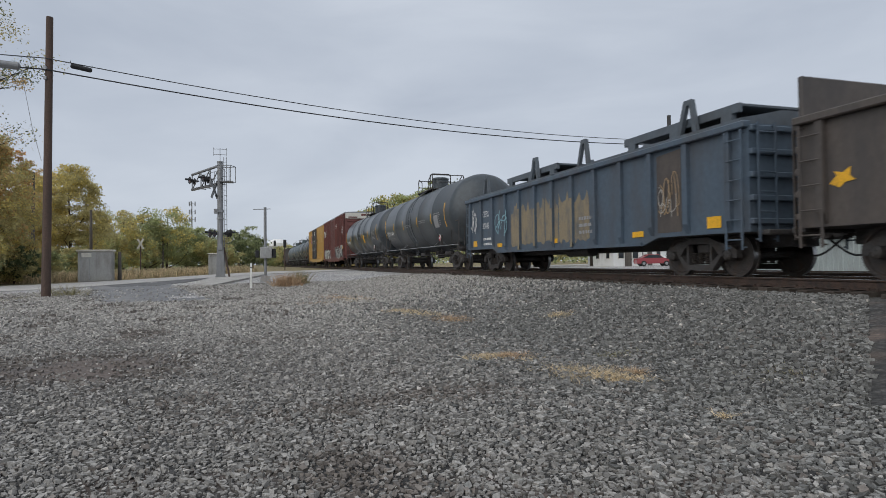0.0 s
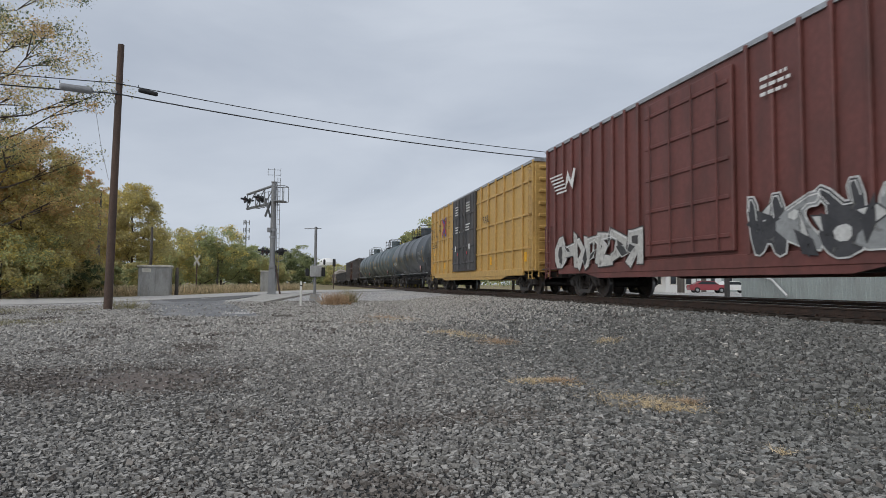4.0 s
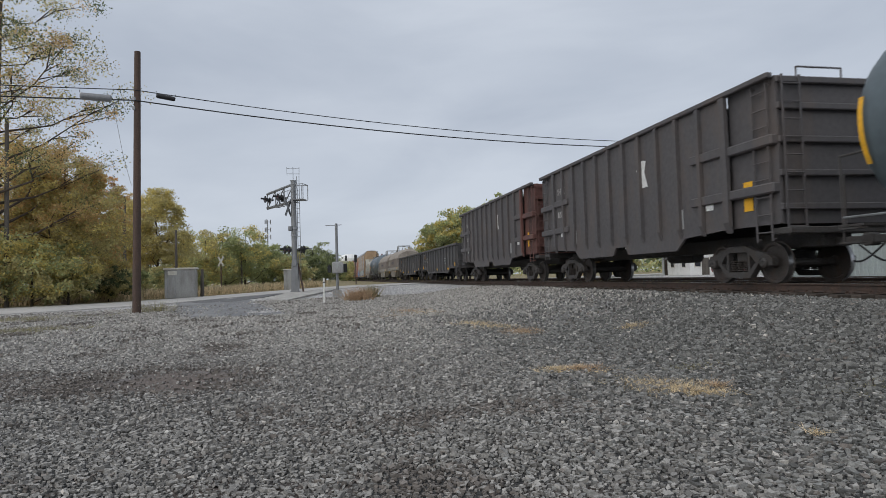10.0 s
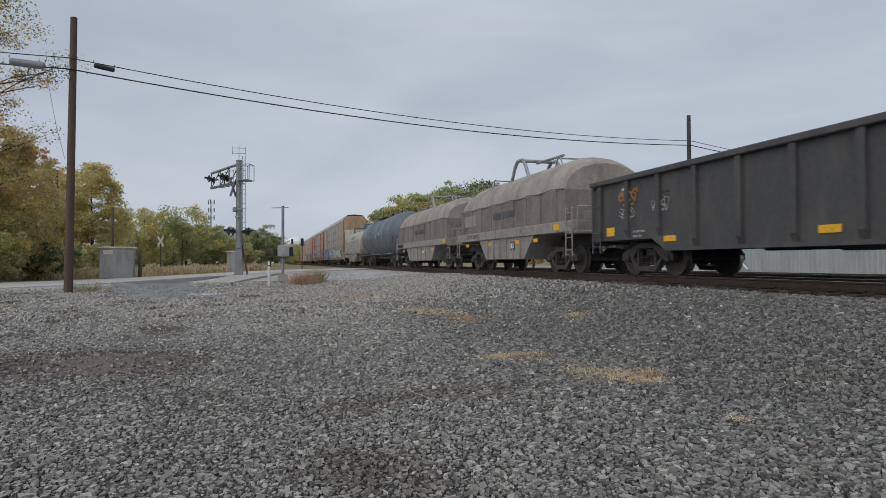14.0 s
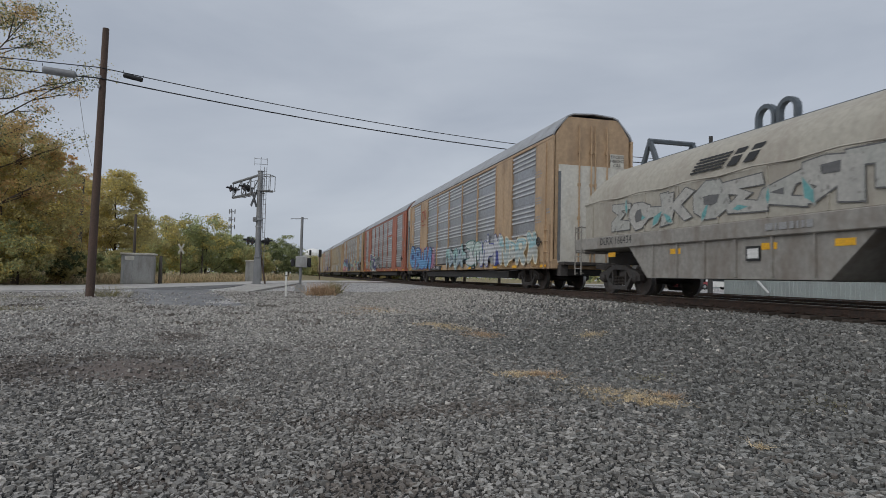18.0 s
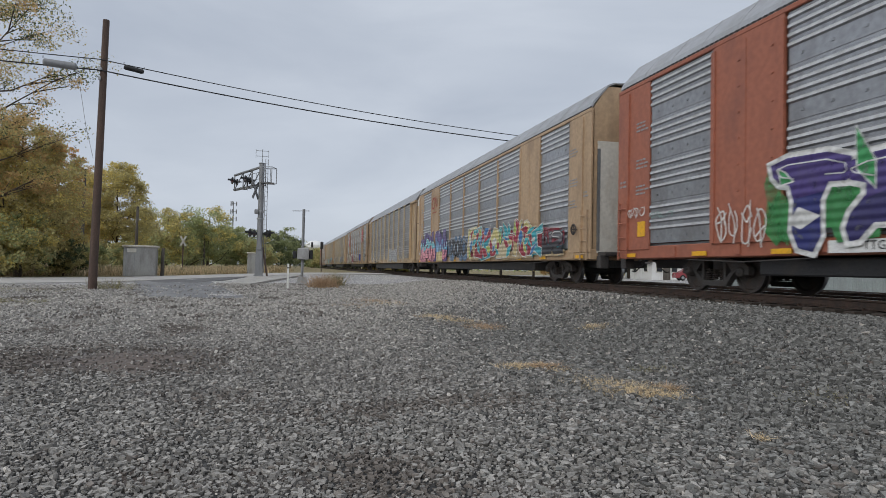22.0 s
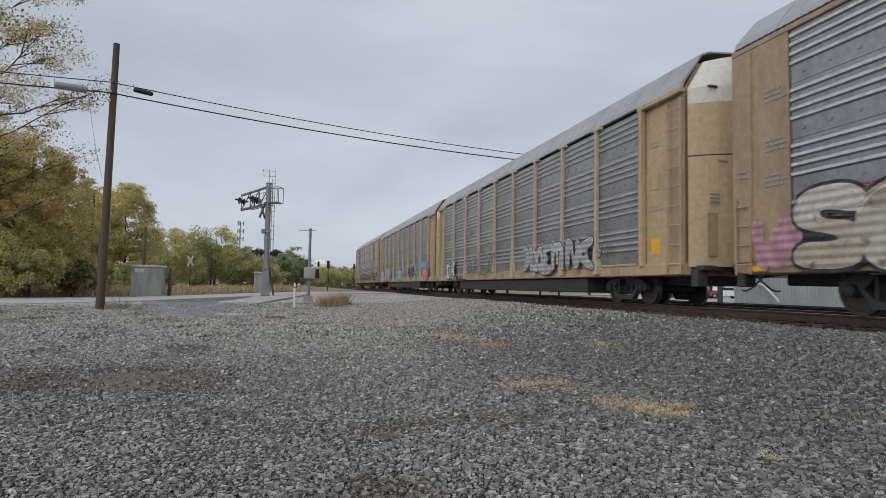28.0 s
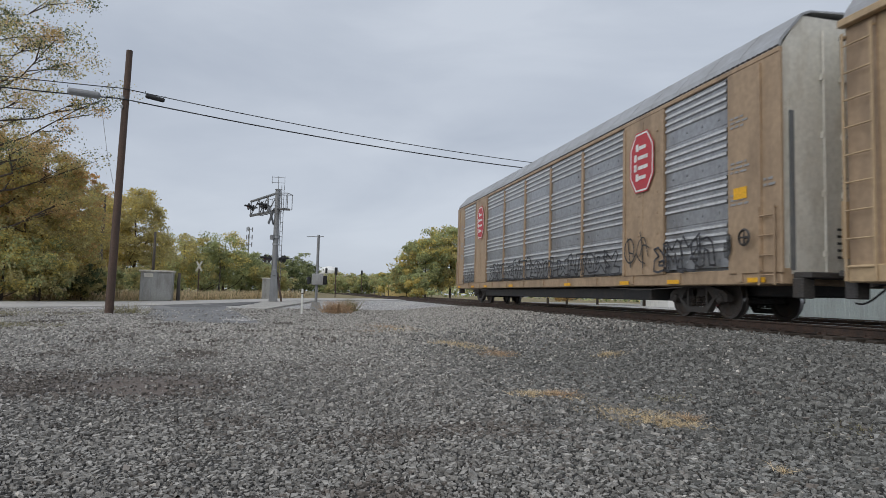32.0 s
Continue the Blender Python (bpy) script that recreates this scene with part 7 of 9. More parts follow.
    lettered(car, x - 0.018, 7.5, 11.6, 0.9, 2.3, 5, 121, [(0.74, 0.32, 0.36), (0.70, 0.29, 0.34)], (0.13, 0.03, 0.07), "pink graffiti letters with turquoise tops and maroon outlines", 0.045, 1, tops=[(0.16, 0.50, 0.58)])
    lettered(car, x - 0.018, 4.4, 5.6, 0.9, 2.1, 2, 128, [(0.62, 0.24, 0.3)], (0.10, 0.02, 0.08), "pink graffiti letters", 0.04, 1, tops=[(0.10, 0.34, 0.50)])
    for k, (yy, zz) in enumerate(((10.4, 2.62), (8.7, 2.7), (7.3, 2.65), (11.8, 1.9), (12.0, 1.4), (6.3, 2.6))):
        star = [(yy + r * math.cos(a), zz + r * math.sin(a)) for a, r in ((1.57 + j * math.pi / 5, 0.15 if j % 2 == 0 else 0.055) for j in range(10))]
        part("painted_star", flat(star, x - 0.022), spray((0.55, 0.55, 0.62), True), car, "white painted star")
    haze(car, x, 0.0, 4.3, 0.82, 2.2, (0.14, 0.24, 0.38), 12, 129, "grey-blue spray field", cover=0.9)
    lettered(car, x - 0.004, 0.1, 4.2, 1.0, 2.1, 5, 122, [(0.03, 0.03, 0.035)], (0.30, 0.36, 0.42), "black graffiti letters on a grey-blue field", 0.03, 1, shine=(0.4, 0.42, 0.45))
    haze(car, x, -11.2, 0.2, 0.82, 2.3, (0.05, 0.34, 0.40), 14, 130, "turquoise spray field", cover=0.95, sharp=True)
    haze(car, x - 0.004, -11.2, 0.0, 0.82, 2.1, (0.26, 0.025, 0.04), 14, 136, "deep red spray field", cover=0.95, sharp=True)
    haze(car, x - 0.008, -11.2, 0.0, 0.82, 1.3, (0.52, 0.40, 0.24), 12, 137, "sand-coloured spray field", cover=0.95, sharp=True)
    lettered(car, x - 0.012, -9.3, 0.1, 0.84, 2.45, 8, 123, [(0.50, 0.40, 0.20), (0.28, 0.025, 0.045), (0.04, 0.30, 0.36), (0.30, 0.03, 0.05), (0.52, 0.44, 0.28)], (0.62, 0.62, 0.58), "red, cream and turquoise graffiti mural with white outlines", 0.04, 0, tops=[(0.58, 0.50, 0.20), (0.04, 0.36, 0.42), (0.34, 0.03, 0.06)], shards=4, lean=0.3, marks=[(0.05, 0.18, 0.42), (0.38, 0.48, 0.10), (0.30, 0.02, 0.045), (0.04, 0.36, 0.42), (0.60, 0.55, 0.40)])
    lettered(car, x - 0.012, -11.0, -9.4, 0.95, 2.0, 2, 124, [(0.03, 0.03, 0.035)], (0.03, 0.03, 0.035), "black scribbled graffiti", 0.03, 0, tops=[(0.12, 0.12, 0.13)])
    # fourth: flared posts
    car, h, half = autorack_flared(FIRST + 3 * PITCH, M_TANYEL, "ochre-posted car carrier with dull grey panels and white graffiti")
    x = -half - 0.155
    number_board(car, x + 0.08, h - 6.4, text="TTGX 987199", seed=4)
    lettered(car, x, 3.8, 9.6, 0.98, 2.0, 7, 131, [(0.30, 0.30, 0.30)], (0.52, 0.52, 0.50), "white outlined graffiti letters", 0.022, 1, hollow=True)
    lettered(car, x, -6.4, -2.2, 0.95, 2.05, 4, 133, [(0.40, 0.40, 0.40), (0.33, 0.33, 0.33)], (0.10, 0.10, 0.11), "pale grey graffiti letters", 0.03, 1, halo=(0.52, 0.52, 0.50))
    lettered(car, x, -10.7, -6.5, 0.95, 2.3, 4, 132, [WHITEP], (0.52, 0.51, 0.48), "white outlined graffiti letters", 0.022, 2, hollow=True)
    # fifth: tan with eight-sided emblem
    car, h, half = autorack_plain(FIRST + 4 * PITCH, M_TAN, "tan car carrier with red eight-sided emblems and graffiti", M_ENDWHITE, corner=M_TAN, span=25.4)
    x = -half - 0.085
    octagon_emblem(car, x, plain_pos(h), 4.2, 0.85)
    octagon_emblem(car, x, -plain_pos(h), 4.2, 0.85)
    number_board(car, x + 0.045, 3.75, text="TTGX 691193", seed=5)
    haze(car, x, 2.2, 4.9, 1.0, 2.3, (0.55, 0.26, 0.33), 8, 140, "pink spray haze", cover=0.9)
    haze(car, x, 10.6, 12.1, 0.82, 1.9, (0.58, 0.30, 0.38), 8, 143, "pink spray haze", cover=0.9)
    haze(car, x, 5.0, 11.0, 1.7, 2.3, (0.50, 0.08, 0.14), 9, 144, "red spray haze", cover=0.8)
    haze(car, x - 0.004, 1.8, 3.6, 1.0, 1.9, (0.28, 0.03, 0.05), 4, 145, "deep red spray patch", cover=0.9, sharp=True)
    lettered(car, x - 0.006, 4.3, 10.9, 0.82, 2.35, 5, 141, [(0.40, 0.35, 0.27), (0.46, 0.42, 0.34)], BLACKP, "cream-grey bubble graffiti letters with black outlines", 0.065, 2, tops=[(0.50, 0.47, 0.40), (0.36, 0.30, 0.22)], shine=(0.62, 0.6, 0.55))
    plate_on(car, "blue_panel", -half - 0.05, -6.2, -4.6, 1.2, 2.0, M_BLUEMARK, "blue painted panel", 0.03)
    # sixth
    car, h, half = autorack_flared(FIRST + 5 * PITCH, M_TANYEL, "ochre-posted car carrier with black graffiti loops")
    x = -half - 0.155
    number_board(car, x + 0.08, h - 6.0, text="TTGX 159018", seed=6)
    bars_on(car, x + 0.05, h - 7.0, 3.3, 1.6, 1, M_GREYMARK, 0.5, 61)
    lettered(car, x, h - 12.2, h - 7.2, 1.0, 2.1, 4, 151, [SILVER], (0.06, 0.06, 0.065), "dark outlined graffiti letters", 0.02, 2, hollow=True)
    lettered(car, x, h - 4.9, h - 3.0, 0.82, 1.95, 3, 152, [(0.52, 0.52, 0.5), (0.3, 0.33, 0.33)], BLACKP, "small black and white graffiti letters", 0.05, 1)
    lettered(car, x, -6.5, -2.8, 0.95, 2.2, 4, 153, [(0.33, 0.33, 0.34), (0.40, 0.40, 0.41)], (0.05, 0.05, 0.055), "grey graffiti letters with black outlines", 0.03, 1)
    lettered(car, x, -8.6, -6.8, 0.95, 2.3, 2, 154, [(0.34, 0.34, 0.35)], (0.05, 0.05, 0.055), "grey graffiti letters with black outlines", 0.03, 2)
    scrawl(car, x, -9.9, -8.9, 1.3, 1.8, 2, 155, (0.06, 0.06, 0.06), "thin black loops", 0.014)
    plate_on(car, "yellow_notice", -half + 0.07, -h + 1.1, -h + 1.5, 1.35, 1.75, M_YELLOWMARK, "worn bright yellow patch", 0.006)
    # seventh
    car, h, half = autorack_flared(FIRST + 6 * PITCH - 0.2, M_TANYEL, "ochre-posted car carrier with turquoise and black graffiti")
    x = -half - 0.155
    number_board(car, x + 0.08, h - 5.6, text="TTGX 985398", seed=7)
    lettered(car, x, h - 4.2, h - 2.0, 0.82, 2.0, 3, 161, [(0.50, 0.50, 0.49)], (0.14, 0.14, 0.15), "white graffiti letters with dark outlines", 0.025, 1)
    lettered(car, x, h - 8.0, h - 5.4, 0.95, 2.2, 2, 162, [(0.46, 0.46, 0.47), (0.40, 0.40, 0.41)], (0.12, 0.12, 0.13), "pale graffiti letters", 0.022, 1)
    scrawl(car, x, 2.5, 4.3, 1.2, 2.0, 4, 168, (0.42, 0.42, 0.42), "faint white loops", 0.012)
    lettered(car, x, -1.3, 1.2, 0.82, 2.0, 3, 163, [(0.22, 0.42, 0.41), (0.28, 0.48, 0.46)], (0.12, 0.30, 0.30), "turquoise graffiti letters", 0.03, 1, halo=(0.22, 0.42, 0.40), shine=None)
    scrawl(car, x, -3.9, -1.6, 1.2, 1.7, 4, 164, (0.14, 0.34, 0.42), "turquoise scrawl", 0.03)
    haze(car, x + 0.002, -6.7, -4.3, 1.05, 1.95, (0.025, 0.025, 0.027), 7, 165, "black spray field", cover=0.97)
    lettered(car, x, -6.5, -4.5, 1.2, 1.85, 4, 167, [(0.04, 0.04, 0.04)], (0.50, 0.48, 0.36), "black graffiti letters with cream outlines", 0.024, 1, shine=None)
    haze(car, x, -8.6, -7.1, 1.3, 2.05, (0.12, 0.30, 0.40), 6, 169, "blue spray haze", cover=0.6)
    lettered(car, x, -8.6, -7.1, 1.2, 2.05, 2, 170, [(0.16, 0.34, 0.44)], (0.10, 0.20, 0.32), "blue graffiti letters", 0.02, 1, shine=None)
    lettered(car, x, -11.4, -9.0, 1.7, 2.35, 4, 166, [(0.17, 0.38, 0.48)], (0.14, 0.28, 0.40), "light blue graffiti letters", 0.02, 1, shine=None)
    haze(car, x - 0.002, -11.7, -10.0, 0.82, 1.95, (0.60, 0.20, 0.28), 7, 172, "pink spray blot", cover=0.97)
    lettered(car, x - 0.006, -11.3, -10.3, 1.2, 1.7, 2, 173, [(0.60, 0.26, 0.34)], (0.64, 0.42, 0.46), "pink graffiti letters", 0.02, 1, shine=None)
    for k in range(4):
        part("emblem_bar", Shape().box((x + 0.1, h - 6.7 - 0.05 * k, 3.7 - 0.14 * k), (0.006, 0.9 - 0.1 * k, 0.07)), M_GREYMARK, car, "dark stripe of an emblem")
    # eighth and last
    car, h, half = autorack_plain(FIRST + 7 * PITCH - 0.4, M_TAN, "tan car carrier at the tail of the train with red emblems", M_ENDWHITE, door_paint=M_ENDWHITE)
    x = -half - 0.085
    octagon_emblem(car, x, plain_pos(h), 4.2, 0.85)
    octagon_emblem(car, x, -plain_pos(h), 4.2, 0.85)
    lettered(car, x, -6.6, 6.0, 1.12, 1.95, 18, 171, [SILVER], (0.03, 0.03, 0.035), "black scrawled graffiti letters", 0.028, 0, hollow=True, lean=0.3)
    lettered(car, x, -10.9, -8.5, 1.12, 2.0, 4, 174, [SILVER], (0.03, 0.03, 0.035), "black scrawled graffiti letters", 0.028, 0, hollow=True, lean=0.3)
    scrawl(car, x, -8.3, -7.0, 1.2, 2.2, 2, 175, (0.03, 0.03, 0.03), "black spray-painted tag", 0.022)
    haze(car, x, -11.5, -11.0, 1.2, 1.9, (0.02, 0.02, 0.02), 3, 176, "black spray blot", cover=0.97)
    lettered(car, x, 8.9, 11.2, 1.12, 1.8, 4, 177, [SILVER], (0.06, 0.06, 0.065), "black scrawled graffiti letters", 0.024, 0, hollow=True, lean=0.3)
    plate_on(car, "yellow_notice", -half - 0.04, -h + 0.95, -h + 1.35, 2.6, 2.85, M_YELLOWMARK, "yellow notice")


# ---- poles, wires and signals ----
POLE_A, POLE_B = (-7.72, 28.1), (28.1, 36.2)


def build_poles():
    x, y = POLE_A
    z = ground_z(x, y)
    s = Shape().rod((x - 0.0, y, z - 0.3), (x + 0.12, y, z + 11.25), 0.17, 14, 0.125)
    pole = thing("utility_pole", s, M_POLE, "brown weathered wooden utility pole beside the road", "utility pole", "utility poles", smooth=True)
    part("pole_band", Shape().lathe([(z + 9.1, 0.15), (z + 9.2, 0.15)], "z", (x, y, 0), 14), M_GALV, pole)
    for zz in (9.15, 8.75):
        part("clamp", Shape().box((x, y - 0.16, z + zz), (0.1, 0.1, 0.14), 0.01), M_GALV, pole)
    x, y = POLE_B
    thing("utility_pole", Shape().rod((x, y, ground_z(x, y) - 0.3), (x, y, 0.38 + 10.1), 0.17, 14, 0.13), M_POLEDARK, "dark wooden utility pole beyond the tracks", "utility pole", "utility poles", smooth=True)
    D = 60
    for az, d, top, base_el in ((-16.2, 60, 7.34, -0.62), (-12.3, 66, 4.6, -0.7), (-10.25, 52.6, 1.2, -0.6), (-7.0, 95, 3.0, -0.5), (-24.2, 46.0, 12.85, -2.0)):
        a = radians(az)
        px, py = d * math.sin(a), d * math.cos(a)
        thing("utility_pole", Shape().rod((px, py, -0.9), (px, py, 0.38 + d * math.tan(radians(top))), 0.15, 10, 0.11), M_POLEGREY, "grey wooden pole among the trees", "utility pole", "utility poles", smooth=True)
    ax, ay = POLE_A
    bx, by = POLE_B
    cx, cy = ax - 35.8, ay - 8.2
    for name, za, zb, sag, label in (("overhead_cable", 8.32 + 0.38, 8.30 + 0.38, 0.72, "thin black overhead cable"), ("overhead_cable", 7.87 + 0.38, 7.99 + 0.38, 0.71, "thicker black overhead cable")):
        s = Shape()
        for (p, q, z0, z1) in (((ax, ay - 0.17), (bx, by - 0.17), za, zb), ((ax, ay - 0.17), (cx, cy), za, za + 0.5), ((bx, by - 0.17), (bx + 36, by + 8.2), zb, zb + 0.3)):
            n = 40
            pts = []
            for k in range(n + 1):
                f = k / n
                pts.append((p[0] + (q[0] - p[0]) * f, p[1] + (q[1] - p[1]) * f, z0 + (z1 - z0) * f - sag * 4 * f * (1 - f)))
            s.pipe(pts, 0.028 if "thicker" in label else 0.02, 5)
        thing(name, s, M_WIRE, label + " between the poles", "cable", "cables")
    for az0, az1, el0, el1, mt, lab, r in ((-19.25, -16.95, 15.12, 15.15, M_ALU, "grey cylindrical cable splice case", 0.15), (-13.65, -12.15, 15.72, 15.55, M_WIRE, "black cable splice case", 0.10)):
        e = []
        for az, el in ((az0, el0), (az1, el1)):
            t = math.tan(radians(az))
            f = (t * ay - ax) / ((bx - ax) - t * (by - ay))
            px, py = ax + (bx - ax) * f, ay + (by - ay) * f - 0.17
            d = math.hypot(px, py)
            e.append(Vector((px, py, 0.38 + d * math.tan(radians(el)))))
        d = (e[1] - e[0]).normalized()
        s = Shape().rod(e[0] + d * 0.06, e[1] - d * 0.06, r, 14).rod(e[0], e[0] + d * 0.06, r * 0.6, 12, r).rod(e[1] - d * 0.06, e[1], r, 12, r * 0.6)
        ob = thing("splice_case", s, mt, lab + " hung on the overhead line", "splice case", smooth=True)
        part("hanger", Shape().rod(e[0] + Vector((0, 0, r)), e[0] + Vector((0, 0, r + 0.1)), 0.015, 6).rod(e[1] + Vector((0, 0, r)), e[1] + Vector((0, 0, r + 0.1)), 0.015, 6), M_WIRE, ob)
    away = math.hypot(ax, ay)
    a = radians(-17.0)
    s = Shape().pipe([(away * math.sin(a), away * math.cos(a), 0.38 + away * math.tan(radians(14.9))), (ax - 0.45, ay - 0.12, 0.38 + away * 0.19), (ax - 0.15, ay - 0.05, 0.38 + away * 0.145)], 0.009, 5)
    thing("service_wire", s, M_ALU, "thin pale wire running down from the splice case", "cable", "cables")


HEADS = {}


def signal_head(parent, x, y, z, turn=0):
    """A round flashing-light unit with backboard and hood; turn: degrees from facing along -y."""
    if not HEADS:
        s = Shape().lathe([(0.0, 0.0), (0.0, 0.25), (0.02, 0.25), (0.03, 0.0)], "y", n=20)
        s.lathe([(0.03, 0.0), (0.03, 0.13), (0.22, 0.10), (0.22, 0.0)], "y", n=14)
        HEADS["unit"] = soft(s.mesh("light_unit"))
        HEADS["lens"] = Shape().lathe([(-0.012, 0.0), (-0.012, 0.1), (0.0, 0.1)], "y", n=16).mesh("lens")
        hood = Shape()
        for k in range(9):
            a0, a1 = math.pi * k / 9, math.pi * (k + 1) / 9
            hood.add([(0.12 * math.cos(a0), 0, 0.12 * math.sin(a0)), (0.12 * math.cos(a1), 0, 0.12 * math.sin(a1)), (0.12 * math.cos(a1), -0.28, 0.12 * math.sin(a1)), (0.12 * math.cos(a0), -0.28, 0.12 * math.sin(a0))], [(0, 1, 2, 3)])
        HEADS["hood"] = hood.mesh("hood")
        for k, m in (("unit", M_SIGBLACK), ("lens", M_LENS), ("hood", M_SIGBLACK)):
            HEADS[k].materials.append(m)
    head = tagged(new("light_unit", HEADS["unit"]), "black round crossing-light unit")
    head.parent, head.location, head.rotation_euler = parent, (x, y, z), (0, 0, radians(turn))
    for k in ("lens", "hood"):
        o = new(k, HEADS[k])
        o.parent = head


def build_signals():
    sx, sy = -1.77, 42.0
    z = ground_z(sx, sy) + 0.1
    top = 0.38 + 42 * math.tan(radians(8.95))
    mast = base("crossing_signal", pose(sx, sy, 0), "grey cantilever crossing signal with flashing lights beside the road", "crossing signal")
    part("mast", Shape().rod((0, 0, z), (0, 0, top), 0.19, 18, 0.17).rod((0, 0, top), (0, 0, top + 0.05), 0.2, 18), M_ALU, mast, "grey aluminium mast", smooth=True)
    part("base_plate", Shape().box((0, 0, z + 0.03), (0.6, 0.6, 0.06), 0.01).prism([(-0.25, z + 0.06), (0.25, z + 0.06), (0.2, z + 1.9), (-0.2, z + 1.9)], -0.22, 0.22), M_ALU, mast)
    # cantilever arm towards the road
    d = Vector((-0.445, 0.895, 0)).normalized()
    side = Vector((d.y, -d.x, 0))
    reach = 4.5
    a0, a1 = 0.38 + 6.42, 0.38 + 5.25
    arm = Shape()
    up = lambda v, zz: v + Vector((0, 0, zz))
    nil = Vector((0, 0, 0))
    arm.rod(up(nil, a1), up(d * reach, a1), 0.085, 10).rod(up(nil, a0), up(d * reach, a0 - 0.12), 0.085, 10)
    n = 3
    for k in range(n + 1):
        q = d * reach * k / n
        if k:
            arm.rod(up(q, a1), up(q, a0 - 0.08), 0.04, 6)
        if k < n:
            arm.rod(up(d * reach * (k + 1) / n, a1), up(q, a0 - 0.06), 0.035, 6)
    part("cantilever_arm", arm, M_ALU, mast, "grey braced pipe arm")
    guard = Shape()
    o = side * 0.42
    for zz in (0.55, 1.0):
        guard.rod(up(o + d * 0.3, a1 + zz), up(o + d * reach * 0.75, a1 + zz), 0.018, 5)
    for k in range(5):
        q = o + d * (0.3 + (reach * 0.75 - 0.3) * k / 4)
        guard.rod(up(q, a1), up(q, a1 + 1.0), 0.018, 5)
        part("walkway_bracket", Shape().rod(up(q - o, a1 - 0.02), up(q + o * 0.2, a1 - 0.02), 0.03, 6), M_ALU, mast)
    part("guard_rail", guard, M_ALU, mast)
    walkway = Shape()
    for k in range(14):
        q = d * reach * (k + 0.5) / 14
        walkway.box((q.x, q.y, a1 + 0.05), (0.3, 0.22, 0.03))
    part("walkway", walkway, M_ALU, mast)
    back = Vector((0.93, -0.36, 0)) * 0.85
    side = Vector((0.36, 0.93, 0))
    deck = part("service_platform", Shape().box((back.x * 0.5, back.y * 0.5, a1 + 0.08), (0.85, 0.85, 0.04)), M_ALU, mast)
    for s_ in (-0.4, 0.4):
        p = side * s_
        part("railing", Shape().pipe([p + Vector((0, 0, a1 + 0.1)), p + back * 1.0 + Vector((0, 0, a1 + 0.1)), p + back * 1.0 + Vector((0, 0, a1 + 1.1)), p + Vector((0, 0, a1 + 1.1))], 0.025, 6), M_ALU, deck)
        part("railing_post", Shape().rod(p + back * 0.5 + Vector((0, 0, a1 + 0.1)), p + back * 0.5 + Vector((0, 0, a1 + 1.1)), 0.02, 6), M_ALU, deck)
    part("end_railing", Shape().rod(side * 0.4 + back + Vector((0, 0, a1 + 1.1)), side * -0.4 + back + Vector((0, 0, a1 + 1.1)), 0.025, 6), M_ALU, deck)
    for f, zz in ((0.5, 0.52), (1.0, 0.62)):
        q = d * reach * f
        for k, turn in enumerate((-63, 117)):
            for off in ((-0.3,), (0.3,))[k]:
                w = Vector((d.x, d.y, 0)) * off
                face = Vector((math.sin(radians(turn)), -math.cos(radians(turn)), 0)) * 0.3
                signal_head(mast, q.x + w.x + face.x, q.y + w.y + face.y, a1 + zz, turn)
        part("light_bracket", Shape().rod((q.x - d.x * 0.45, q.y - d.y * 0.45, a1 + zz), (q.x + d.x * 0.45, q.y + d.y * 0.45, a1 + zz), 0.04, 6).rod((q.x - 0.27, q.y - 0.13, a1 + zz), (q.x + 0.27, q.y + 0.13, a1 + zz), 0.04, 6).rod((q.x, q.y, a1), (q.x, q.y, a1 + 0.7), 0.035, 6), M_SIGBLACK, mast)
    lz = 0.38 + 42 * math.tan(radians(2.78))
    for dx, dy, turn in ((-0.62, -0.25, -63), (-0.38, 0.35, -63), (0.45, 0.2, 117), (0.62, -0.3, 117)):
        signal_head(mast, dx, dy, lz, turn)
    part("light_bracket", Shape().rod((-0.6, -0.1, lz), (0.65, 0.1, lz), 0.035, 8).rod((0.6, -0.1, lz + 0.05), (1.15, -0.15, lz + 0.05), 0.02, 6), M_SIGBLACK, mast)
    part("band", Shape().lathe([(lz + 1.35, 0.2), (lz + 1.35, 0.235), (lz + 1.5, 0.235), (lz + 1.5, 0.2)], "z", (0, 0, 0), 18).lathe([(lz + 0.9, 0.2), (lz + 0.9, 0.225), (lz + 1.0, 0.225), (lz + 1.0, 0.2)], "z", (0, 0, 0), 18), M_GALV, mast)
    part("junction_box", Shape().box((-0.25, -0.15, z + 4.2), (0.25, 0.25, 0.3), 0.03), M_ALU, mast)
    part("junction_box", Shape().box((0.0, -0.22, z + 1.9), (0.28, 0.2, 0.4), 0.03), M_ALU, mast)
    cb = part("crossbuck", crossbuck_shape(1.25, 0.2), M_GALV, mast, "bare metal back of the crossed boards")
    cb.location, cb.rotation_euler = (-0.35, -0.12, z + 5.6), (0, 0, radians(55))
    lad = Shape()
    for dx in (0.24, 0.40):
        lad.rod((dx, 0.1, z + 0.7), (dx - 0.02, 0.1, top + 0.35), 0.02, 6)
    for k in range(22):
        zz = z + 0.9 + k * 0.31
        lad.rod((0.23, 0.1, zz), (0.39, 0.1, zz), 0.014, 5)
    part("ladder", lad, M_ALU, mast)
    part("brace", Shape().rod((0.55, -0.25, z - 0.05), (0.2, -0.05, z + 1.9), 0.06, 8), M_POLE, mast)
    ant = Shape().rod((0, 0, top), (0, 0, top + 0.95), 0.02, 6)
    for zz in (0.5, 0.85):
        ant.rod((-0.42, 0, top + zz), (0.42, 0, top + zz), 0.015, 5)
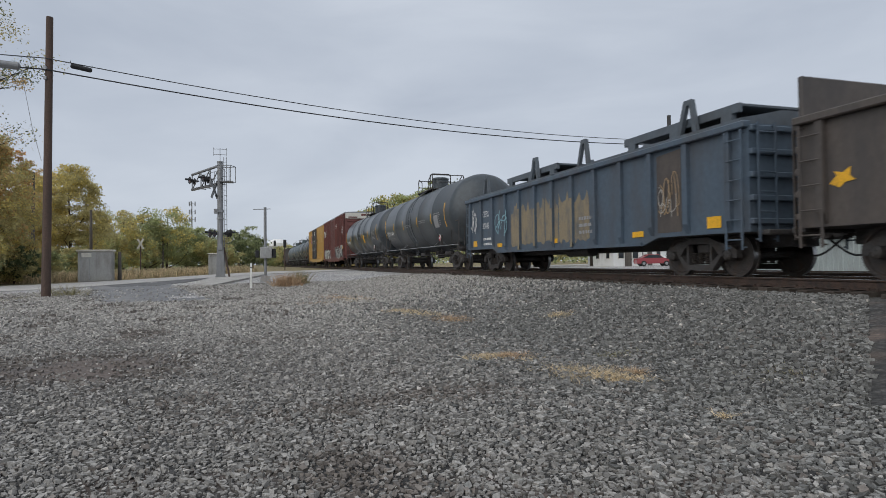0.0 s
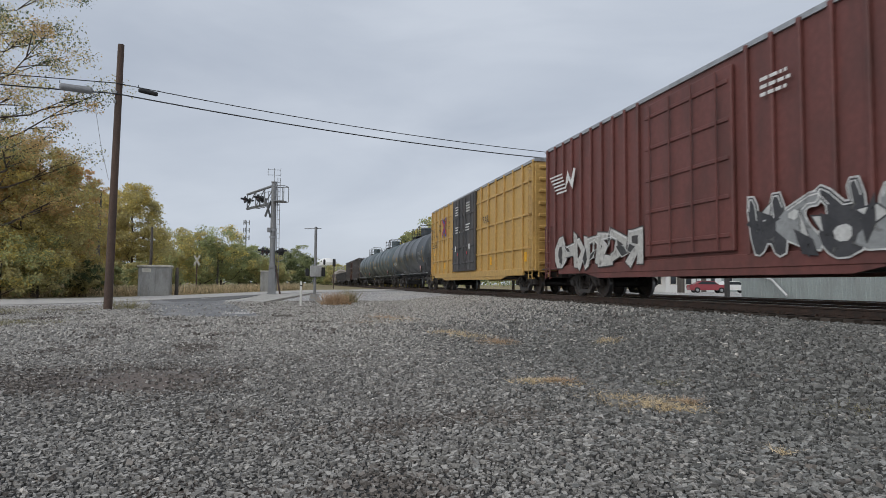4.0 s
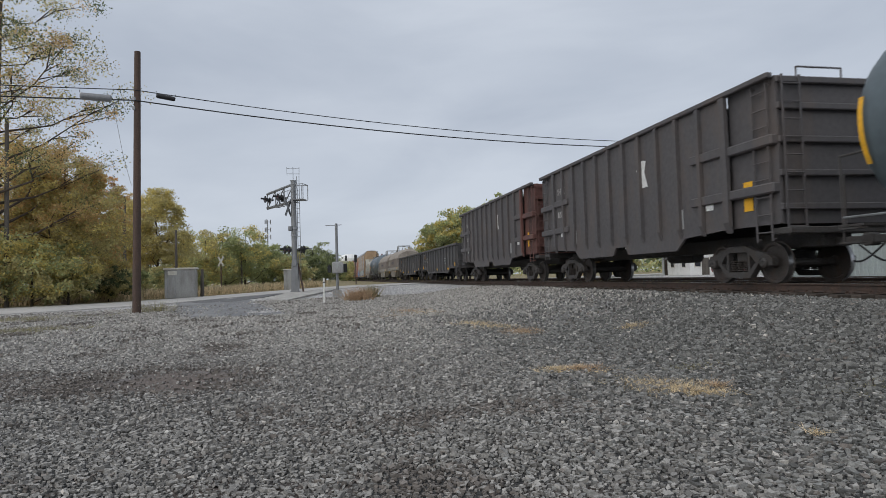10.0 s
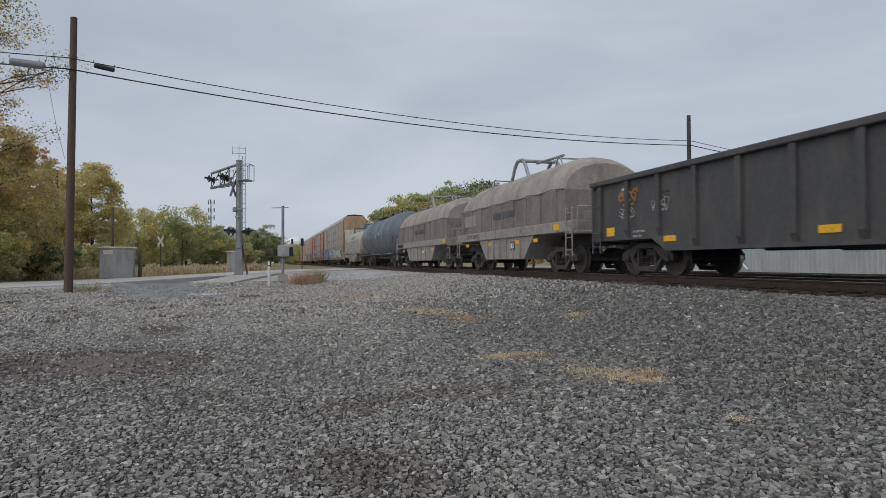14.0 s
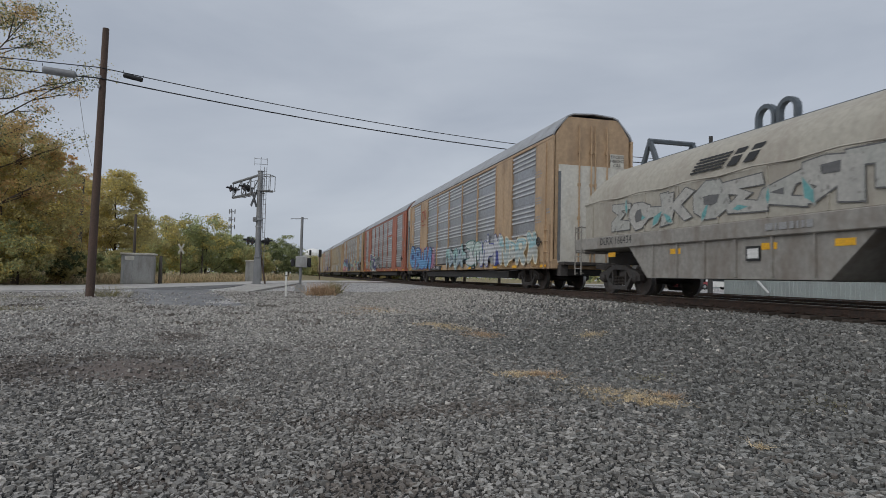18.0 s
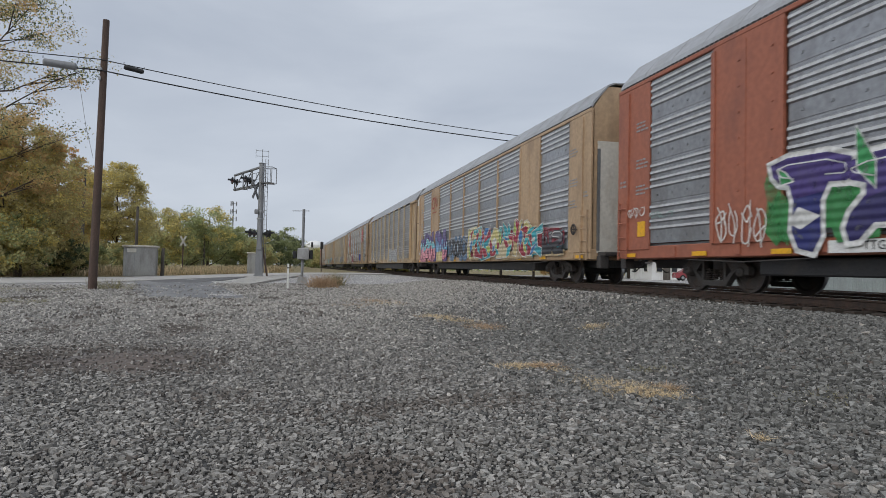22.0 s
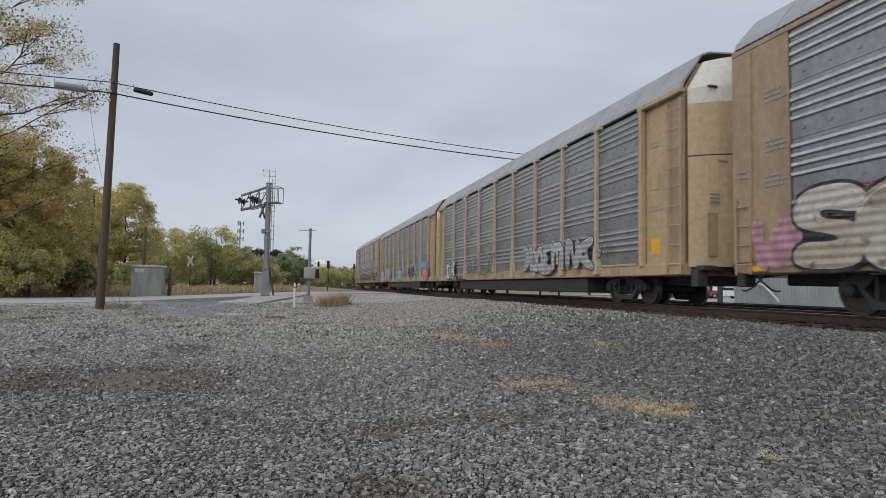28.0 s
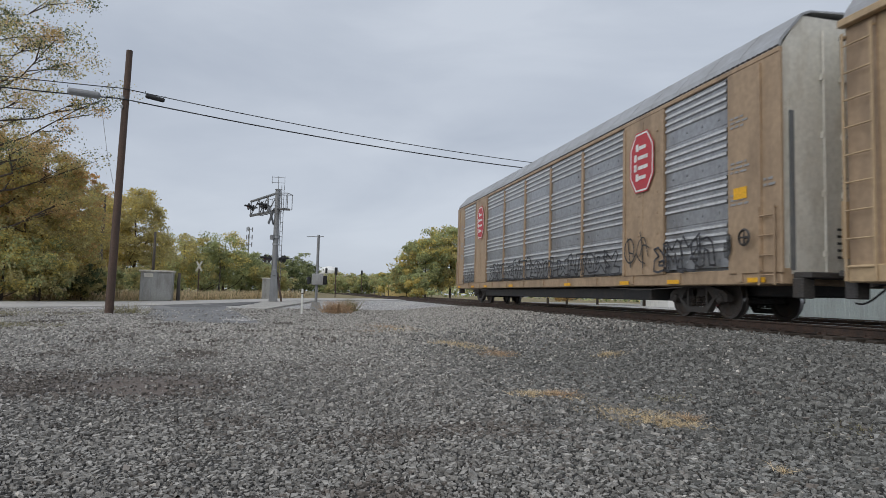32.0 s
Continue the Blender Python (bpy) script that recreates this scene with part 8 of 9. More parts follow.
    for xx in (-0.4, 0, 0.4):
        ant.rod((xx, 0, top + 0.4), (xx, 0, top + 0.95), 0.012, 5)
    part("antenna", ant, M_ALU, mast)
    # gate mast with mechanism box
    a = radians(1.36)
    mx, my = 35 * math.sin(a), 35 * math.cos(a)
    z = ground_z(mx, my)
    m = base("gate_mast", pose(mx, my, 0), "grey gate mast with a mechanism box by the crossing", "crossing gate")
    t = 0.38 + 35 * math.tan(radians(5.1))
    part("mast", Shape().rod((0, 0, z), (0, 0, t), 0.075, 14), M_ALU, m, smooth=True)
    part("cross_arm", Shape().rod((-0.62, 0, t - 0.12), (0.3, 0, t - 0.08), 0.02, 6), M_ALU, m)
    part("mechanism_box", Shape().box((0.03, -0.05, 0.38 + 35 * math.tan(radians(1.05))), (0.62, 0.5, 0.62), 0.03), M_CABINET, m, "grey mechanism box")
    part("base_plate", Shape().prism([(-0.3, z), (0.3, z), (0.22, z + 0.35), (-0.22, z + 0.35)], -0.25, 0.25), M_CABINET, m)
    part("side_light", Shape().box((0.5, 0, 0.38 + 35 * math.tan(radians(1.9))), (0.12, 0.15, 0.3), 0.03).box((0.45, 0, 0.38 + 35 * math.tan(radians(1.0))), (0.2, 0.3, 0.5), 0.03), M_SIGBLACK, m)
    part("side_light", Shape().box((-0.42, 0, 0.38 + 35 * math.tan(radians(0.95))), (0.2, 0.3, 0.4), 0.03), M_SIGBLACK, m)
    # white marker post
    px, py = 0.07, 30.1
    z = ground_z(px, py)
    s = Shape().box((px, py, z + 0.55), (0.09, 0.07, 1.25), 0.015)
    mk = thing("marker_post", s, surface("marker_white", (0.72, 0.72, 0.68), 0.6, 0, (0.5, 0.48, 0.4), 3, 0.5, 0.8), "slim white marker post standing in the gravel", "marker post")
    part("marker_band", Shape().box((px, py, z + 0.98), (0.094, 0.074, 0.05)), M_BLACKMARK, mk, "dark band")
    # cabinet
    c = base("equipment_cabinet", pose(-10.75, 51.0, 0, 0, 0, 6), "weathered grey metal equipment cabinet beyond the road", "cabinet")
    z = ground_z(-10.75, 51)
    part("body", Shape().box((0, 0, z + 1.12), (2.2, 1.8, 2.2), 0.02), M_CABINET, c)
    part("roof", Shape().box((0, 0, z + 2.28), (2.4, 2.0, 0.14), 0.03), M_ENDWHITE, c, "pale flat roof")
    part("door", Shape().box((0.55, -0.915, z + 1.1), (0.95, 0.03, 2.0), 0.01).box((0.2, -0.94, z + 1.1), (0.05, 0.03, 0.2)), M_CABINET, c)
    part("vent", Shape().box((-0.55, -0.92, z + 1.95), (0.62, 0.04, 0.3), 0.01), M_ENDWHITE, c, "pale louvred vent")
    part("seams", Shape().box((-0.35, -0.905, z + 1.1), (0.03, 0.02, 2.1)).box((-0.9, -0.905, z + 1.1), (0.03, 0.02, 2.1)), M_GALV, c)
    # small cabinet beyond the signal
    c2 = base("equipment_cabinet", pose(-2.9, 62.0, 0), "pale equipment cabinet beyond the signal mast", "cabinet")
    part("body", Shape().box((0, 0, 0.3), (1.5, 1.2, 2.2), 0.03), M_CABINET, c2)
    part("roof", Shape().box((0, 0, 1.45), (1.65, 1.35, 0.12), 0.03), M_ENDWHITE, c2)
    # far crossbuck
    a = radians(-8.7)
    fx, fy = 62 * math.sin(a), 62 * math.cos(a)
    z = ground_z(fx, fy)
    f = base("crossbuck_sign", pose(fx, fy, 0), "white railroad crossbuck on a dark post by the road", "crossing sign")
    part("post", Shape().box((0, 0, z + 1.6), (0.1, 0.1, 3.4), 0.01), M_POLE, f)
    b = part("crossbuck", crossbuck_shape(1.05, 0.16), M_ENDWHITE, f, "white crossed boards")
    b.location = (0, -0.08, 0.38 + 62 * math.tan(radians(1.85)))


def crossbuck_shape(length, width):
    s = Shape()
    for k, sg in enumerate((-1, 1)):
        u = Vector((math.cos(radians(62)), math.sin(radians(62)) * sg))
        n = Vector((-u.y, u.x)) * width / 2
        p = [u * length / 2 + n, u * length / 2 - n, u * -length / 2 - n, u * -length / 2 + n]
        s.prism([(q.x, q.y) for q in p], -0.012 * k, -0.012 * k + 0.01)
    return s


# ---- vegetation ----
def quick_mesh(name, verts, quads, mats, index=None):
    """A mesh straight from arrays of points and four-sided faces."""
    me = bpy.data.meshes.new(name)
    n, k = len(verts), quads.shape[1]
    me.vertices.add(n)
    me.vertices.foreach_set("co", np.asarray(verts, dtype=np.float32).ravel())
    me.loops.add(quads.size)
    me.loops.foreach_set("vertex_index", quads.astype(np.int32).ravel())
    me.polygons.add(len(quads))
    me.polygons.foreach_set("loop_start", np.arange(0, quads.size, k, dtype=np.int32))
    me.polygons.foreach_set("loop_total", np.full(len(quads), k, dtype=np.int32))
    if index is not None:
        me.polygons.foreach_set("material_index", index.astype(np.int32))
    for m in mats:
        me.materials.append(m)
    me.update(calc_edges=True)
    me.shade_flat()
    return me


def leaf_cards(rng, centres, size, facing=None):
    """Small leaf faces at the given centres, turned all ways or roughly towards the given directions."""
    n = len(centres)
    nrm = rng.normal(size=(n, 3))
    if facing is not None:
        nrm = facing + nrm * 0.75
    nrm /= np.linalg.norm(nrm, axis=1)[:, None]
    u = rng.normal(size=(n, 3))
    u -= (u * nrm).sum(1)[:, None] * nrm
    u /= np.linalg.norm(u, axis=1)[:, None]
    w = np.cross(nrm, u)
    s = size * rng.uniform(0.6, 1.3, n)[:, None]
    v = np.stack([centres - u * s, centres - w * s * 0.55 + u * s * 0.1, centres + u * s, centres + w * s * 0.55 + u * s * 0.1], 1).reshape(-1, 3)
    return v, np.arange(4 * n).reshape(-1, 4)


LEAF = {}


def leaf_material(name, rgb):
    if name not in LEAF:
        m = surface(name, rgb, 0.75, 0.0, None, island=0.26, bump=0, grain=1.2, grain_amount=0.25)
        n, l = m.node_tree.nodes, m.node_tree.links
        b = n["Principled BSDF"]
        glow = n.new("ShaderNodeBsdfTranslucent")
        mix = n.new("ShaderNodeMixShader")
        mix.inputs[0].default_value = 0.5
        l.new(b.inputs["Base Color"].links[0].from_socket, glow.inputs["Color"])
        l.new(b.outputs[0], mix.inputs[1])
        l.new(glow.outputs[0], mix.inputs[2])
        l.new(mix.outputs[0], n["Material Output"].inputs["Surface"])
        LEAF[name] = m
    return LEAF[name]


LEAF_YELLOW = leaf_material("leaf_yellow", (0.66, 0.55, 0.20))
LEAF_OCHRE = leaf_material("leaf_ochre", (0.60, 0.42, 0.19))
LEAF_ORANGE = leaf_material("leaf_orange", (0.60, 0.34, 0.13))
LEAF_OLIVE = leaf_material("leaf_olive", (0.53, 0.47, 0.22))
LEAF_GREEN = leaf_material("leaf_green", (0.34, 0.37, 0.18))
LEAF_SAGE = leaf_material("leaf_sage", (0.46, 0.49, 0.25))
LEAF_DARK = leaf_material("leaf_dark", (0.13, 0.16, 0.08))


def limb_paths(rng, x, y, z, h, spread_r, base_f, count, stout=0.022):
    """A trunk and its limbs: lists of points with radii."""
    out = []
    r0 = stout * h
    bend = rng.normal(size=2) * 0.02 * h
    trunk = [(x + bend[0] * t * t, y + bend[1] * t * t, z - 0.3 + (h * 0.85 + 0.3) * t) for t in np.linspace(0, 1, 7)]
    out.append((trunk, r0, r0 * 0.2))
    for i in range(count):
        t = base_f + (0.92 - base_f) * (i + rng.uniform(0, 0.8)) / count
        p = Vector(trunk[0]).lerp(Vector(trunk[-1]), t)
        a = i * 2.4 + rng.uniform(-0.5, 0.5)
        ln = spread_r * rng.uniform(0.65, 1.05) * (1.05 - 0.5 * t)
        up = ln * rng.uniform(0.35, 0.9)
        q = p + Vector((math.cos(a) * ln, math.sin(a) * ln, up))
        m = p.lerp(q, 0.5) + Vector((rng.normal() * 0.1, rng.normal() * 0.1, -0.08)) * ln
        out.append(([tuple(p), tuple(m), tuple(q)], r0 * 0.45 * (1.1 - t), r0 * 0.08))
        for j in range(3):
            b = a + rng.uniform(-0.9, 0.9)
            s = m.lerp(q, rng.uniform(0.1, 0.9))
            l2 = ln * rng.uniform(0.3, 0.6)
            e = s + Vector((math.cos(b) * l2, math.sin(b) * l2, l2 * rng.uniform(0.1, 0.8)))
            out.append(([tuple(s), tuple(e)], r0 * 0.16, r0 * 0.04))
    return out


def tree(seed, az, d, top, radius, leaves, mats, label, size=0.16, base_f=0.25, low=0.15, clumps=60, tight=0.20, limbs=9, name="tree", stout=0.022, bare=0.0):
    """A tree at a bearing and distance; top: degrees above the level of the eye."""
    rng = np.random.default_rng(seed)
    a = radians(az)
    x, y = d * math.sin(a), d * math.cos(a)
    z = ground_z(x, y)
    h = 0.38 + d * math.tan(radians(top)) - z
    s = Shape()
    paths = limb_paths(rng, x, y, z, h, radius * 0.9, base_f, limbs, stout)
    for pts, r0, r1 in paths:
        n = len(pts) - 1
        for k in range(n):
            s.rod(pts[k], pts[k + 1], r0 + (r1 - r0) * k / n, 7 if r0 > 0.1 else 5, r0 + (r1 - r0) * (k + 1) / n, caps=False)
    ob = base(name, Matrix.Identity(4), label, "tree" if name == "tree" else "bush", "trees by the road")
    part("trunk", s, M_BARK, ob, "brown trunk and limbs", smooth=True)
    mid = np.array([x, y, z + h * (low + (1 - low) / 2)])
    half_h = h * (1 - low) / 2
    cen = []
    while len(cen) < clumps:
        p = rng.uniform(-1, 1, 3)
        q = np.linalg.norm(p)
        if q > 1 or rng.uniform() > 0.25 + q:
            continue
        cen.append(p)
    cen = np.array(cen)
    wob = 1 + 0.22 * np.sin(cen[:, 0] * 3.1 + seed) * np.cos(cen[:, 2] * 2.7 + seed * 1.7)
    cen = cen * wob[:, None]
    cen = mid + cen * np.array([radius * 0.9, radius * 0.9, half_h * 0.9])
    ends = np.array([p[0][-1] for p in paths[1:]])
    cen = np.concatenate([cen, ends]) if len(ends) else cen
    if len(ends):
        kept = rng.uniform(size=len(cen)) > bare
        kept[-len(ends):] = True
        cen = cen[kept]
    per = max(4, leaves // len(cen))
    # each clump is a loose cap of leaves that face outwards and up
    out = rng.normal(size=(len(cen), per, 3)) + np.array([0, 0, 0.35])
    out /= np.linalg.norm(out, axis=2)[:, :, None]
    reach = radius * tight * rng.uniform(0.55, 1.45, (len(cen), 1, 1))
    pts = (cen[:, None, :] + out * reach * rng.uniform(0.35, 1.05, (len(cen), per, 1)) * np.array([1.1, 1.1, 0.72])).reshape(-1, 3)
    face = (out * 0.8 + np.array([0, 0, 0.2])).reshape(-1, 3)
    hue = np.repeat(np.clip(rng.normal(0.5, 0.32, len(cen)) + 0.25 * (cen[:, 2] - mid[2]) / half_h, 0, 0.999), per)
    keep = (pts[:, 2] > z + 0.05) & (pts[:, 2] < z + h * 1.03)
    pts, face, hue = pts[keep], face[keep], hue[keep]
    v, f = leaf_cards(rng, pts, size, face)
    idx = np.floor(np.clip(hue + rng.normal(0, 0.12, len(f)), 0, 0.999) * len(mats)).astype(int)
    me = quick_mesh("crown", v, f, mats, idx)
    part("crown", me, None, ob, "uneven crown of small autumn leaves")
    return ob


def build_trees():
    # dark upper leaves: backlit look against the sky put into their colour
    tree(1, -24.9, 46, 25.5, 6.8, 34000, [LEAF_OCHRE, LEAF_OLIVE, LEAF_DARK], "tall half-bare tree with thin olive autumn leaves", 0.078, 0.2, 0.36, 120, tight=0.15, limbs=44, stout=0.012, bare=0.6)
    for k, (az, d, top, r, mats) in enumerate(((-27.5, 45, 4.2, 2.4, [LEAF_OLIVE, LEAF_SAGE, LEAF_YELLOW]), (-25.0, 46, 4.6, 2.6, [LEAF_OLIVE, LEAF_GREEN, LEAF_YELLOW]), (-22.6, 46, 4.2, 2.6, [LEAF_OLIVE, LEAF_SAGE, LEAF_YELLOW]),
                                               (-20.2, 47, 3.6, 2.2, [LEAF_OLIVE, LEAF_GREEN, LEAF_YELLOW]), (-17.4, 52, 1.6, 1.5, [LEAF_OLIVE, LEAF_DARK]), (-15.6, 60, 1.8, 1.7, [LEAF_GREEN, LEAF_OLIVE]), (-13.2, 68, 1.6, 1.8, [LEAF_GREEN, LEAF_OLIVE]))):
        tree(10 + k, az, d, top, r, 9000, mats, "low olive-green undergrowth below the roadside trees", 0.09, 0.1, 0.0, 90, tight=0.2, limbs=5, name="bush")
    tree(2, -20.4, 50, 11.2, 3.9, 40000, [LEAF_OLIVE, LEAF_YELLOW, LEAF_OLIVE, LEAF_OCHRE], "broad yellow-brown autumn tree by the road", 0.095, 0.15, 0.02, 300, tight=0.16)
    tree(3, -23.8, 53, 12.0, 4.8, 42000, [LEAF_OLIVE, LEAF_YELLOW, LEAF_OLIVE, LEAF_OCHRE], "dense yellow autumn tree by the road", 0.10, 0.15, 0.0, 300, tight=0.15)
    tree(4, -18.2, 54, 9.2, 2.3, 20000, [LEAF_OLIVE, LEAF_YELLOW, LEAF_OCHRE, LEAF_ORANGE], "orange-brown autumn tree by the road", 0.095, 0.15, 0.05, 200, tight=0.19)
    tree(5, -13.7, 72, 8.5, 3.9, 30000, [LEAF_OLIVE, LEAF_OLIVE, LEAF_YELLOW], "rounded yellow-green tree behind the cabinet", 0.11, 0.2, 0.12, 230, tight=0.17, limbs=14, stout=0.014)
    tree(6, -16.1, 74, 7.8, 3.0, 20000, [LEAF_OLIVE, LEAF_OCHRE, LEAF_YELLOW], "olive autumn tree behind the pole", 0.11, 0.2, 0.08, 170, tight=0.19, limbs=12, stout=0.014)
    for k, (az, d, top, r, mats) in enumerate(((-11.6, 86, 3.0, 2.6, [LEAF_SAGE, LEAF_OLIVE]), (-10.0, 92, 4.2, 3.3, [LEAF_SAGE, LEAF_YELLOW, LEAF_OLIVE]), (-8.4, 96, 4.4, 3.2, [LEAF_SAGE, LEAF_GREEN]),
                                               (-6.7, 98, 4.6, 3.6, [LEAF_SAGE, LEAF_GREEN, LEAF_YELLOW]), (-5.2, 104, 3.3, 3.4, [LEAF_GREEN, LEAF_SAGE]), (-3.7, 108, 2.8, 3.2, [LEAF_DARK, LEAF_GREEN]),
                                               (-2.6, 100, 2.0, 2.6, [LEAF_SAGE, LEAF_OLIVE]), (-0.9, 125, 2.9, 3.4, [LEAF_DARK, LEAF_GREEN]), (0.3, 135, 2.3, 3.2, [LEAF_DARK, LEAF_GREEN]))):
        tree(20 + k, az, d, top + 0.35, r * 1.2, 13000, mats, "green roadside thicket beginning to yellow", 0.135, 0.1, 0.0, 140, tight=0.2, limbs=6)
    for k, (az, d, top, r, mats) in enumerate(((9.6, 82, 2.6, 2.4, [LEAF_SAGE, LEAF_OLIVE]), (11.3, 78, 5.7, 3.3, [LEAF_GREEN, LEAF_SAGE, LEAF_YELLOW]), (13.6, 80, 6.2, 3.6, [LEAF_OLIVE, LEAF_YELLOW, LEAF_SAGE]),
                                               (16.4, 84, 7.7, 4.6, [LEAF_GREEN, LEAF_SAGE]), (19.6, 84, 7.9, 4.8, [LEAF_GREEN, LEAF_SAGE, LEAF_DARK]), (22.6, 80, 6.9, 3.8, [LEAF_GREEN, LEAF_OCHRE]),
                                               (24.3, 70, 6.3, 3.2, [LEAF_OCHRE, LEAF_YELLOW]), (27.0, 90, 6.7, 3.8, [LEAF_OLIVE, LEAF_SAGE]), (31.0, 92, 8.2, 4.2, [LEAF_GREEN, LEAF_DARK, LEAF_SAGE]),
                                               (35.0, 96, 5.0, 4.0, [LEAF_GREEN, LEAF_OLIVE]), (47.0, 80, 7.0, 4.5, [LEAF_GREEN, LEAF_SAGE]))):
        tree(40 + k, az, d, top + 0.3, r * 1.1, 14500 if top > 5 else 6000, mats, "leafy tree beyond the tracks turning in autumn", 0.16, 0.2, 0.05, 170, tight=0.18, limbs=9, stout=0.016)
    for k, (az, d, top, r) in enumerate(((2.2, 190, 0.9, 4), (3.1, 180, 1.5, 5), (4.2, 190, 1.7, 6), (5.5, 175, 1.5, 5), (6.6, 170, 1.8, 5), (7.8, 160, 1.7, 5), (8.9, 150, 2.0, 5))):
        tree(80 + k, az, d, top, r, 5000, [LEAF_DARK, LEAF_GREEN, LEAF_SAGE][k % 2:] + [LEAF_OLIVE], "distant green tree beyond the crossing", 0.26, 0.1, 0.0, 60, tight=0.18, limbs=5)
    tree(70, 7.9, 88, 1.9, 2.2, 3000, [LEAF_YELLOW, LEAF_SAGE], "low yellow-green bush beyond the crossing", 0.16, 0.1, 0.0, 25, limbs=5, name="bush")
    tree(71, 10.6, 70, 2.2, 1.8, 3000, [LEAF_YELLOW, LEAF_SAGE], "yellow bush beside the far track", 0.15, 0.1, 0.0, 25, limbs=5, name="bush")
    # far woods right round the horizon
    rng = np.random.default_rng(9)
    n = 900
    az = np.concatenate([rng.uniform(-0.9, 1.1, 600), rng.uniform(1.1, 5.4, 300)])
    d = rng.uniform(170, 420, n)
    hh = rng.uniform(5, 10.5, n)
    cen = np.stack([d * np.sin(az), d * np.cos(az), -0.4 + hh * 0.5], 1)
    keep = ~((np.abs(az - 0.05) < 0.10) & (d < 300))
    cen, hh = cen[keep], hh[keep]
    per = 46
    pts = (cen[:, None, :] + rng.normal(size=(len(cen), per, 3)) * np.stack([hh * 0.42, hh * 0.42, hh * 0.27], 1)[:, None, :]).reshape(-1, 3)
    pts = pts[pts[:, 2] > -0.4]
    v, f = leaf_cards(rng, pts, 0.85)
    idx = rng.integers(0, 4, len(f))
    me = quick_mesh("far_woods", v, f, [LEAF_DARK, LEAF_GREEN, LEAF_SAGE, LEAF_OLIVE], idx)
    tagged(new("far_woods", me), "distant belt of green and yellowing trees", "woods", kind="stuff")


def blades(rng, centres, height, width, lean=0.5):
    n = len(centres)
    a = rng.uniform(0, 2 * np.pi, n)
    side = np.stack([np.cos(a), np.sin(a), np.zeros(n)], 1) * width * rng.uniform(0.6, 1.3, n)[:, None]
    tip = np.stack([rng.normal(size=n) * lean, rng.normal(size=n) * lean, np.ones(n)], 1) * (height * rng.uniform(0.4, 1.2, n))[:, None]
    v = np.stack([centres - side, centres + side, centres + tip * 0.6 + side * 0.6, centres + tip], 1).reshape(-1, 3)
    return v, np.arange(4 * n).reshape(-1, 4)


def tuft(seed, x, y, rx, ry, count, height, mat, name, label, lean=1.5):
    rng = np.random.default_rng(seed)
    p = rng.standard_t(3, size=(count, 2)).clip(-2.6, 2.6) * 0.40
    px = x + p[:, 0] * rx
    py = y + p[:, 1] * ry
    c = np.array([(a, b, ground_z(a, b) + 0.012) for a, b in zip(px, py)])
    v, f = blades(rng, c, height, 0.0028 + height * 0.012, lean)
    tagged(new(name, quick_mesh(name, v, f, [mat])), label, "grass", "dry tufts", kind="stuff")


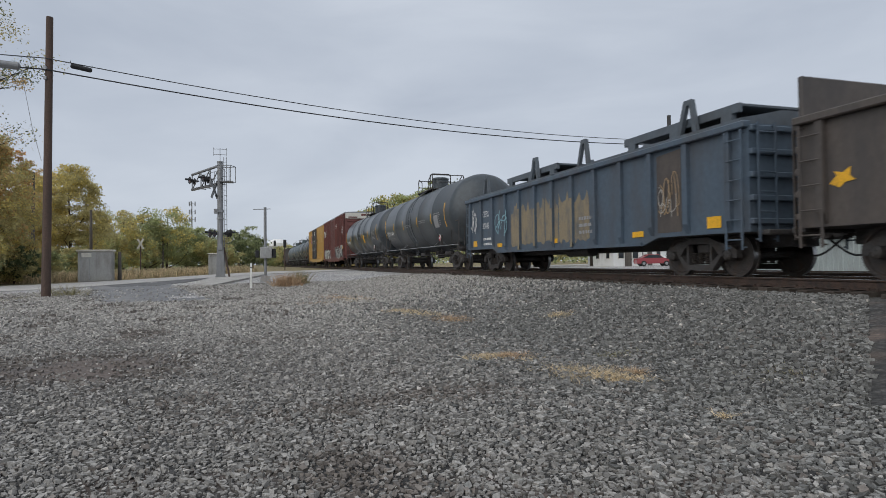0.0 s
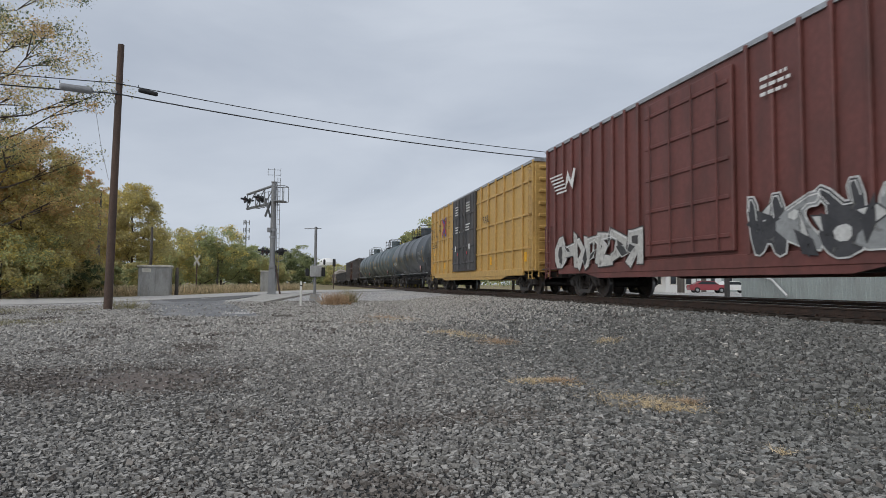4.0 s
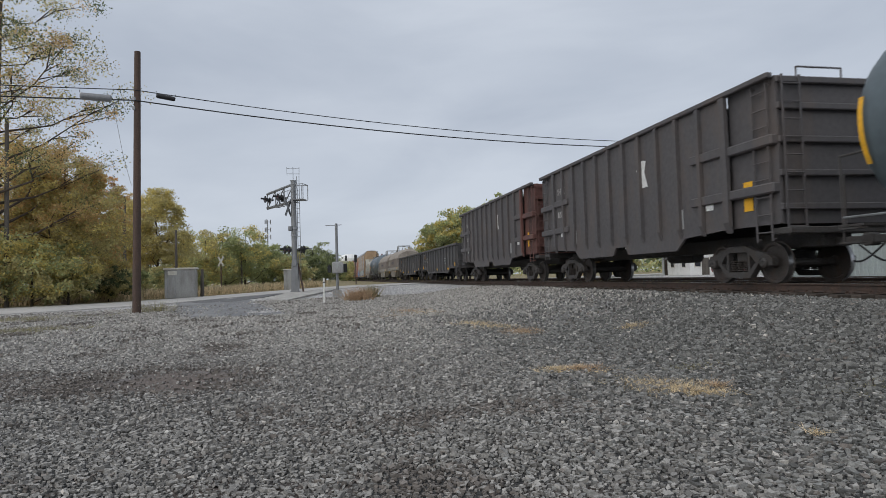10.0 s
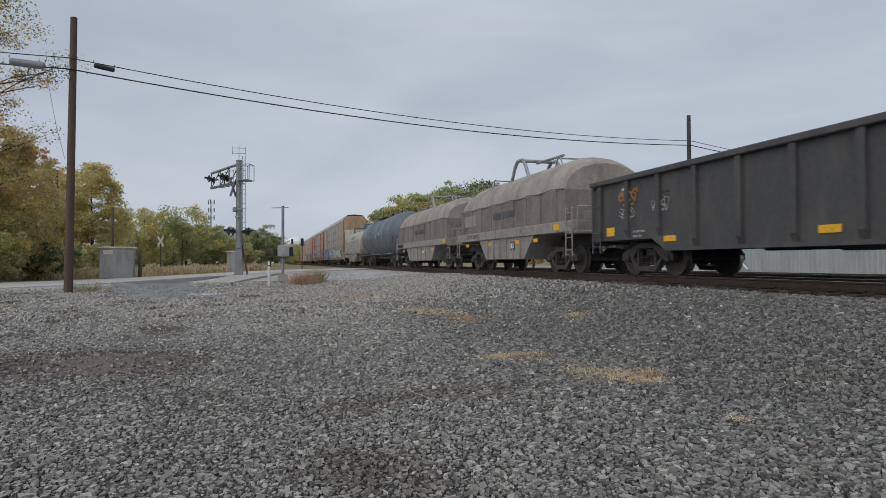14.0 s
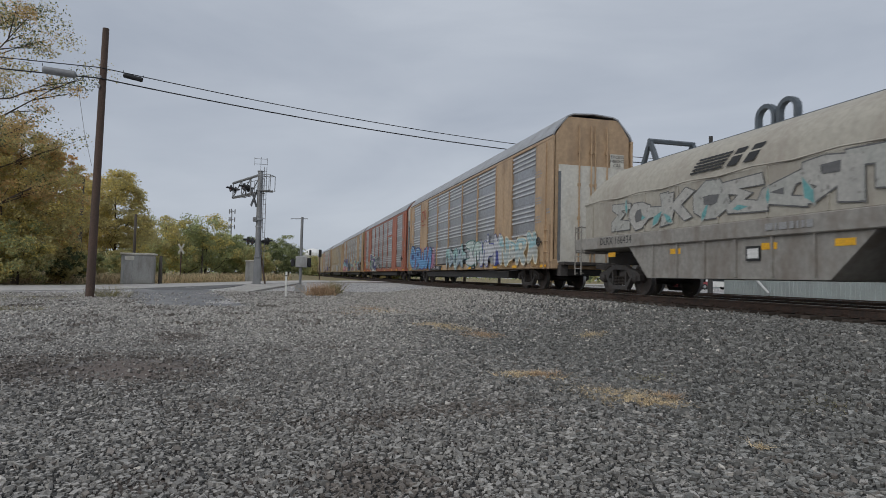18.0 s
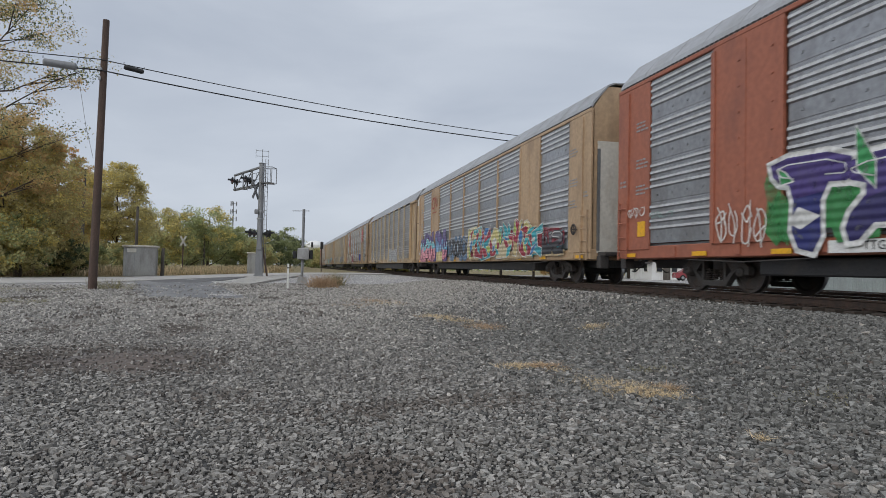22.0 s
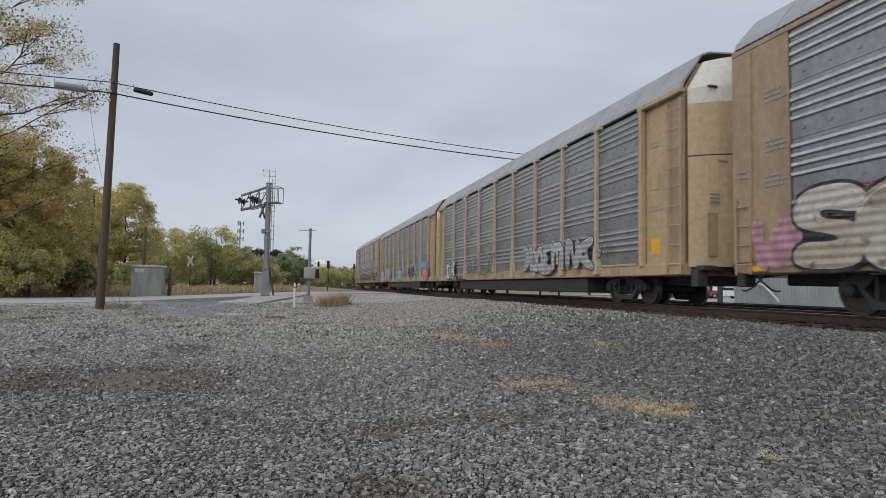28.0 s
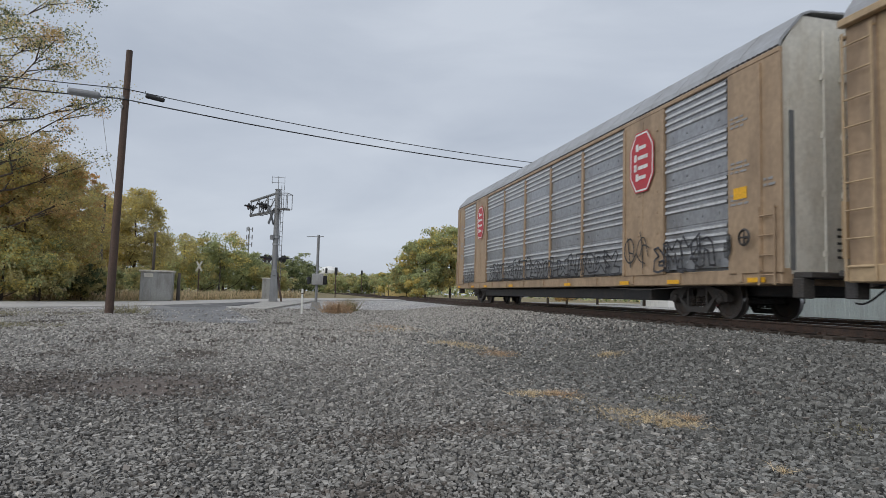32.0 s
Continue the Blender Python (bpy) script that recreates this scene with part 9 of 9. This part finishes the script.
def build_grass():
    straw = "dry straw-coloured grass tuft in the gravel"
    for k, (x, y, rx, ry, n, h, m) in enumerate(((3.42, 6.35, 0.34, 0.42, 700, 0.07, M_STRAW), (3.62, 5.95, 0.42, 0.36, 1100, 0.08, M_STRAW), (3.80, 5.68, 0.3, 0.2, 450, 0.06, M_STRAW), (4.06, 5.92, 0.10, 0.12, 130, 0.10, M_RUSTWEED),
                                                 (3.05, 7.62, 0.34, 0.22, 650, 0.06, M_STRAW), (3.32, 7.52, 0.24, 0.2, 350, 0.09, M_RUSTWEED), (3.42, 7.2, 0.26, 0.16, 260, 0.05, M_STRAW),
                                                 (3.80, 15.6, 0.5, 0.7, 900, 0.09, M_STRAW), (4.05, 14.4, 0.5, 0.8, 800, 0.08, M_STRAW), (4.2, 12.9, 0.4, 0.7, 700, 0.10, M_RUSTWEED), (3.0, 22.6, 0.9, 1.6, 900, 0.10, M_RUSTWEED), (3.4, 21.2, 0.7, 1.2, 600, 0.08, M_STRAW), (2.3, 20.0, 0.8, 0.9, 300, 0.08, M_RUSTWEED),
                                                 (3.62, 4.07, 0.06, 0.06, 34, 0.07, M_STRAW), (5.81, 10.9, 0.25, 0.3, 200, 0.1, M_STRAW), (4.6, 7.1, 0.35, 0.2, 120, 0.05, M_WEED), (5.2, 5.0, 0.3, 0.3, 120, 0.05, M_WEED))):
        tuft(100 + k, x, y, rx, ry, int(n * 1.7), h * 0.75, m, "dry_grass_tuft", straw if m is M_STRAW else "rust-brown dried weed tuft in the gravel")
    tuft(130, 1.75, 31.0, 0.65, 0.6, 900, 0.6, M_RUSTWEED, "dried_bush", "rust-brown dried bush at the edge of the ballast", 0.6)
    tuft(131, 2.5, 32.4, 0.4, 0.4, 350, 0.7, M_WEED, "dried_bush", "grey-green weed beside the dried bush", 0.5)
    tuft(132, -7.2, 28.6, 0.8, 0.6, 220, 0.5, M_WEED, "weed", "thin weeds at the foot of the utility pole", 0.7)
    tuft(133, -8.6, 20.4, 1.6, 1.2, 1500, 0.12, M_WEED, "turf_patch", "dull green turf patch in the gravel", 0.9)
    tuft(134, -11.5, 27.0, 3.0, 1.5, 2500, 0.12, M_WEED, "turf_patch", "dull green verge by the road", 0.9)
    # tall dry verge beyond the road
    rng = np.random.default_rng(55)
    n = 40000
    t = rng.uniform(0, 1, n)
    off = rng.gamma(1.6, 3.2, n)
    x = -30 + t * 31 - off * 0.70
    y = 34.5 + t * 33 + t * 0.5 + off * 0.72
    c = np.stack([x, y, np.array([ground_z(a, b) for a, b in zip(x, y)]) - 0.02], 1)
    v, f = blades(rng, c, 0.8, 0.022, 0.35)
    idx = (rng.uniform(size=n) < np.clip(0.25 + off * 0.03, 0, 0.8)).astype(int)
    tagged(new("verge_grass", quick_mesh("verge_grass", v, f, [M_STRAW, M_WEED], idx)), "tall dry grass and weeds along the far verge", "grass", kind="stuff")


# ---- stones ----
def stone_field(rng, step, az, d, extra):
    """Places of stones in a wedge of bearings and a span of distances: a loose grid, and a share of extra ones thrown over it."""
    n = int(2 * d[1] / step)
    g = (np.arange(n) - n / 2) * step
    x, y = (v.ravel() for v in np.meshgrid(g, g))
    x = x + rng.uniform(-0.42, 0.42, x.shape) * step + (np.arange(len(x)) // n % 2) * step * 0.5
    y = y + rng.uniform(-0.42, 0.42, y.shape) * step
    more = rng.uniform(size=len(x)) < extra
    x, y = np.concatenate([x, x[more] + rng.uniform(-0.5, 0.5, int(more.sum())) * step]), np.concatenate([y, y[more] + rng.uniform(-0.5, 0.5, int(more.sum())) * step])
    a, r = np.degrees(np.arctan2(x, y)) % 360, np.hypot(x, y)
    keep = ((a - az[0]) % 360 < (az[1] - az[0]) % 360) & (r > d[0]) & (r < d[1]) & (x < 9.85)
    return x[keep], y[keep]


def stone_mesh(rng, name, x, y, size, flat, corners):
    """Angular flat-topped stones: a jittered slab each, four or three corners round."""
    n = len(x)
    z = np.array([ground_z(a, b) + 0.035 * noise.noise(Vector((a * 0.45, b * 0.45, 3.1))) for a, b in zip(x, y)])
    k = corners
    turn = np.arange(k) * 2 * math.pi / k
    ring = np.stack([np.cos(turn), np.sin(turn)], 1)
    v = np.zeros((n, 2 * k, 3))
    jit = rng.uniform(0.72, 1.28, (n, k, 1))
    long = np.stack([rng.uniform(1.0, 1.6, n), rng.uniform(0.65, 1.0, n)], 1)[:, None, :]
    v[:, :k, :2] = ring[None] * jit * long
    v[:, k:, :2] = v[:, :k, :2] * rng.uniform(0.75, 1.05, (n, k, 1))
    v[:, :k, :2] *= rng.uniform(0.5, 0.95, (n, 1, 1))
    v[:, :k, 2] = -flat * rng.uniform(0.8, 1.2, (n, k))
    v[:, k:, 2] = flat * rng.uniform(0.55, 1.25, (n, k))
    v *= size[:, None, None]
    ang, tilt, roll = rng.uniform(0, 2 * np.pi, n), rng.normal(size=n) * 0.24, rng.normal(size=n) * 0.24
    for i, j, a in ((1, 2, tilt), (0, 2, roll), (0, 1, ang)):
        c, s = np.cos(a)[:, None], np.sin(a)[:, None]
        p, q = v[:, :, i] * c - v[:, :, j] * s, v[:, :, i] * s + v[:, :, j] * c
        v[:, :, i], v[:, :, j] = p, q
    v += np.stack([x, y, z + size * flat * rng.uniform(0.55, 1.1, n)], 1)[:, None, :]
    quads = [(i, (i + 1) % k, (i + 1) % k + k, i + k) for i in range(k)]
    if k == 4:
        faces = np.array(quads + [(4, 5, 6, 7)])
    else:
        faces = np.array([t for a, b, c, e in quads for t in ((a, b, c), (a, c, e))] + [(3, 4, 5)])
    f = (faces[None] + 2 * k * np.arange(n)[:, None, None]).reshape(-1, faces.shape[1])
    # what kind of stone lies where
    kind = rng.choice(3, n, p=(0.955, 0.014, 0.031))
    kind[(kind == 0) & (rng.normal(2.9, 1.0, n) < x)] = 3
    kind[((kind == 0) & (rng.normal(11.8, 3.0, n) < y)) | ((kind == 3) & (rng.normal(18, 4.0, n) < y))] = 4
    rust = (kind != 1) & (np.array([noise.noise(Vector((a * 0.8, b * 0.8, 9.0))) for a, b in zip(x, y)]) + rng.normal(0, 0.2, n) > 0.62 + 0.12 * np.clip(x - 2, -2, 3))
    rust |= (((x + 2.6) / 2.3) ** 2 + ((y - 8.9) / 1.5) ** 2 < rng.normal(0.7, 0.4, n)) & (rng.uniform(size=n) < 0.7)
    kind[rust] = 2
    me = quick_mesh(name, v.reshape(-1, 3), f, [M_STONE, M_STONEPALE, M_STONERUST, M_BALLAST, M_STONEDUST], np.repeat(kind, len(faces)))
    tagged(new(name, me), "loose angular grey crushed stone", "gravel", kind="stuff")


def build_stones():
    rng = np.random.default_rng(77)
    bald = lambda x, y: (((x + 2.05) / 1.15) ** 2 + ((y - 8.75) / 0.95) ** 2 < rng.normal(0.9, 0.35, len(x))) & (rng.uniform(size=len(x)) < 0.9)
    lump = lambda n: np.clip(rng.lognormal(0, 0.34, n), 0.5, 1.9)
    x, y = stone_field(rng, 0.035, (-30, 58), (2.6, 6.2), 0.3)
    side = np.clip((x - 0.5) / 4.5, 0, 1)
    size = 0.0148 * lump(len(x)) * (1 + 0.2 * side)
    keep = rng.uniform(size=len(x)) > 0.15 * side
    stone_mesh(rng, "ballast_stones", x[keep], y[keep], size[keep], 0.55, 4)
    x, y = stone_field(rng, 0.041, (-30, 52), (6.1, 14.5), 0.3)
    side = np.clip((x - 0.5) / 4.5, 0, 1)
    size = 0.0175 * lump(len(x)) * (1 + 0.2 * side)
    keep = (rng.uniform(size=len(x)) > 0.15 * side) & ~bald(x, y)
    stone_mesh(rng, "ballast_stones", x[keep], y[keep], size[keep], 0.62, 3)
    # the farther lot and the shoulder of the track
    x, y = stone_field(rng, 0.085, (-29, 42), (14.4, 34.0), 0.1)
    size = 0.024 * lump(len(x))
    apron = (y > 23.6) & (np.abs(x + 3.0 + 0.235 * (y - 23.4)) < 1.9 + rng.normal(0, 0.22, len(x)))
    keep = ~((apron & (rng.uniform(size=len(x)) < 0.93)) | (y - 0.72 * x > 41))
    stone_mesh(rng, "ballast_stones", x[keep], y[keep], size[keep], 0.8, 3)
    # all round the standpoint
    for step, az, d in ((0.05, (58, 330), (0.3, 7.0)), (0.042, (-30, 58), (0.3, 2.62))):
        x, y = stone_field(rng, step, az, d, 0.2)
        stone_mesh(rng, "ballast_stones", x, y, 0.42 * step * lump(len(x)), 0.56, 3)


# ---- beyond the tracks ----
def build_far_side():
    sh = base("metal_shed", pose(30.0, 22.0, 0), "long pale grey-green corrugated metal shed beyond the tracks", "shed")
    z = ground_z(30, 22)
    wall = Shape()
    line = []
    y = -16.0
    k = 0
    while y < 15.0:
        line += [(0.0, y), (0.0, y + 0.14), (-0.03, y + 0.17), (-0.03, y + 0.23), (0.0, y + 0.26)]
        y += 0.3
    pts = [(a, b, z) for a, b in line] + [(a, b, z + 3.3) for a, b in line]
    n = len(line)
    wall.add(pts, [(i, i + 1, i + 1 + n, i + n) for i in range(n - 1)])
    part("wall", wall, M_GREYWALL, sh, "corrugated pale metal wall")
    part("inner_body", Shape().box((4.05, -0.5, z + 1.65), (8.0, 31.0, 3.3)), M_GREYWALL, sh)
    part("roof", Shape().prism([(-0.4, z + 3.3), (4.05, z + 4.2), (8.5, z + 3.3), (8.5, z + 3.2), (4.05, z + 4.1), (-0.4, z + 3.2)], -16.3, 15.3), M_GALV, sh, "low-pitched metal roof")
    part("gutter", Shape().box((-0.45, -0.5, z + 3.2), (0.14, 31.4, 0.14), 0.02), M_GALV, sh)
    part("downpipe", Shape().pipe([(-0.4, 13.4, z + 3.2), (-0.2, 13.2, z + 1.6), (-0.25, 12.0, z + 1.25), (-0.4, 10.6, z + 0.25)], 0.07, 8), M_PIPEWHITE, sh, "bent white downpipe")
    part("awning", Shape().prism([(-0.02, z + 2.25), (-0.55, z + 1.9), (-0.55, z + 1.8), (-0.02, z + 1.8)], 2.2, 3.6), M_GREYWALL, sh, "small metal awning")
    def house(x, y, w, d, h, turn, wallm, label):
        hs = base("house", pose(x, y, 0, 0, 0, turn), label, "house", "houses")
        z = ground_z(x, y)
        part("wall", Shape().prism([(-w / 2, z), (w / 2, z), (w / 2, z + h), (0, z + h + w * 0.32), (-w / 2, z + h)], -d / 2, d / 2), wallm, hs, "pale clapboard wall")
        for sgn in (-1, 1):
            part("roof", Shape().prism([(sgn * (w / 2 + 0.4), z + h - 0.18), (0, z + h + w * 0.32 + 0.04), (0, z + h + w * 0.32 + 0.18), (sgn * (w / 2 + 0.4), z + h - 0.04)], -d / 2 - 0.35, d / 2 + 0.35), M_ROOFDARK, hs, "dark shingled roof slope")
        for yy in (-d / 4, d / 4):
            wdw = part("window", Shape().box((-w / 2 - 0.02, yy, z + 1.6), (0.08, 1.0, 1.3), 0.01), M_ENDWHITE, hs)
            part("pane", Shape().box((-w / 2 - 0.065, yy, z + 1.6), (0.01, 0.8, 1.1)), M_GLASS, wdw)
        for xx in (-w / 4, w / 4):
            wdw = part("window", Shape().box((xx, -d / 2 - 0.02, z + 1.6), (0.9, 0.08, 1.3), 0.01), M_ENDWHITE, hs)
            part("pane", Shape().box((xx, -d / 2 - 0.065, z + 1.6), (0.7, 0.01, 1.1)), M_GLASS, wdw)
        part("door", Shape().box((0, -d / 2 - 0.03, z + 1.05), (0.95, 0.06, 2.1), 0.01), M_POLEGREY, hs)
    house(54, 80, 7, 9, 2.8, 12, M_HOUSEWHITE, "white clapboard house with a dark roof beyond the tracks")
    house(46.5, 71, 4, 6, 2.2, -6, M_HOUSEWHITE, "small white outbuilding beyond the tracks")
    house(70, 92, 9, 14, 3.0, 30, M_GREYWALL, "pale low building beyond the tracks")
    # parked car
    def parked(x, y, turn, paint, label):
        c = base("parked_car", pose(x, y, ground_z(x, y) + 0.03, 0, 0, turn), label, "car", "parked cars")
        body = [(-2.15, 0.35), (-2.2, 0.75), (-1.95, 0.92), (-1.1, 0.98), (-0.5, 1.40), (0.85, 1.43), (1.6, 1.0), (2.1, 0.92), (2.2, 0.6), (2.12, 0.3)]
        part("body", Shape().prism(body, -0.82, 0.82, "x"), paint, c, smooth=True)
        glass = [(-0.98, 1.0), (-0.48, 1.34), (0.8, 1.36), (1.4, 1.02)]
        for sx in (-1, 1):
            part("side_window", Shape().prism(glass, sx * 0.825, sx * 0.835, "x"), M_GLASS, c)
            for yy in (-1.35, 1.35):
                wh = part("wheel", Shape().lathe([(-0.1, 0.18), (-0.1, 0.3), (-0.06, 0.33), (0.06, 0.33), (0.1, 0.3), (0.1, 0.18)], "x", (sx * 0.76, yy, 0.33), 20), M_TYRE, c, smooth=True)
                part("rim", Shape().lathe([(sx * 0.1, 0.0), (sx * 0.09, 0.19)], "x", (sx * 0.76, yy, 0.33), 14), M_GALV, wh)
            part("headlight", Shape().box((sx * 0.6, -2.17, 0.68), (0.3, 0.08, 0.14), 0.02), M_ENDWHITE, c)
            part("tail_light", Shape().box((sx * 0.62, 2.17, 0.75), (0.28, 0.06, 0.14), 0.02), M_LENS, c)
        part("windscreen", Shape().add([(-0.68, -1.02, 1.0), (0.68, -1.02, 1.0), (0.62, -0.52, 1.36), (-0.62, -0.52, 1.36)], [(0, 1, 2, 3)]), M_GLASS, c)
    parked(47.0, 64.0, 70, M_CARRED, "red saloon car parked beside the houses")
    parked(52.0, 66.0, 80, M_HOUSEWHITE, "white car parked beside the houses")
    # yellow dome tank, water tower, cell mast, far signal
    a = radians(8.9)
    d = 95
    s = Shape().lathe([(-0.4, 2.2), (1.0, 2.2), (1.7, 2.0), (2.4, 1.4), (2.8, 0.6), (2.9, 0.0)], "z", (d * math.sin(a), d * math.cos(a), 0), 24)
    thing("dome_tank", s, surface("pale_yellow_paint", (0.5, 0.38, 0.15), 0.6, 0, (0.4, 0.32, 0.16), 1.5, 0.5, 0.8), "pale yellow domed storage tank beside the line", "storage tank", smooth=True)
    a = radians(2.43)
    d = 420
    x, y = d * math.sin(a), d * math.cos(a)
    tz = 0.38 + d * math.tan(radians(2.3))
    tower = base("water_tower", pose(x, y, 0), "white water tower far down the line", "water tower")
    part("bowl", Shape().lathe([(tz - 8.4, 1.2), (tz - 7.0, 4.6), (tz - 4.8, 6.6), (tz - 3, 6.6), (tz - 1.2, 4.9), (tz - 0.3, 2.4), (tz, 0.0)], "z", (0, 0, 0), 28), M_HOUSEWHITE, tower, smooth=True)
    part("stem", Shape().rod((0, 0, -1), (0, 0, tz - 8.2), 1.2, 16), M_HOUSEWHITE, tower, smooth=True)
    a = radians(-4.72)
    d = 230
    x, y = d * math.sin(a), d * math.cos(a)
    tz = 0.38 + d * math.tan(radians(5.45))
    mast = base("cell_mast", pose(x, y, 0), "grey mobile-phone mast above the far trees", "mast")
    part("pole", Shape().rod((0, 0, -1), (0, 0, tz), 0.3, 10, 0.15), M_ALU, mast, smooth=True)
    for k, zz in enumerate((tz - 0.6, tz - 3.4, tz - 6.0)):
        for b in range(3):
            an = b * 2.09 + 0.4
            part("antenna", Shape().box((1.1 * math.cos(an), 1.1 * math.sin(an), zz), (0.35, 0.35, 1.6), 0.05).rod((0, 0, zz), (1.1 * math.cos(an), 1.1 * math.sin(an), zz), 0.08, 6), M_ALU, mast)
    for az, d, el, lab in ((3.05, 75, 2.2, "black railway signal beside the far track"), (5.4, 120, 2.0, "dark line-side signal post down the line")):
        a = radians(az)
        x, y = d * math.sin(a), d * math.cos(a)
        tz = 0.38 + d * math.tan(radians(el))
        s = base("line_signal", pose(x, y, 0), lab, "signal", "line signals")
        part("post", Shape().rod((0, 0, -0.5), (0, 0, tz), 0.06, 8), M_POLE, s)
        part("signal_head", Shape().box((0, -0.08, tz - 0.45), (0.35, 0.25, 0.9), 0.05), M_SIGBLACK, s)


# ---- what moves ----
def motions():
    for car, y in TRAIN:
        walk(car, [(t, pose(TRACK_X, y - SPEED * t, 0)) for t in (0.0, 8.0, 16.0, 24.0, 32.0)])


build_ground()
build_road()
build_train()
build_poles()
build_signals()
build_far_side()
build_trees()
build_grass()
build_stones()
build_track(TRACK_X, True, "near railway track with rusty rails and dark wooden ties")
build_track(TRACK_X + 4.4, False, "second railway track with rusty rails")
motions()
